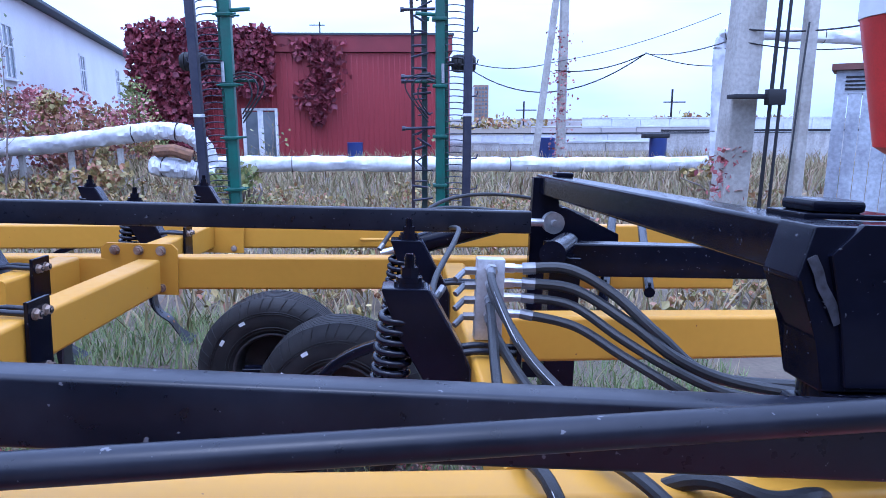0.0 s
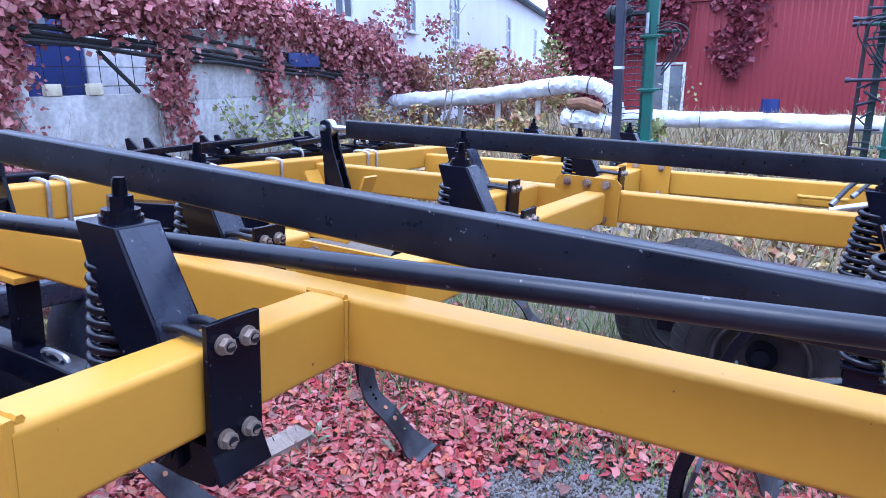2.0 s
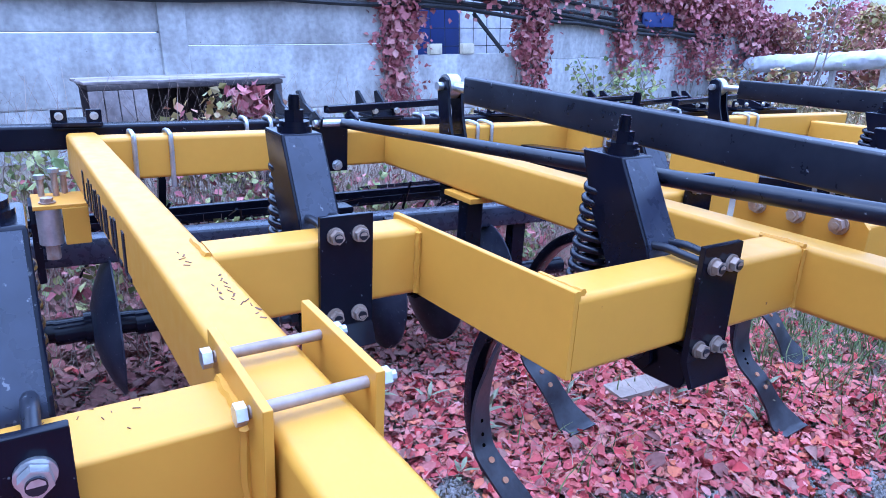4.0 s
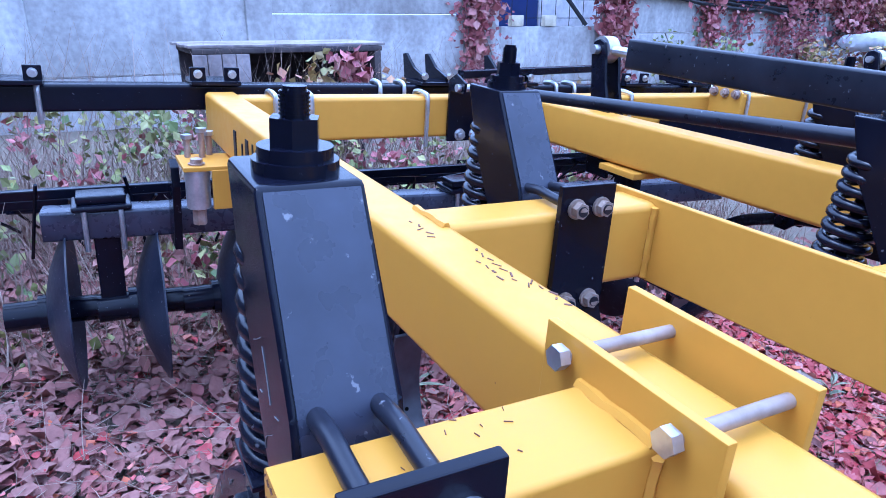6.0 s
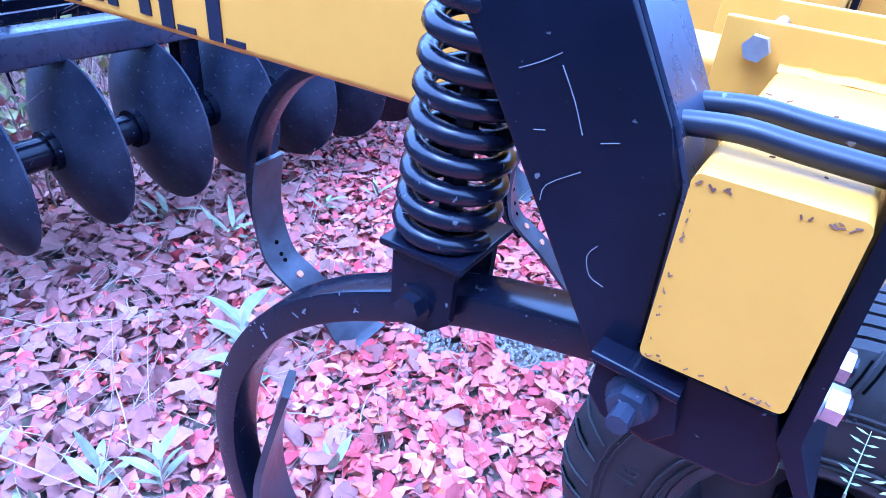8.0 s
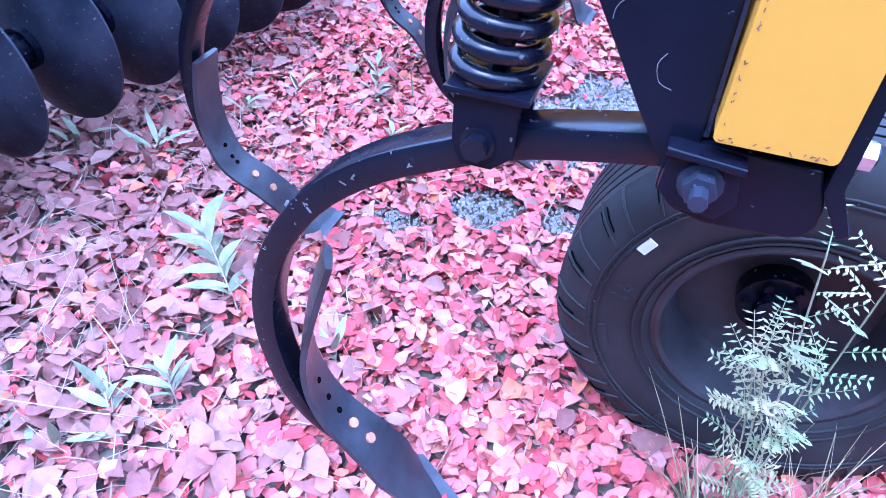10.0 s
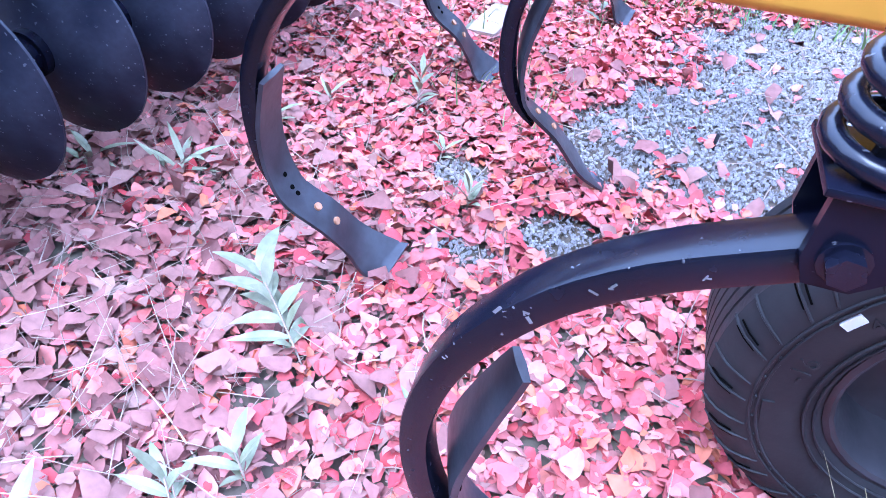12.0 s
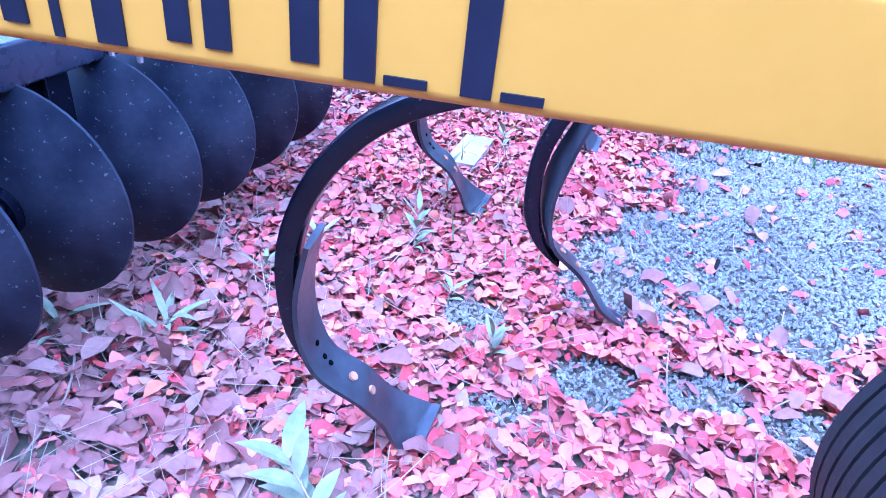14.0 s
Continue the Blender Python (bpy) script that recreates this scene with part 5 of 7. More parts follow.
# ---- red workshop ----
rb = thing("red_workshop", "red metal-clad workshop with flat parapet and white-framed door", "building", local=False)
RX0, RX1, RY, RH = -9.45, 1.95, 26.0, 4.62
bm = bmesh.new()
box(bm, RX0, RX1, RY, RY + 9, -0.4, RH - 0.62)
part("wall", bm, REDWALL, rb)
bm = bmesh.new()
box(bm, RX0 - 0.1, RX1 + 0.1, RY - 0.12, RY + 9.1, RH - 0.60, RH)
part("parapet", bm, REDTRIM, rb)
bm = bmesh.new()
box(bm, RX0 - 0.16, RX1 + 0.16, RY - 0.18, RY + 9.2, RH + 0.002, RH + 0.07)
part("roof_edge", bm, ROOF, rb)
ribm = bmesh.new()
box(ribm, -0.03, 0.03, -0.035, 0.0, -0.3, RH - 0.64, 0.008)
rib_mesh = solid("rib", ribm, REDWALL)
for k in range(56):
    r = new("rib", rib_mesh)
    r.parent = rb
    r.location = (RX0 + 0.12 + 0.2 * k, RY - 0.002, 0)
door = thing("door_1", "white-framed glazed double door of the workshop", "door", kind="structure", local=False)
for nm, mt, d in (("pane", PANE, (-5.80, -4.60, RY - 0.06, RY - 0.05, 0.0, 1.85)), ("frame", FRAMEW, (-5.85, -5.73, RY - 0.12, RY - 0.04, -0.1, 1.9)), ("frame", FRAMEW, (-5.27, -5.07, RY - 0.12, RY - 0.04, -0.1, 1.9)),
                  ("frame", FRAMEW, (-4.63, -4.53, RY - 0.12, RY - 0.04, -0.1, 1.9)), ("head", FRAMEW, (-5.85, -4.53, RY - 0.12, RY - 0.04, 1.9, 1.98))):
    bm = bmesh.new()
    box(bm, *d, 0.005)
    part(nm, bm, mt, door)
bm = bmesh.new()
rod(bm, (-3.1, 28, RH + 0.07), (-3.1, 28, RH + 0.75), 0.025)
rod(bm, (-3.5, 28, RH + 0.62), (-2.9, 28, RH + 0.62), 0.02)
whole("roof_aerial", bm, CABLE, "small aerial standing on the workshop roof", "aerial", local=False)
spots = []
for _ in range(9500):
    x, z = rng.uniform(-9.7, -4.6), rng.uniform(0.2, 5.1)
    lim = 5.0 + 0.5 * noise.noise((x * 0.8, 1, 0))
    edge = -7.1 + 0.5 * noise.noise((z * 0.9, 5, 0))
    inside = x < edge and z < lim
    inside2 = x < -4.55 + 0.4 * noise.noise((z, 2, 0)) and 2.5 + 0.5 * noise.noise((x * 1.5, 4, 0)) < z < 4.85
    if inside or inside2:
        spots.append(((x, RY - 0.25 - rng.random() * 0.35, z), (0, -1, 0.2)))
for _ in range(1600):
    x, z = -3.0 + rng.normal() * 0.42, rng.uniform(1.4, 4.4)
    if noise.noise((x * 1.6, z * 0.8, 9)) > -0.12 and (z > 2.0 or abs(x + 3.1) < 0.3):
        spots.append(((x, RY - 0.12 - rng.random() * 0.15, z), (0, -1, 0.2)))
leaf_stuff("workshop_vine", spots, 0.22, DARKVINE, "dark red creeper covering part of the red workshop", "creeper", seed=7)
bm = bmesh.new()
rod(bm, (-1.55, 24.5, 0.0), (-1.55, 24.5, 0.75), 0.28, 18)
whole("blue_barrel", bm, BLUEP, "blue plastic barrel standing before the workshop", "barrel", local=False)

# ---- white building ----
wb = thing("white_building", "long white plastered building with tall windows and a dark eave", "building", local=False)
A, B = Vector((-9.4, 10.8, 0)), Vector((-19.3, 49.6, 0))
d = (B - A).normalized()
nrm = Vector((d.y, -d.x, 0))
bm = bmesh.new()
sweep(bm, [A - nrm * 4 + Vector((0, 0, 2.65)), B - nrm * 4 + Vector((0, 0, 2.65))], [(-4, -3), (4, -3), (4, 3.05), (-4, 3.05)])
part("wall", bm, PLASTER, wb)
bm = bmesh.new()
sweep(bm, [A - nrm * 3.8 + Vector((0, 0, 5.78)), B - nrm * 3.8 + Vector((0, 0, 5.78))], [(-4.3, -0.06), (4.3, -0.06), (4.3, 0.06), (-4.3, 0.06)])
part("eave", bm, ROOF, wb)
for yv in (13.2, 18.0, 23.3, 34.2, 44):
    p = A + d * ((yv - A.y) / d.y)
    w = thing("window_1", "tall white-framed window with pale curtain", "window", kind="structure", local=False)
    for nm, mt, a0, a1, z0, z1, o0, o1 in (("pane", PANE, -0.5, 0.5, 2.97, 4.6, 0.0, 0.02), ("frame", FRAMEW, -0.56, -0.47, 2.9, 4.67, 0, 0.06), ("frame", FRAMEW, 0.47, 0.56, 2.9, 4.67, 0, 0.06), ("frame", FRAMEW, -0.03, 0.03, 2.97, 4.6, 0.021, 0.05),
                                           ("frame", FRAMEW, -0.47, 0.47, 4.58, 4.67, 0, 0.06), ("frame", FRAMEW, -0.47, 0.47, 3.9, 3.96, 0.021, 0.05), ("sill", FRAMEW, -0.62, 0.62, 2.84, 2.9, 0, 0.14)):
        bm = bmesh.new()
        vs = []
        for o in (o0, o1):
            for a, z in ((a0, z0), (a1, z0), (a1, z1), (a0, z1)):
                vs.append(bm.verts.new(p + d * a + nrm * o + Vector((0, 0, z))))
        for f in ((0, 1, 2, 3), (4, 5, 6, 7), (0, 1, 5, 4), (1, 2, 6, 5), (2, 3, 7, 6), (3, 0, 4, 7)):
            bm.faces.new([vs[i] for i in f])
        part(nm, bm, mt, w)

# ---- bushes and small trees before the buildings ----
def shrub(x, y, h, rx, n, mat, size, label, seed):
    t = thing("shrub", label, "shrub", local=False, group="shrubs before the buildings")
    r = np.random.default_rng(seed)
    g = ground_z(x, y)
    bm = bmesh.new()
    for k in range(7):
        e = Vector((x + r.normal() * rx * 0.5, y + r.normal() * rx * 0.5, g + h * r.uniform(0.6, 0.95)))
        b0 = Vector((x + r.normal() * 0.1, y + r.normal() * 0.1, g))
        m = b0.lerp(e, 0.5) + Vector((r.normal() * 0.1, r.normal() * 0.1, 0.1))
        sweep(bm, [b0, m, e], [circle(0.035, 6), circle(0.022, 6), circle(0.008, 6)])
    part("trunk", bm, BARK, t)
    lv = leaf_stuff("crown", clump(r, (x, y, g + h * 0.58), (rx, rx, h * 0.55), n), size, mat, "", "x", seed=seed)
    del lv["category"]
    lv.parent = t
    return t


for k, (x, y, h, rx, n, m) in enumerate(((-9.0, 15.8, 2.2, 1.0, 1500, RUSTBUSH), (-10.0, 14.6, 2.7, 0.8, 1300, VINE), (-7.4, 16.6, 1.9, 0.9, 1100, RUSTBUSH), (-8.0, 17.6, 1.6, 1.2, 1700, BUSH), (-9.6, 19.5, 1.9, 1.5, 1500, VINE), (-8.2, 20.5, 1.7, 1.3, 1200, BUSH), (-8.95, 23.2, 2.7, 0.85, 1100, GREENB), (-9.9, 22.6, 1.7, 0.9, 700, GREENB),
                                         (-10.6, 17.5, 2.2, 1.3, 1300, VINE), (-6.9, 13.6, 0.7, 0.8, 500, BUSH), (-5.6, 13.9, 0.65, 0.7, 420, BUSH), (-8.2, 13.6, 0.75, 0.8, 500, BUSH), (-2.6, 12.6, 0.75, 0.5, 420, GREENB), (6.6, 13.4, 0.8, 0.6, 400, BUSH))):
    shrub(x, y, h, rx, n, m, 0.12, ("red autumn shrub" if m is VINE else "rusty red and yellow autumn shrub" if m is RUSTBUSH else "yellowing autumn shrub" if m is BUSH else "tall yellow-green shrub") + " growing before the buildings", 100 + k)
# thin bare saplings
for x, y, h in ((-7.6, 13.6, 3.6), (-7.3, 13.3, 3.0), (-3.2, 17, 1.6), (0.9, 17, 1.5)):
    t = thing("sapling", "thin bare sapling with a few pale leaves", "sapling", local=False)
    bm = bmesh.new()
    b0, e = Vector((x, y, 0)), Vector((x + 0.3, y, h))
    sweep(bm, [b0, b0.lerp(e, 0.5) + Vector((0.08, 0, 0)), e], [circle(0.02, 6), circle(0.013, 6), circle(0.005, 6)])
    part("trunk", bm, BARK, t)
    for k in range(8):
        p = b0.lerp(e, 0.35 + 0.08 * k)
        bm = bmesh.new()
        sweep(bm, [p, p + Vector((rng.normal() * 0.25, rng.normal() * 0.2, 0.3))], circle(0.005, 5))
        part("branch", bm, BARK, t)
    lv = leaf_stuff("leaves", [(b0.lerp(e, rng.uniform(0.4, 1)) + Vector(rng.normal(size=3)) * 0.22, None) for _ in range(26)], 0.09, GREENB, "", "x", seed=int(h * 100))
    del lv["category"]
    lv.parent = t


# ---- foil-wrapped heating pipes ----
def wrapped_pipe(pts, r, label, seed):
    t = thing("heating_pipe", label, "pipe", local=False, group="foil-wrapped pipes")
    line = smooth_line(pts, 26)
    rn = np.random.default_rng(seed)
    bm = bmesh.new()
    secs = []
    for i, p in enumerate(line):
        sec = []
        for a, b in circle(1.0, 22):
            k = r * (1 + 0.14 * noise.noise((p.x * 2.1 + a, p.y * 2.1 + b, p.z * 2.1 + seed)) + 0.26 * abs(noise.noise((p.x * 6 + a * 2.5, p.z * 6 + p.y * 2 + b * 2.5, seed * 3.1))) + 0.035 * rn.normal() - 0.06)
            sec.append((a * k, b * k))
        secs.append(sec)
    sweep(bm, line, secs)
    part("wrapping", bm, FOIL, t)
    for i in range(20, len(line) - 2, 37):
        bm = bmesh.new()
        q = (line[i + 1] - line[i]).normalized() * 0.008
        sweep(bm, [line[i] - q, line[i] + q], circle(r * 1.07, 16))
        part("tie_band", bm, DARKTIMBER, t)
    return t


wrapped_pipe([(-9.65, 14.4, 0.0), (-9.62, 14.4, 0.55), (-9.45, 14.4, 0.88), (-9.1, 14.4, 0.96), (-7.0, 14.5, 1.10), (-5.3, 14.5, 1.3), (-4.6, 14.45, 1.36), (-4.15, 14.45, 1.28), (-3.85, 14.5, 0.98), (-3.8, 14.6, 0.6)], 0.18, "bulky foil-wrapped heating pipe bending down on posts", 3)
wrapped_pipe([(-4.9, 14.4, 0.66), (-4.55, 14.35, 0.62), (-4.1, 14.4, 0.55), (-3.7, 14.5, 0.45)], 0.2, "torn foil lagging with rusty wool at the pipe's bend", 4)
wrapped_pipe([(-3.9, 15.0, 0.64), (-1.5, 15.2, 0.61), (2.0, 15.5, 0.56), (5.5, 16.0, 0.50), (8.6, 16.4, 0.5)], 0.165, "low foil-wrapped heating pipe running along the yard", 5)
wrapped_pipe([(7.62, 15.75, 0.4), (7.58, 15.75, 1.6), (7.52, 15.75, 3.0), (7.6, 15.7, 3.38), (7.8, 15.55, 3.45), (9.5, 15.2, 3.35), (12, 14.8, 3.2)], 0.14, "tall foil-wrapped pipe rising over the lane", 6)
RUSTWOOL = material("rusty_lagging", (0.26, 0.13, 0.07), (0.12, 0.07, 0.05), 0.95, 0, 9, 0.6, 30)
bm = bmesh.new()
sweep(bm, [(-4.75, 14.27, 0.95), (-4.4, 14.2, 0.98), (-4.05, 14.27, 0.85)], circle(0.13, 10))
whole("torn_lagging", bm, RUSTWOOL, "rust-brown glass wool bulging from the torn lagging", "lagging", local=False)
for x in (-8.6, -7.6, -6.6, -5.6):
    bm = bmesh.new()
    box(bm, x - 0.05, x + 0.05, 14.5, 14.6, -0.3, 1.0, 0.005)
    whole("pipe_post", bm, CONC2, "short concrete post carrying the heating pipe", "post", "pipe posts", local=False)


# ---- folded green implement wings standing upright ----
def lathe(bm, at, axis, prof, n=24):
    """prof: radius and place along the axis, turned about it."""
    q = Vector(axis).normalized().to_track_quat("Z", "Y").to_matrix()
    rows = [[bm.verts.new(Vector(at) + q @ Vector((r * math.cos(2 * math.pi * k / n), r * math.sin(2 * math.pi * k / n), h))) for r, h in prof] for k in range(n)]
    for k in range(n):
        for i in range(len(prof) - 1):
            bm.faces.new((rows[k][i], rows[(k + 1) % n][i], rows[(k + 1) % n][i + 1], rows[k][i + 1]))
    bm.faces.new([r[0] for r in rows])
    bm.faces.new([r[-1] for r in rows][::-1])


def folded_wing(x, y, s, label, extra):
    t = thing("folded_wing", label, "implement wing", None, "folded implement wings", local=False)
    g = ground_z(x, y)
    rw = np.random.default_rng(int(50 + 10 * x))
    bm = bmesh.new()
    sweep(bm, [(x, y, g), (x + 0.02, y, 4.6)], ring(0.13, 0.13, 0.012))
    part("green_beam", bm, GREEN, t)
    bm = bmesh.new()
    sweep(bm, [(x - s * 0.095, y + 0.16, g), (x - s * 0.085, y + 0.16, 4.6)], ring(0.09, 0.09, 0.01))
    part("green_beam", bm, GREEN, t)
    bm = bmesh.new()
    sweep(bm, [(x - s * 0.36, y - 0.15, g), (x - s * 0.42, y - 0.15, 4.6)], ring(0.115, 0.115, 0.01))
    dark = part("dark_beam", bm, DARKSTEEL, t)
    bm = bmesh.new()
    box(bm, x - s * 0.38 - 0.061, x - s * 0.38 + 0.061, y - 0.2115, y - 0.09, 1.62, 1.66, 0.003)
    part("reflector", bm, WHITE, dark, "white reflector tape")
    for k in range(46):
        z = 0.4 + 0.088 * k
        bm = bmesh.new()
        sweep(bm, smooth_line([(x - s * 0.08, y + 0.02, z), (x - s * 0.2, y + 0.03, z + 0.012), (x - s * 0.33, y + 0.02, z), (x - s * 0.36, y - 0.02, z - 0.03)], 3), circle(0.008, 5))
        part("tine", bm, DARKSTEEL, t)
        if k % 5 == 2:
            bm = bmesh.new()
            sweep(bm, [(x - s * 0.42, y, z), (x - s * 0.53, y, z + 0.01), (x - s * 0.545, y, z + 0.07)], circle(0.011, 6), (0, 1, 0))
            part("tine_holder", bm, DARKSTEEL, t)
    for z in (0.62, 1.32, 2.02, 2.92, 3.4):
        bm = bmesh.new()
        box(bm, x - 0.10, x + 0.10, y - 0.10, y + 0.10, z, z + 0.045, 0.008)
        clampp = part("clamp", bm, GREEN, t)
        for k in (-1, 1):
            bm = bmesh.new()
            rod(bm, (x - 0.14, y - 0.09 * k, z + 0.02), (x + s * 0.17, y - 0.09 * k, z + 0.03), 0.013, 6)
            part("clamp_bolt", bm, GREEN, clampp)
    bm = bmesh.new()
    rod(bm, (x - s * 0.045, y - 0.1, 2.08), (x - s * 0.045, y - 0.1, 2.34), 0.022, 8)
    part("ram", bm, STEEL, t, "small bright hydraulic ram")
    for k in range(3):
        bm = bmesh.new()
        z = 2.08 + 0.04 * k
        e = 0.28 + 0.08 * k
        sweep(bm, smooth_line([(x + s * 0.05, y - 0.05, z), (x + s * 0.22, y - 0.05, z + 0.05), (x + s * e, y - 0.05, z - 0.02), (x + s * (e + 0.02), y - 0.05, z - 0.2), (x + s * 0.16, y - 0.02, z - 0.42 - 0.1 * k)], 5), circle(0.011, 6))
        part("wing_hose", bm, CABLE, t)
    bm = bmesh.new()
    rod(bm, (x + s * 0.05, y, 3.0), (x + s * 0.33, y, 3.02), 0.028, 8)
    part("pin_arm", bm, GREEN, t)
    bm = bmesh.new()
    rod(bm, (x + s * 0.05, y, 2.1), (x + s * 0.36, y, 2.1), 0.022, 8)
    part("pin_arm", bm, GREEN, t)
    bm = bmesh.new()
    w0, w1 = (-0.66, -0.08) if s > 0 else (-0.52, -0.1)
    m = (w0 + w1) / 2
    lathe(bm, (x + s * w0, y + 0.14, 2.36), (s, 0, 0), [(0.05, 0.0), (0.09, 0.0), (0.115, 0.03), (0.125, 0.07), (0.11, 0.075), (0.126, 0.08), (0.126, 0.13), (0.111, 0.135), (0.126, 0.14), (0.126, 0.19), (0.111, 0.195), (0.126, 0.2), (0.126, 0.26), (0.111, 0.265), (0.125, 0.27), (0.115, 0.31), (0.09, 0.34), (0.04, 0.34), (0.03, w1 - w0)])
    part("carrier_wheel", bm, RUBBER, t, "small black carrier wheel with tread")
    if extra:
        for dx, w, mt in ((-0.37, 0.05, RUSTP), (-0.2, 0.085, DARKGREEN)):
            bm = bmesh.new()
            sweep(bm, [(x + dx - 0.02, y + 0.3, g), (x + dx, y + 0.3, 2.8), (x + dx - (0.06 if w < 0.06 else 0), y + 0.3, 4.6)], ring(w, w, 0.006))
            part("rear_post", bm, mt, t)
        for k in range(30):
            z = 0.5 + 0.11 * k
            bm = bmesh.new()
            a, c = rw.uniform(-0.42, -0.3), rw.uniform(-0.22, -0.08)
            rod(bm, (x + a, y + 0.22, z + rw.normal() * 0.05), (x + c, y + 0.2, z + rw.normal() * 0.05), rw.uniform(0.009, 0.02), 6)
            part("tine", bm, DARKSTEEL, t)
        for z in (1.45, 2.12, 2.18, 3.1):
            bm = bmesh.new()
            sweep(bm, [(x - 0.54, y + 0.2, z), (x - 0.49, y + 0.2, z), (x - 0.489, y + 0.2, z), (x - 0.05, y + 0.2, z + 0.01)], [circle(0.035, 8), circle(0.035, 8), circle(0.022, 8), circle(0.022, 8)])
            part("pin_arm", bm, DARKSTEEL, t)
    return t


DARKGREEN = material("dark_green_paint", (0.02, 0.05, 0.05), (0.03, 0.035, 0.04), 0.5, 0, 6)
RUSTP = material("dark_rust_paint", (0.03, 0.018, 0.025), None, 0.6, 0, 6)
folded_wing(-2.02, 9.7, 1, "upright folded green implement wing with spring tines and small wheel", False)
folded_wing(0.83, 10.0, -1, "upright folded green implement wing with dark rusty tine frame", True)


# ---- poles and wires ----
def pole(x, y, h, w0, w1, lean, label):
    bm = bmesh.new()
    sweep(bm, [(x, y, ground_z(x, y) - 0.2), (x + lean, y, h)], [ring(w0, w0, 0.02, 1), ring(w1, w1, 0.02, 1)], (0, 1, 0))
    return whole("utility_pole", bm, CONC2, label, "utility pole", "utility poles", local=False)


pole(5.72, 11.2, 8.5, 0.46, 0.34, 0.22, "thick square concrete utility pole with wire bands")
pole(5.22, 21.5, 9.5, 0.27, 0.22, 0.0, "slim concrete pole overgrown with creeper")
pole(4.3, 21.3, 9.0, 0.2, 0.18, 1.05, "leaning grey brace pole")
pole(6.62, 10.8, 8.5, 0.19, 0.16, 0.0, "square concrete utility pole beside the shed")
for x, y, r, label in ((6.0, 10.7, 0.03, "thin dark steel mast clamped to the concrete pole"), (6.1, 10.6, 0.025, "thin dark steel mast rising beside the pole"), (7.35, 10.3, 0.035, "thin dark steel mast behind the shed")):
    bm = bmesh.new()
    rod(bm, (x, y, ground_z(x, y)), (x + 0.15, y, 8.0), r, 8)
    whole("steel_mast", bm, CABLE, label, "mast", "steel masts", local=False)
bm = bmesh.new()
box(bm, 5.45, 6.15, 10.62, 10.95, 1.88, 1.95, 0.01)
box(bm, 5.93, 6.2, 10.55, 10.7, 1.78, 2.02, 0.01)
whole("pole_clamp", bm, CABLE, "dark steel clamp holding the mast to the pole", "clamp", local=False)
leaf_stuff("pole_creeper", [((5.12 + rng.normal() * 0.18, 21.25 + rng.normal() * 0.2, rng.uniform(0.2, 4.4)), None) for _ in range(300)], 0.10, VINE, "reddish creeper climbing the slim pole", "creeper", seed=71)
leaf_stuff("pole_creeper", [((5.55 + rng.normal() * 0.16, 11.0, rng.uniform(0.0, 1.1)), None) for _ in range(140)], 0.10, VINE, "reddish creeper at the thick pole's foot", "creeper", seed=72)


def wire(a, b, sag, r=0.012):
    bm = bmesh.new()
    a, b = Vector(a), Vector(b)
    sweep(bm, [a.lerp(b, k / 16) - Vector((0, 0, sag * 4 * (k / 16) * (1 - k / 16))) for k in range(17)], circle(r, 5))
    return whole("overhead_wire", bm, CABLE, "thin black overhead wire sagging between poles", "wire", "overhead wires", local=False)


wire((2.5, 24, 3.3), (7.3, 20, 3.42), 0.95, 0.02)
wire((4.95, 21.4, 3.05), (7.3, 20, 3.42), 0.2, 0.018)
wire((7.3, 20, 3.42), (5.7, 11.2, 2.85), 0.12, 0.012)
wire((7.3, 20, 3.45), (8.9, 19, 3.0), 0.1, 0.014)
wire((2.5, 24, 3.5), (4.95, 21.4, 3.3), 0.2, 0.016)
wire((4.95, 21.4, 3.3), (9, 19, 4.4), 0.15, 0.01)
wire((5.75, 11.0, 2.95), (9.0, 10.0, 3.5), 0.25, 0.014)
wire((5.75, 11.0, 2.75), (9.5, 10.5, 3.2), 0.3, 0.010)
wire((6.6, 10.7, 4.3), (7.4, 10.0, 3.3), 0.15, 0.012)
wire((6.45, 10.55, 3.0), (6.0, 10.0, 0.1), -0.15, 0.015)

# ---- grey shed and the red funnel ----
sh = thing("board_shed", "grey shed of peeling upright boards with vent louvres", "shed", local=False)
ex, ey = 5.33, 8.05
dirv = Vector((0.82, -0.57, 0)).normalized()
nv = Vector((-dirv.y, dirv.x, 0))
gz = ground_z(ex, ey)
for k in range(16):
    p = Vector((ex, ey, 0)) + dirv * (0.14 * k)
    bm = bmesh.new()
    o = random.uniform(-0.006, 0.006)
    vs = []
    for q in (0, 0.03):
        for a, z in ((0.003, gz - 0.1), (0.135, gz - 0.1), (0.135, 1.86), (0.003, 1.86)):
            vs.append(bm.verts.new(p + dirv * a + nv * (q + o) + Vector((0, 0, z))))
    for f in ((0, 1, 2, 3), (4, 5, 6, 7), (0, 1, 5, 4), (1, 2, 6, 5), (2, 3, 7, 6), (3, 0, 4, 7)):
        bm.faces.new([vs[i] for i in f])
    part("board", bm, SHED, sh)
bm = bmesh.new()
sweep(bm, [Vector((ex, ey, 2.0)) + nv * 0.4, Vector((ex, ey, 2.0)) + dirv * 2.3 + nv * 0.4], [(-0.4, -0.14), (0.4, -0.14), (0.4, 0.12), (-0.4, 0.12)])
part("louvre_band", bm, SHED, sh)
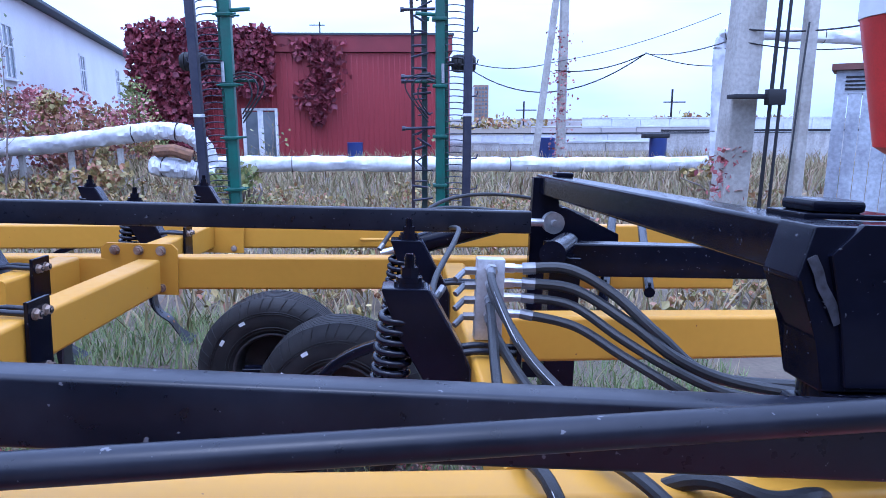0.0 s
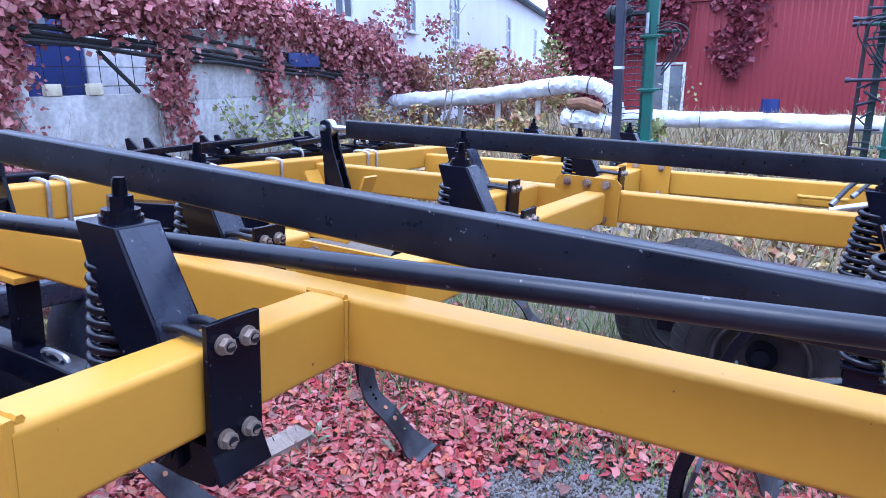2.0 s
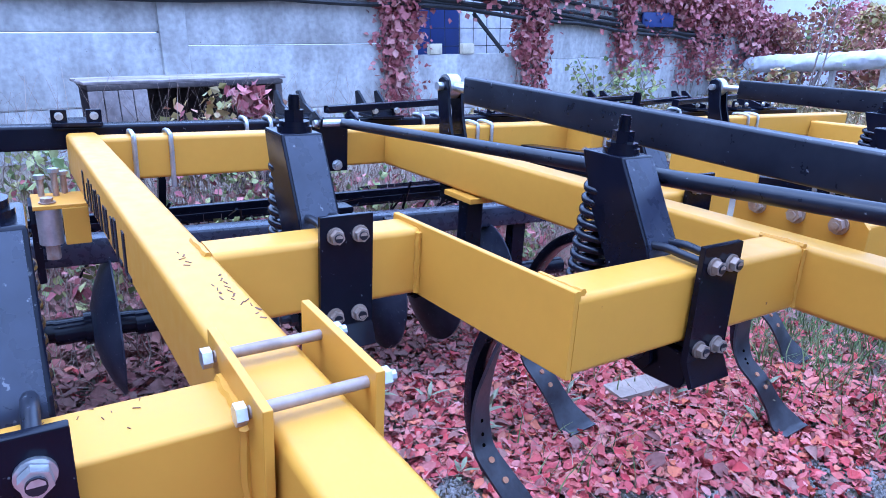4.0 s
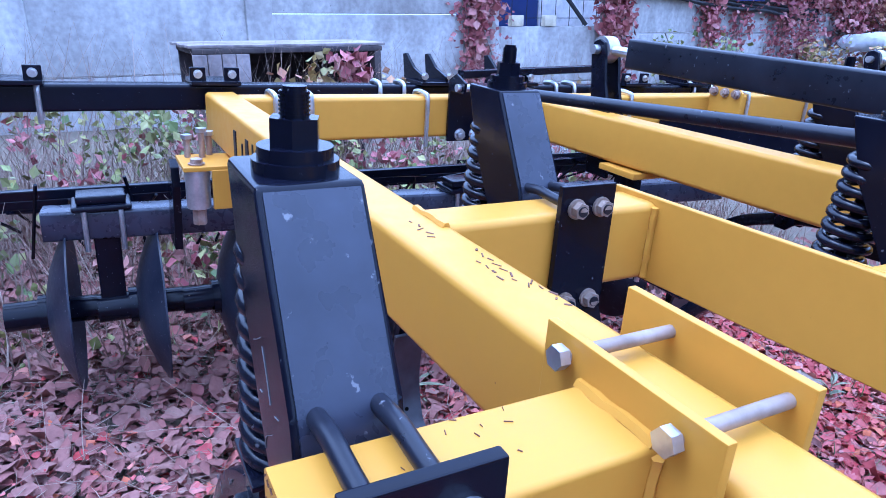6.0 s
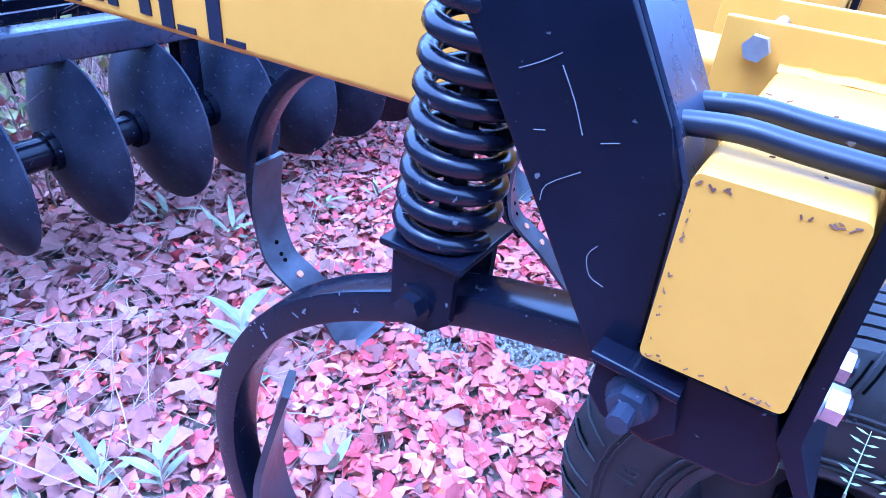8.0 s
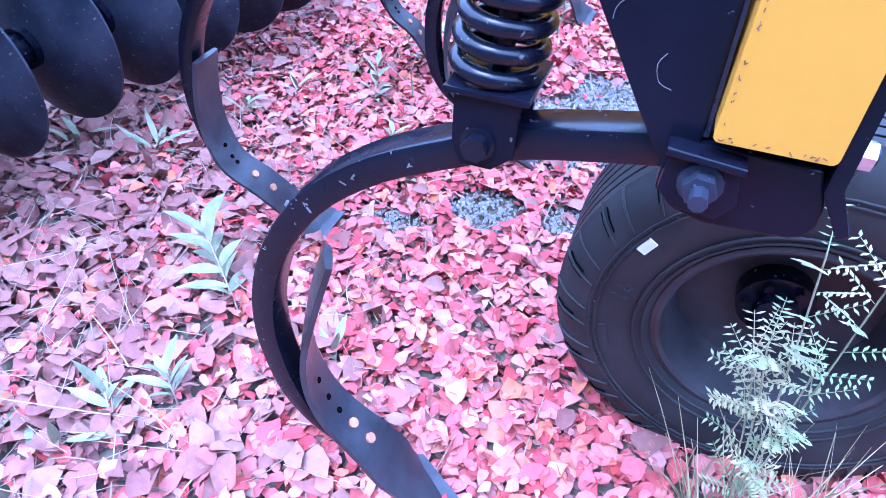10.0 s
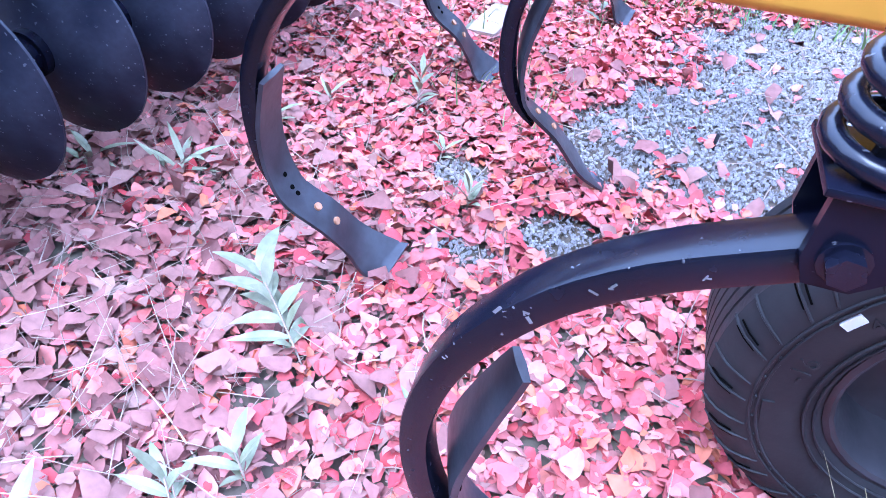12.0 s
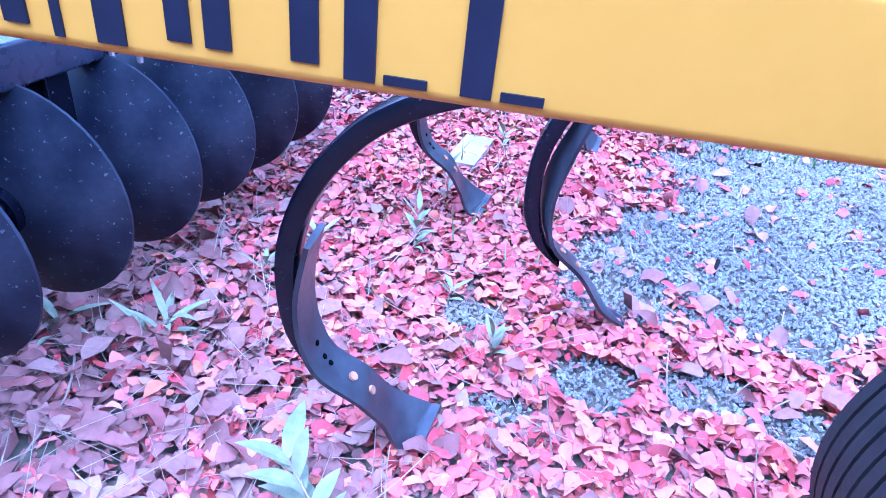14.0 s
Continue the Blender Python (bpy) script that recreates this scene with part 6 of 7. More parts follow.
for k in range(6):
    for j in range(4):
        bm = bmesh.new()
        p = Vector((ex, ey, 1.91 + 0.045 * j)) + dirv * (0.1 + 0.3 * k) - nv * 0.008
        sweep(bm, [p, p + dirv * 0.2], ring(0.016, 0.02, 0.003, 1))
        part("louvre", bm, CABLE, sh)
bm = bmesh.new()
sweep(bm, [Vector((ex, ey, 2.16)) - dirv * 0.05 + nv * 0.4, Vector((ex, ey, 2.16)) + dirv * 2.4 + nv * 0.4], [(-0.46, -0.035), (0.46, -0.035), (0.46, 0.035), (-0.46, 0.035)])
part("roof", bm, material("rusty_brown_roof", (0.16, 0.07, 0.06), None, 0.8), sh)
bm = bmesh.new()
rod(bm, (3.575, 4.45, -0.4), (3.575, 4.45, 1.3), 0.06)
whole("tank_stand", bm, CABLE, "dark post carrying the red hopper", "post", local=False)
t = thing("red_hopper", "red plastic hopper with a white rim on a post", "hopper", local=False)
bm = bmesh.new()
sweep(bm, [(3.575, 4.45, 1.3), (3.575, 4.45, 1.41), (3.575, 4.45, 2.19)], [circle(0.08, 24), circle(0.25, 24), circle(0.40, 24)])
part("cone", bm, REDP, t)
bm = bmesh.new()
sweep(bm, [(3.575, 4.45, 2.192), (3.575, 4.45, 2.42)], circle(0.41, 24))
part("rim", bm, SNOWY, t)

# ---- far side of the yard ----
for k, (x0, x1, y, z0, z1, m, txt) in enumerate(((2.2, 26, 33, -0.6, 0.36, CONC, "long low concrete fence across the yard"), (2.2, 30, 40, -0.6, 0.60, SNOWY, "pale corrugated fence beyond the yard"), (9, 24, 47, -0.6, 0.92, FAR, "pale sheeted roofs beyond the fence"),
                                                ((9.5), 20, 24, -0.3, 1.05, CONC, "grey block wall behind the poles"), (16, 40, 60, -0.6, 1.5, SNOWY, "long pale hall in the distance"), (-40, 60, 120, -0.5, 0.9, FAR, "low roofs and trees at the horizon"))):
    t = thing("far_wall", txt, "wall", local=False)
    n = max(2, int((x1 - x0) / 2.5))
    for i in range(n):
        a, b = x0 + (x1 - x0) * i / n, x0 + (x1 - x0) * (i + 1) / n
        bm = bmesh.new()
        box(bm, a + 0.015, b - 0.015, y, y + 0.15, z0, z1 + random.uniform(-0.03, 0.03), 0.01)
        part("panel", bm, m, t)
    bm = bmesh.new()
    box(bm, x0, x1, y - 0.05, y + 0.2, z1 + 0.04, z1 + 0.12)
    part("coping", bm, CABLE if k in (1, 3) else SNOWY, t)
t = thing("apartment_block", "distant brown brick apartment tower with grey edge", "building", local=False)
bm = bmesh.new()
box(bm, 26, 31.5, 262, 268, -1, 14.2)
part("wall", bm, material("brown_far_brick", (0.30, 0.20, 0.15), None, 0.9), t)
bm = bmesh.new()
box(bm, 24.6, 25.98, 262, 268, -1, 13.4)
part("stair_tower", bm, SNOWY, t)
for i in range(9):
    for j in range(4):
        bm = bmesh.new()
        box(bm, 26.4 + 1.25 * j, 27.2 + 1.25 * j, 261.8, 261.99, 0.6 + 1.5 * i, 1.5 + 1.5 * i)
        part("window", bm, PANE, t)
for x, y, h in ((44, 110, 6.2), (21, 120, 4.5)):
    bm = bmesh.new()
    rod(bm, (x, y, 0), (x, y, h), 0.16)
    rod(bm, (x - 1.4, y, h * 0.66), (x + 2.3, y, h * 0.66), 0.1)
    whole("far_crane", bm, CABLE, "distant mast with a crossarm above the roofs", "mast", local=False)
spots = []
for k in range(26):
    spots += clump(rng, (rng.uniform(4, 60), rng.uniform(90, 118), 0.6), (3.0, 2, 1.1), 60)
leaf_stuff("far_trees", spots, 0.7, BUSH, "distant autumn trees above the roofs", "trees", seed=77)
for x, y in ((5.0, 22.5), (8.4, 21.5)):
    bm = bmesh.new()
    rod(bm, (x, y, 0.25), (x, y, 0.95), 0.27, 18)
    whole("blue_barrel", bm, BLUEP, "blue plastic barrel by the low pipe", "barrel", "blue barrels", local=False)
bm = bmesh.new()
box(bm, 7.9, 8.7, 21.3, 21.7, 0.951, 1.1, 0.02)
whole("dark_tray", bm, CABLE, "dark tray resting on the blue barrel", "tray", local=False)
# coil of cable in the grass
bm = bmesh.new()
for k in range(3):
    sweep(bm, [(-0.62 + 0.22 * math.cos(a * 0.35), 8.6 + 0.1 * k, 0.28 + 0.22 * math.sin(a * 0.35)) for a in range(19)], circle(0.014, 6), (0, 1, 0))
whole("cable_coil", bm, CABLE, "black cable coil standing in the dry grass", "cable coil", local=False)


# an unseen dark board wall, added to block low sky from the yard's near side
BOARDS = material("dark_blocker_boards", (0.10, 0.09, 0.085), (0.06, 0.055, 0.05), 0.9, 0, 1.5, 0.4, 20, 0.4)
ws = thing("sky_blocker_wall", "unseen plain board wall added to block sky from the near side", "wall", kind="structure", local=False)
for k in range(20):
    bm = bmesh.new()
    box(bm, -14 + 1.4 * k, -12.61 + 1.4 * k, -4.3, -4.22 + random.uniform(-0.01, 0.01), -0.6, 4.4, 0.005)
    part("panel", bm, BOARDS, ws)

# ---- what lies and grows on the ground ----
def fallen(name, n, area, size, mat, keep, label, seed, lift=0.012):
    rng = np.random.default_rng(seed)
    verts, faces = [], []
    x0, x1, y0, y1 = area
    made = 0
    while made < n:
        x, y = rng.uniform(x0, x1), rng.uniform(y0, y1)
        if rng.random() > keep(x, y):
            made += 0.25
            continue
        made += 1
        s = size * (0.42 + 0.95 * rng.random() ** 1.3)
        a = rng.uniform(0, 2 * math.pi)
        tilt, roll = rng.normal() * 0.30, rng.normal() * 0.30
        m = Matrix.Translation((x, y, lift + rng.random() * size * 0.75)) @ Euler((tilt, roll, a)).to_matrix().to_4x4()
        w = rng.uniform(0.27, 0.40)
        cup, curl = rng.uniform(-0.08, 0.30), rng.normal() * 0.13
        arch = rng.uniform(-0.15, 0.45)
        hook = rng.normal() * 0.2
        i = len(verts)
        pts = [(-0.5, 0, 0), (-0.16, 0, 0), (0.17, 0, 0), (0.58, 0, curl)]
        for e in (1, -1):
            pts += [(-0.33, e * w * 0.70, cup * 0.6), (-0.02, e * w, cup + e * curl), (0.31, e * w * 0.66, cup * 0.6 + curl)]
        jit = rng.normal(size=(10, 3)) * (0.035, 0.035, 0.05)
        verts += [tuple(m @ Vector(((px + jx) * s, (py + jy + hook * px * px) * s, (pz + jz - arch * px * px) * s))) for (px, py, pz), (jx, jy, jz) in zip(pts, jit)]
        faces += [(i, i + 1, i + 4), (i + 1, i + 2, i + 5, i + 4), (i + 2, i + 3, i + 6, i + 5), (i, i + 7, i + 1), (i + 1, i + 7, i + 8, i + 2), (i + 2, i + 8, i + 9, i + 3)]
    me = bpy.data.meshes.new(name)
    me.from_pydata(verts, [], faces)
    me.materials.append(mat)
    me.shade_smooth()
    ob = new(name, me)
    LOCAL.append(ob)
    return tagged(ob, label, "leaves", kind="stuff")


def fading(x, y, x0, x1, y0, y1, soft=0.8):
    """1 well inside an area, thinning out unevenly towards its edges."""
    e = min(x - x0, x1 - x, y - y0, y1 - y) / soft + 0.5 * noise.noise((x * 1.9, y * 1.9, 8))
    return min(1.0, max(0.0, e))


def gravelly(x, y):
    """1 where bare gravel shows, 0 under leaves."""
    v = 0.0
    for cx, cy, rx, ry in ((-0.55, 1.5, 0.62, 0.50), (-0.15, 2.2, 0.8, 0.7), (-1.14, 0.76, 0.13, 0.11), (-0.85, 0.80, 0.13, 0.10), (-0.60, 0.72, 0.13, 0.10), (0.7, 1.6, 0.9, 1.2), (-1.05, 1.25, 0.22, 0.2), (-1.5, 0.95, 0.10, 0.07), (-1.38, 0.60, 0.09, 0.05)):
        d = ((x - cx) / rx) ** 2 + ((y - cy) / ry) ** 2
        v = max(v, 1.25 - d + 0.55 * noise.noise((x * 4.5, y * 4.5, 2)))
    return min(1.0, max(0.0, v * 1.6))


REDLEAF = material("fallen_red_leaves", (0.42, 0.06, 0.08), (0.30, 0.04, 0.06), 0.7, 0, 5, 0.2, 60, 0.3, [(0.36, 0.035, 0.045), (0.50, 0.16, 0.15), (0.30, 0.035, 0.042), (0.52, 0.22, 0.20), (0.46, 0.06, 0.06), (0.29, 0.06, 0.058), (0.55, 0.29, 0.26), (0.50, 0.15, 0.13), (0.38, 0.07, 0.065), (0.50, 0.24, 0.18), (0.54, 0.16, 0.07), (0.52, 0.21, 0.19)], spec=0.18)
BROWNLEAF = material("fallen_brown_leaves", (0.36, 0.18, 0.16), (0.25, 0.12, 0.11), 0.6, 0, 5, 0.2, 60, 0.3, [(0.210, 0.099, 0.086), (0.260, 0.133, 0.114), (0.185, 0.076, 0.069), (0.277, 0.155, 0.129), (0.210, 0.086, 0.077), (0.252, 0.120, 0.101), (0.302, 0.185, 0.150), (0.218, 0.107, 0.090), (0.260, 0.090, 0.082), (0.193, 0.086, 0.076)], spec=0.12)
DEBRIS = material("leaf_debris", (0.3, 0.12, 0.11), None, 0.8, 0, 5, 0.2, 60, 0.3, [(0.22, 0.07, 0.07), (0.34, 0.13, 0.12), (0.24, 0.14, 0.11), (0.15, 0.05, 0.05), (0.38, 0.20, 0.17)])
STONE = material("grey_gravel", (0.26, 0.27, 0.29), (0.18, 0.18, 0.20), 0.85, 0, 4, 0.3, 80, 0.4, [(0.19, 0.172, 0.16), (0.25, 0.225, 0.208), (0.21, 0.19, 0.177), (0.28, 0.252, 0.232)])
STRAW = material("dry_stems", (0.38, 0.30, 0.23), None, 0.8, 0, 6, 0.2, 60, 0.3, [(0.26, 0.175, 0.14), (0.35, 0.265, 0.205), (0.19, 0.115, 0.095), (0.30, 0.22, 0.17)])
GRASS = material("grass_blades", (0.12, 0.16, 0.05), None, 0.6, 0, 6, 0.1, 60, 0.2, [(0.07, 0.13, 0.035), (0.14, 0.21, 0.06), (0.26, 0.28, 0.11), (0.10, 0.16, 0.05)])
DRYGRASS = material("dry_grass_blades", (0.30, 0.24, 0.13), None, 0.7, 0, 6, 0.1, 60, 0.2, [(0.34, 0.27, 0.15), (0.20, 0.19, 0.08), (0.42, 0.33, 0.20), (0.24, 0.14, 0.09), (0.12, 0.15, 0.06)])
WEED = material("pale_weed_leaves", (0.19, 0.20, 0.115), (0.28, 0.275, 0.18), 0.55, 0, 12, 0.2, 60, 0.3)
TWIG = material("wet_wood", (0.34, 0.27, 0.22), (0.22, 0.17, 0.14), 0.85, 0, 10, 0.4, 50)


def red_keep(x, y):
    g = gravelly(x, y)
    brown = 1 / (1 + math.exp((x + 1.53 + 0.61 * min(y, 1.5)) * 4 + 1.2 * noise.noise((x * 1.2, y * 1.2, 4))))
    far = 1.0 if y < 2.4 else max(0.08, 1 - (y - 2.4) * 0.8)
    return max(0.012, (1 - g) * (1 - 0.85 * brown)) * far * fading(x, y, -3.2, 2.3, -1.9, 4.6)


def brown_keep(x, y):
    brown = 1 / (1 + math.exp((x + 1.53 + 0.61 * min(y, 1.5)) * 4 + 1.2 * noise.noise((x * 1.2, y * 1.2, 4))))
    far = 1.0 if y < 2.0 else max(0.1, 1 - (y - 2.0) * 0.6)
    return max(0.05, (1 - gravelly(x, y)) * brown) * far * fading(x, y, -5.7, -0.2, -3.3, 4.4)


fallen("leaf_debris", 34000, (-3.9, 1.7, -1.8, 4.0), 0.03, DEBRIS, lambda x, y: (1 - gravelly(x, y)) * fading(x, y, -3.9, 1.7, -1.8, 4.0), "crumbled leaf pieces covering the soil", 10, 0.004)
fallen("red_leaf_litter", 62000, (-3.2, 2.3, -1.9, 4.6), 0.047, REDLEAF, red_keep, "litter of crimson and pink creeper leaves on the yard", 11)
fallen("brown_leaf_litter", 30000, (-5.7, -0.2, -3.3, 4.4), 0.068, BROWNLEAF, brown_keep, "litter of faded brown and pinkish leaves under the harrow", 12)


def gravel():
    rng = np.random.default_rng(13)
    verts, faces = [], []
    base = [(1, 0, 0), (0, 1, 0), (-1, 0, 0), (0, -1, 0), (0, 0, 0.8), (0, 0, -0.8)]
    tri = [(0, 1, 4), (1, 2, 4), (2, 3, 4), (3, 0, 4), (1, 0, 5), (2, 1, 5), (3, 2, 5), (0, 3, 5)]
    for _ in range(90000):
        x, y = rng.uniform(-1.8, 1.6), rng.uniform(0.4, 3.0)
        if rng.random() > gravelly(x, y) * 0.9:
            continue
        s = 0.0064 * rng.uniform(0.6, 1.6)
        m = Euler(rng.uniform(0, 6.28, 3)).to_matrix()
        i = len(verts)
        for b in base:
            v = m @ Vector([c * s * rng.uniform(0.7, 1.3) for c in b])
            verts.append((x + v.x, y + v.y, 0.012 + rng.random() * 0.006 + v.z))
        faces += [(i + a, i + b, i + c) for a, b, c in tri]
        if len(verts) > 6 * 42000:
            break
    me = bpy.data.meshes.new("gravel")
    me.from_pydata(verts, [], faces)
    me.materials.append(STONE)
    ob = new("gravel", me)
    LOCAL.append(ob)
    tagged(ob, "patch of loose blue-grey gravel between the leaves", "gravel", kind="stuff")


gravel()


def stalks(name, n, area, length, mat, label, seed, up=0.0, keep=None, width=0.0022, local=True, category="grass"):
    """Thin three-sided stems, lying or standing."""
    rng = np.random.default_rng(seed)
    verts, faces = [], []
    x0, x1, y0, y1 = area
    for _ in range(n):
        x, y = rng.uniform(x0, x1), rng.uniform(y0, y1)
        if keep and rng.random() > keep(x, y):
            continue
        L = length * rng.uniform(0.4, 1.4)
        a = rng.uniform(0, 2 * math.pi)
        z0 = 0.0 if local else ground_z(x, y)
        e = min(1.5, abs(rng.normal() * 0.25)) if up < 0.5 else math.radians(rng.uniform(50, 88))
        d = Vector((math.cos(a) * math.cos(e), math.sin(a) * math.cos(e), math.sin(e)))
        s = Vector((-math.sin(a), math.cos(a), 0)) * width * rng.uniform(0.6, 1.5)
        p = Vector((x, y, z0 + (0.015 if up < 0.5 else 0) + (rng.random() * 0.03 if up < 0.5 else 0)))
        bend = Vector((rng.normal() * 0.22, rng.normal() * 0.22, -0.10 * rng.random() if up >= 0.5 else 0.0)) * L
        i = len(verts)
        k = 4
        for j in range(k + 1):
            f = j / k
            c = p + d * L * f + bend * f * f
            c.z = max(c.z, z0 + 0.006)
            taper = 1 - 0.8 * f if up >= 0.5 else 1 - 0.4 * f
            verts += [tuple(c + s * taper), tuple(c - s * taper), tuple(c + Vector((0, 0, width * taper)))]
        for j in range(k):
            q = i + 3 * j
            faces += [(q, q + 1, q + 4, q + 3), (q + 1, q + 2, q + 5, q + 4), (q + 2, q, q + 3, q + 5)]
    me = bpy.data.meshes.new(name)
    me.from_pydata(verts, [], faces)
    me.materials.append(mat)
    ob = new(name, me)
    if local:
        LOCAL.append(ob)
    return tagged(ob, label, category, kind="stuff")


stalks("dry_stems", 5200, (-5.0, -1.3, -2.4, 3.4), 0.24, STRAW, "dry straw-coloured stems scattered over the leaves", 21, keep=lambda x, y: 0.35 + 0.65 * brown_keep(x, y), width=0.0015)
stalks("dry_stems", 300, (-1.6, 0.6, -0.9, 2.6), 0.16, STRAW, "few dry stems and stalks among red leaves", 22)
stalks("tangled_stems", 4200, (-5.0, -2.85, -2.6, 4.0), 0.55, STRAW, "tangle of dry weed stems through the harrow", 23, up=1, width=0.003)
stalks("tangled_stems", 2600, (-5.0, -4.1, -2.6, 3.4), 0.95, STRAW, "tall dry weed stems before the wall", 30, up=1, width=0.003)
stalks("grass_tuft", 22000, (-2.3, 2.8, 2.5, 6.4), 0.15, GRASS, "green grass growing under the centre section", 24, up=1, keep=lambda x, y: (0.6 + 0.6 * noise.noise((x * 1.4, y * 1.4, 1))) * min(1, 0.15 + max(0, y - 2.5)), width=0.005)
stalks("dry_grass_tuft", 1800, (-2.3, 2.8, 2.9, 6.4), 0.18, DRYGRASS, "dry grass and stems under the centre section", 29, up=1, width=0.004)
stalks("grass_tuft", 1000, (-4.6, -2.6, -1.9, 3.0), 0.18, GRASS, "green grass tufts among the harrow bars", 25, up=1, keep=lambda x, y: max(0, 0.15 + 1.2 * noise.noise((x * 1.7, y * 1.7, 6))), width=0.004)
stalks("grass_tuft", 200, (-1.95, -1.2, 1.2, 3.2), 0.14, GRASS, "sparse green grass tufts between the leaves", 26, up=1, width=0.003)
stalks("dry_grass", 22000, (-10, 8, 5.8, 14.3), 0.42, DRYGRASS, "band of dry tussocky grass between machine and pipes", 27, up=1, keep=lambda x, y: 0.55 + 0.6 * noise.noise((x * 0.7, y * 0.7, 1)), width=0.012, local=False)
stalks("dry_grass", 9000, (-9.5, 14, 14.3, 24), 0.5, DRYGRASS, "dry weeds before the workshop", 28, up=1, width=0.02, local=False)
rngb = np.random.default_rng(31)
lowspots = []
for _ in range(150):
    x, y = rngb.uniform(-8.5, 7.5), rngb.uniform(5.4, 14.2)
    lowspots += clump(rngb, (x, y, ground_z(x, y) + 0.17), (0.45, 0.4, 0.22), 75)
leaf_stuff("low_weeds", lowspots, 0.085, BUSH, "low yellowing weeds in the dry grass", "weeds", seed=32)


def blade(p, way, length, half, droop, mat, parent):
    """One lance-shaped leaf that bends over under its weight, folded a little along its rib."""
    side = way.cross(Vector((0, 0, 1)))
    side = side.normalized() if side.length > 0.05 else Vector((1, 0, 0))
    bm = bmesh.new()
    rows = []
    for j in range(8):
        g = j / 7
        c = p + way * length * g + Vector((0, 0, -droop * length * g * g))
        c.z = max(c.z, 0.02)
        w = half * math.sin(math.pi * (0.06 + 0.94 * g) ** 0.85) + 0.0006
        up = side.cross(way).normalized() * w * 0.35
        rows.append([bm.verts.new(c + side * w + up), bm.verts.new(c), bm.verts.new(c - side * w + up)])
    for a_, b_ in zip(rows, rows[1:]):
        bm.faces.new((a_[0], b_[0], b_[1], a_[1]))
        bm.faces.new((a_[1], b_[1], b_[2], a_[2]))
    part("leaf", bm, mat, parent)


def sprig(base, tip, n, long, seed, label, bare=0.35, spread=0.8, half=0.013):
    """A weed on one thin stem, its lance-shaped leaves set in a spiral towards the tip."""
    rng = np.random.default_rng(seed)
    t = thing("weed_plant", label, "weed")
    base, tip = Vector((*base, 0.0)), Vector(tip)
    line = smooth_line([base, base.lerp(tip, 0.5) + Vector((0, 0, 0.015)), tip], 4)
    bm = bmesh.new()
    sweep(bm, line, circle(0.0024, 5))
    part("stem", bm, STRAW, t)
    d = (tip - base).normalized()
    e1 = d.cross(Vector((0.2, 0.9, 0.1))).normalized()
    e2 = d.cross(e1)
    for k in range(n):
        f = bare + (1 - bare) * k / max(1, n - 1)
        a = 2.4 * k + rng.uniform(-0.4, 0.4)
        way = (d * (0.55 + 0.5 * f) + (e1 * math.cos(a) + e2 * math.sin(a)) * spread * (1.2 - 0.5 * f)).normalized()
        way.z = max(way.z, 0.04)
        L = long * rng.uniform(0.75, 1.15)
        blade(base.lerp(tip, f), way, L, half * rng.uniform(0.8, 1.2), rng.uniform(0.05, 0.4), WEED, t)
    return t


pale = "small weed with long pale green leaves among fallen leaves"
sprig((-1.585, 0.085), (-1.76, 0.215, 0.16), 16, 0.135, 240, "leaning weed with broad pale green leaves among fallen leaves", 0.22, 1.3, 0.0165)
sprig((-1.565, -0.195), (-1.60, -0.17, 0.09), 8, 0.115, 241, pale, 0.3, 0.95, 0.010)
sprig((-1.66, -0.29), (-1.70, -0.25, 0.07), 7, 0.105, 242, pale, 0.2, 0.95, 0.011)
sprig((-1.74, -0.42), (-1.70, -0.37, 0.05), 5, 0.12, 243, pale, 0.1, 1.3, 0.009)
sprig((-1.86, -0.47), (-1.88, -0.42, 0.07), 6, 0.12, 244, pale, 0.2, 1.0)
sprig((-1.30, 0.05), (-1.305, 0.07, 0.05), 3, 0.11, 245, pale, 0.2, 0.5)
sprig((-1.42, 0.77), (-1.425, 0.79, 0.09), 7, 0.12, 246, pale, 0.2, 0.7, 0.011)
sprig((-1.74, 1.21), (-1.735, 1.25, 0.17), 11, 0.10, 247, pale, 0.15, 1.0, 0.010)
sprig((-1.58, 1.0), (-1.575, 1.02, 0.05), 6, 0.08, 248, pale, 0.15, 1.1, 0.008)
sprig((-2.28, 0.61), (-2.26, 0.63, 0.06), 10, 0.15, 249, pale, 0.1, 1.3, 0.010)
sprig((-2.53, 0.53), (-2.52, 0.55, 0.06), 9, 0.14, 250, pale, 0.1, 1.3, 0.010)
sprig((-1.25, 2.3), (-1.26, 2.33, 0.2), 8, 0.10, 251, pale, 0.2, 1.0)
sprig((-1.55, 2.15), (-1.56, 2.17, 0.12), 7, 0.09, 252, pale, 0.2, 1.0)
sprig((-1.70, 1.62), (-1.71, 1.64, 0.15), 8, 0.09, 253, pale, 0.2, 1.0, 0.009)
for k, (x, y) in enumerate(((-1.98, -0.65), (-2.7, -0.9), (-2.05, 1.15), (-2.15, 0.95))):
    sprig((x, y), (x + 0.01, y + 0.02, 0.06), 8, 0.11, 260 + k, pale, 0.1, 1.2, 0.008)
# a long dry runner lying over the leaves
bm = bmesh.new()
sweep(bm, smooth_line([(-2.275, 0.03, 0.035), (-2.315, 0.17, 0.04), (-2.335, 0.32, 0.045), (-2.41, 0.46, 0.05), (-2.50, 0.50, 0.04), (-2.58, 0.47, 0.02)], 5), circle(0.003, 6))
whole("dry_runner", bm, STRAW, "long pale dry runner lying curved over the leaves", "stem")


FEATHER = material("feathery_leaflets", (0.16, 0.20, 0.09), (0.34, 0.27, 0.14), 0.6, 0, 9, 0.2, 60, 0.3)


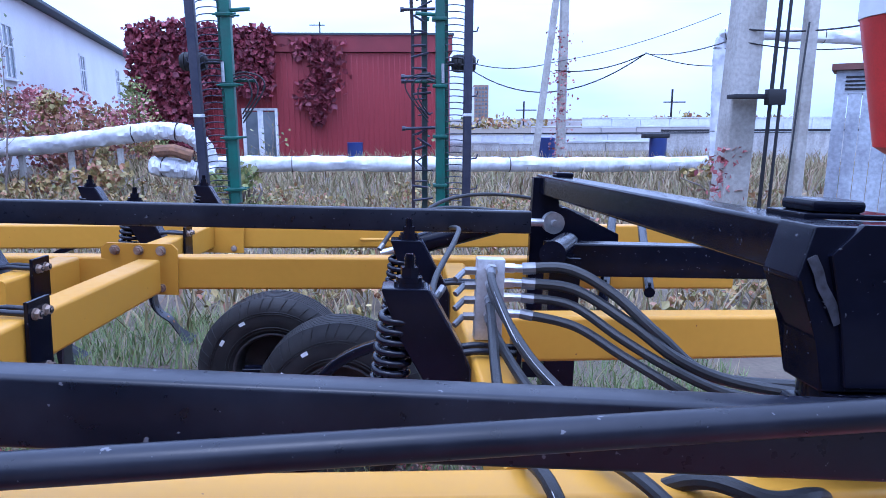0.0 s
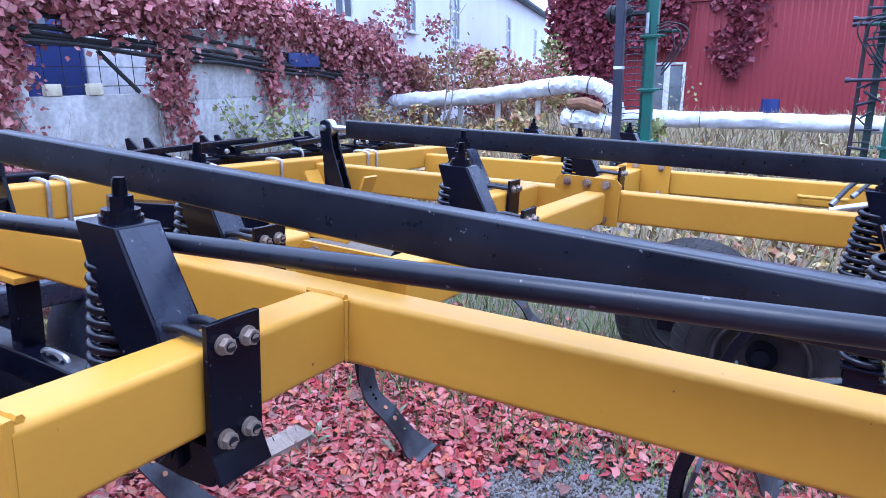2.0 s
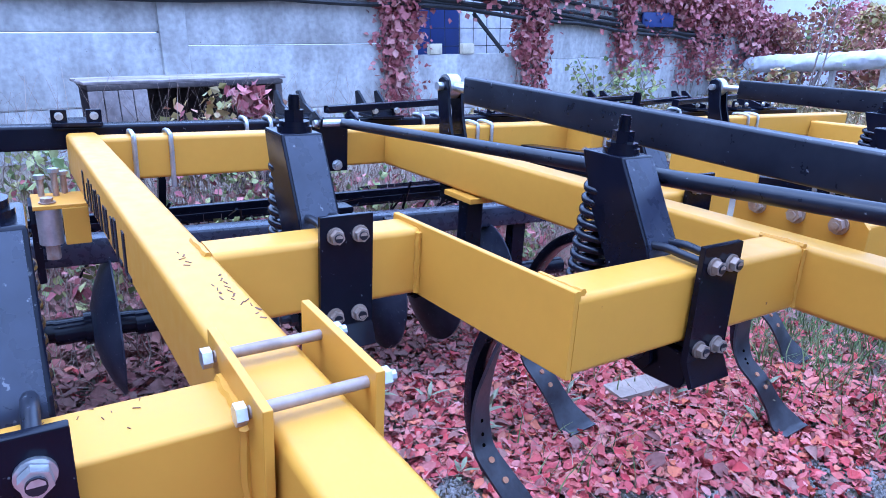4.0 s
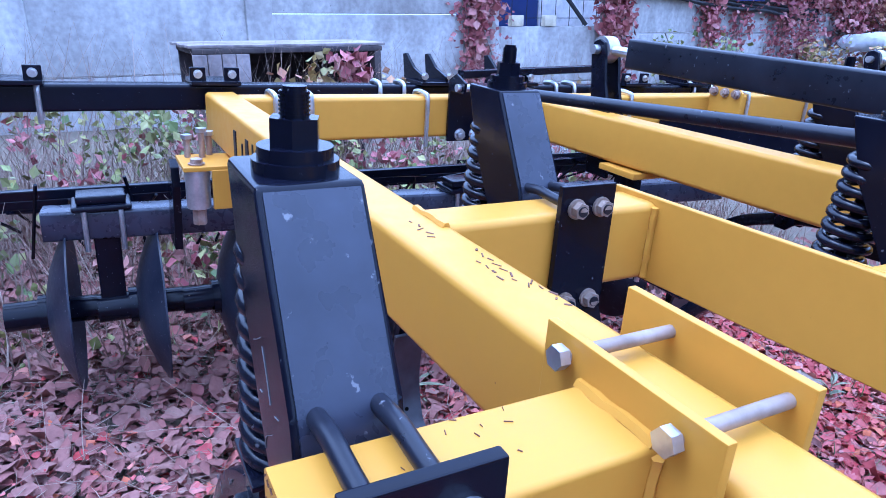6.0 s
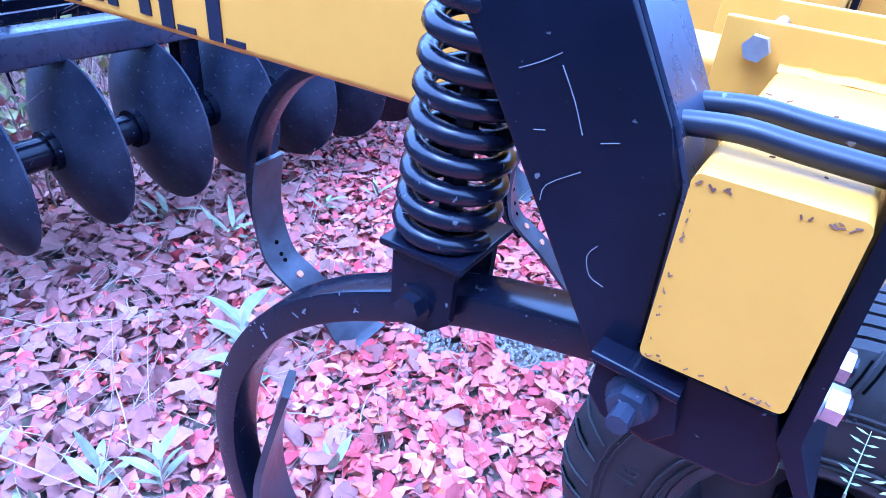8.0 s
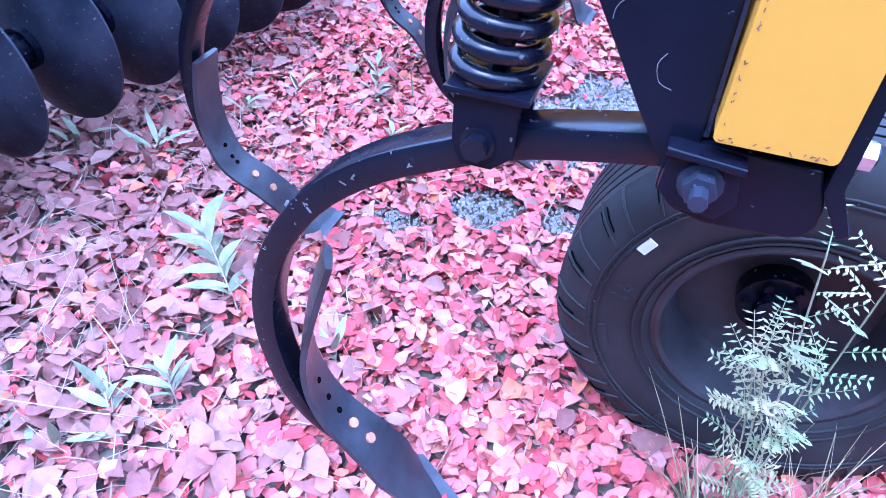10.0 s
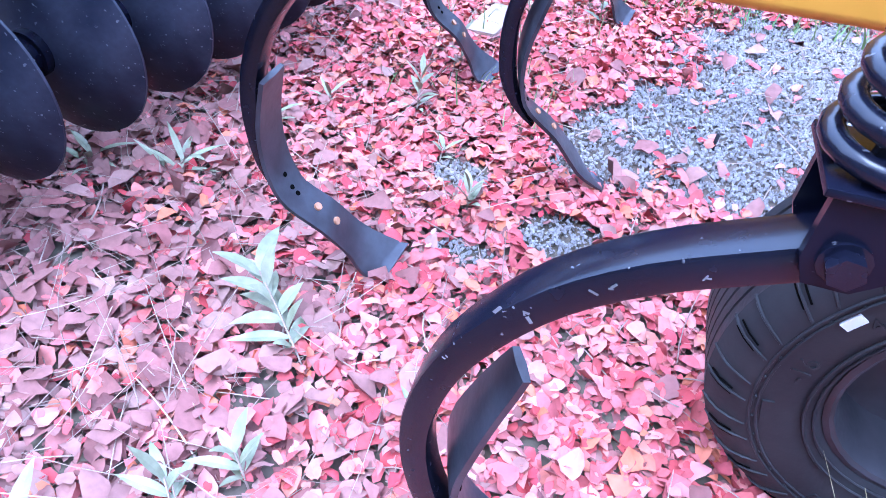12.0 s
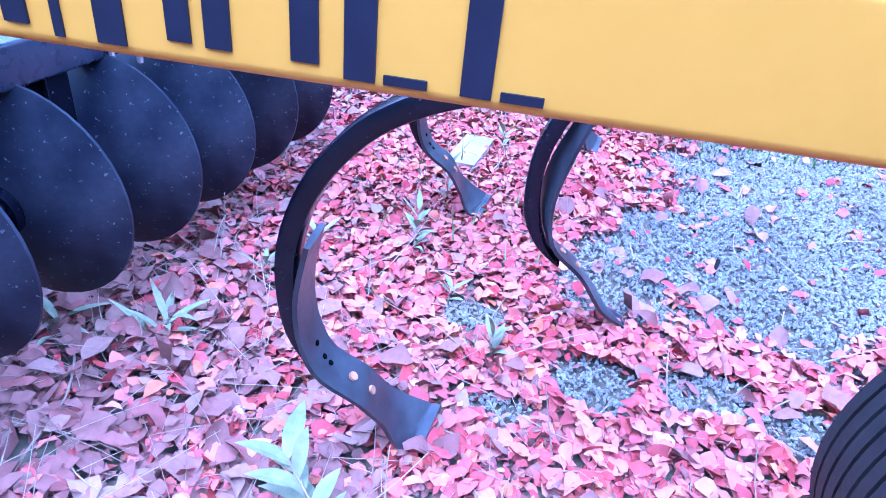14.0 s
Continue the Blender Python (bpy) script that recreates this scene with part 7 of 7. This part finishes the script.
def feather_weed(x, y, h, label, seed):
    """Stems with paired small leaflets."""
    rng = np.random.default_rng(seed)
    t = thing("feathery_weed", label, "weed")
    for k in range(5):
        a = rng.uniform(0, 6.28)
        top = Vector((x - 0.05 + math.cos(a) * 0.07 * rng.uniform(0.3, 1.1), y + math.sin(a) * 0.035 * rng.uniform(0.4, 1.0), h * rng.uniform(0.6, 1.03)))
        base = Vector((x + rng.normal() * 0.02, y + rng.normal() * 0.02, 0))
        line = smooth_line([base, base.lerp(top, 0.55) + Vector((0, 0, 0.05)), top], 6)
        bm = bmesh.new()
        sweep(bm, line, circle(0.0016, 5))
        st = part("stem", bm, WEED, t)
        bm = bmesh.new()
        for j in range(3, len(line)):
            p = line[j]
            d = (line[j] - line[j - 1]).normalized()
            for br in range(1 + j % 2):
                b0 = (d.cross(Vector(rng.normal(size=3)))).normalized()
                e = p + (b0 * 0.7 + d * 0.5) * 0.014 * 6.5
                o = d.cross(b0).normalized() * 0.0009
                bm.faces.new([bm.verts.new(v) for v in (p - o, p + o, e + o * 0.5, e - o * 0.5)])
                for i in range(6):
                    q = p + (b0 * 0.7 + d * 0.5) * 0.014 * (i + 1)
                    for s in (-1, 1):
                        o = (d.cross(b0) * s + b0 * 0.4).normalized()
                        w = b0 * 0.0027
                        L = 0.018 * rng.uniform(0.6, 1.2)
                        vs = [bm.verts.new(q), bm.verts.new(q + o * L * 0.5 + w), bm.verts.new(q + o * L), bm.verts.new(q + o * L * 0.5 - w)]
                        bm.faces.new(vs)
        tagged(part("leaflet_spray", bm, FEATHER, st), kind="stuff")
    return t


feather_weed(-0.40, -0.05, 0.72, "feathery pale green weed growing beside the gauge wheel", 301)


def chunk(x, y, dx, dy, dz, rz, label):
    bm = bmesh.new()
    box(bm, -dx / 2, dx / 2, -dy / 2, dy / 2, 0, dz, 0.006)
    for v in bm.verts:
        v.co += Vector((random.uniform(-1, 1), random.uniform(-1, 1), random.uniform(-1, 1))) * 0.004
    ob = whole("wood_block", bm, TWIG, label, "wood block", "wood offcuts")
    ob.matrix_basis = pose(x, y, 0.005, 3, -2, rz)


chunk(-1.68, 2.06, 0.13, 0.30, 0.06, -10, "weathered wood offcut lying on the leaves")
chunk(-0.2, -0.55, 0.12, 0.05, 0.03, 70, "small weathered wood offcut")
bm = bmesh.new()
rod(bm, (-0.733, 1.44, 0.0), (-0.728, 1.455, 0.07), 0.007, 8)
whole("steel_pin", bm, CABLE, "short dark steel pin standing in the gravel", "pin")

stalks("dry_grass_tuft", 140, (-0.48, -0.24, -0.14, 0.03), 0.24, DRYGRASS, "dry yellowish grass tuft beside the gauge wheel", 33, up=1, width=0.003)

# creeper and weeds tangled through the harrow
rngh = np.random.default_rng(55)
spots, spots2 = [], []
for k in range(90):
    x, y = rngh.uniform(-5.0, -2.95), rngh.uniform(-2.2, 3.2)
    (spots if k % 2 else spots2).extend(clump(rngh, (x, y, rngh.uniform(0.1, 0.5) + (0.25 if x < -4.1 else 0)), (0.28, 0.3, 0.2), 60))
leaf_stuff("harrow_creeper", spots, 0.055, VINE, "reddish creeper tangled through the harrow", "creeper", seed=56, local=True)
leaf_stuff("harrow_weeds", spots2, 0.055, GREENB, "green and yellow weeds growing through the harrow", "weeds", seed=57, local=True)

# set the machine on the falling yard
for ob in LOCAL:
    ob.matrix_basis = YARD @ ob.matrix_basis
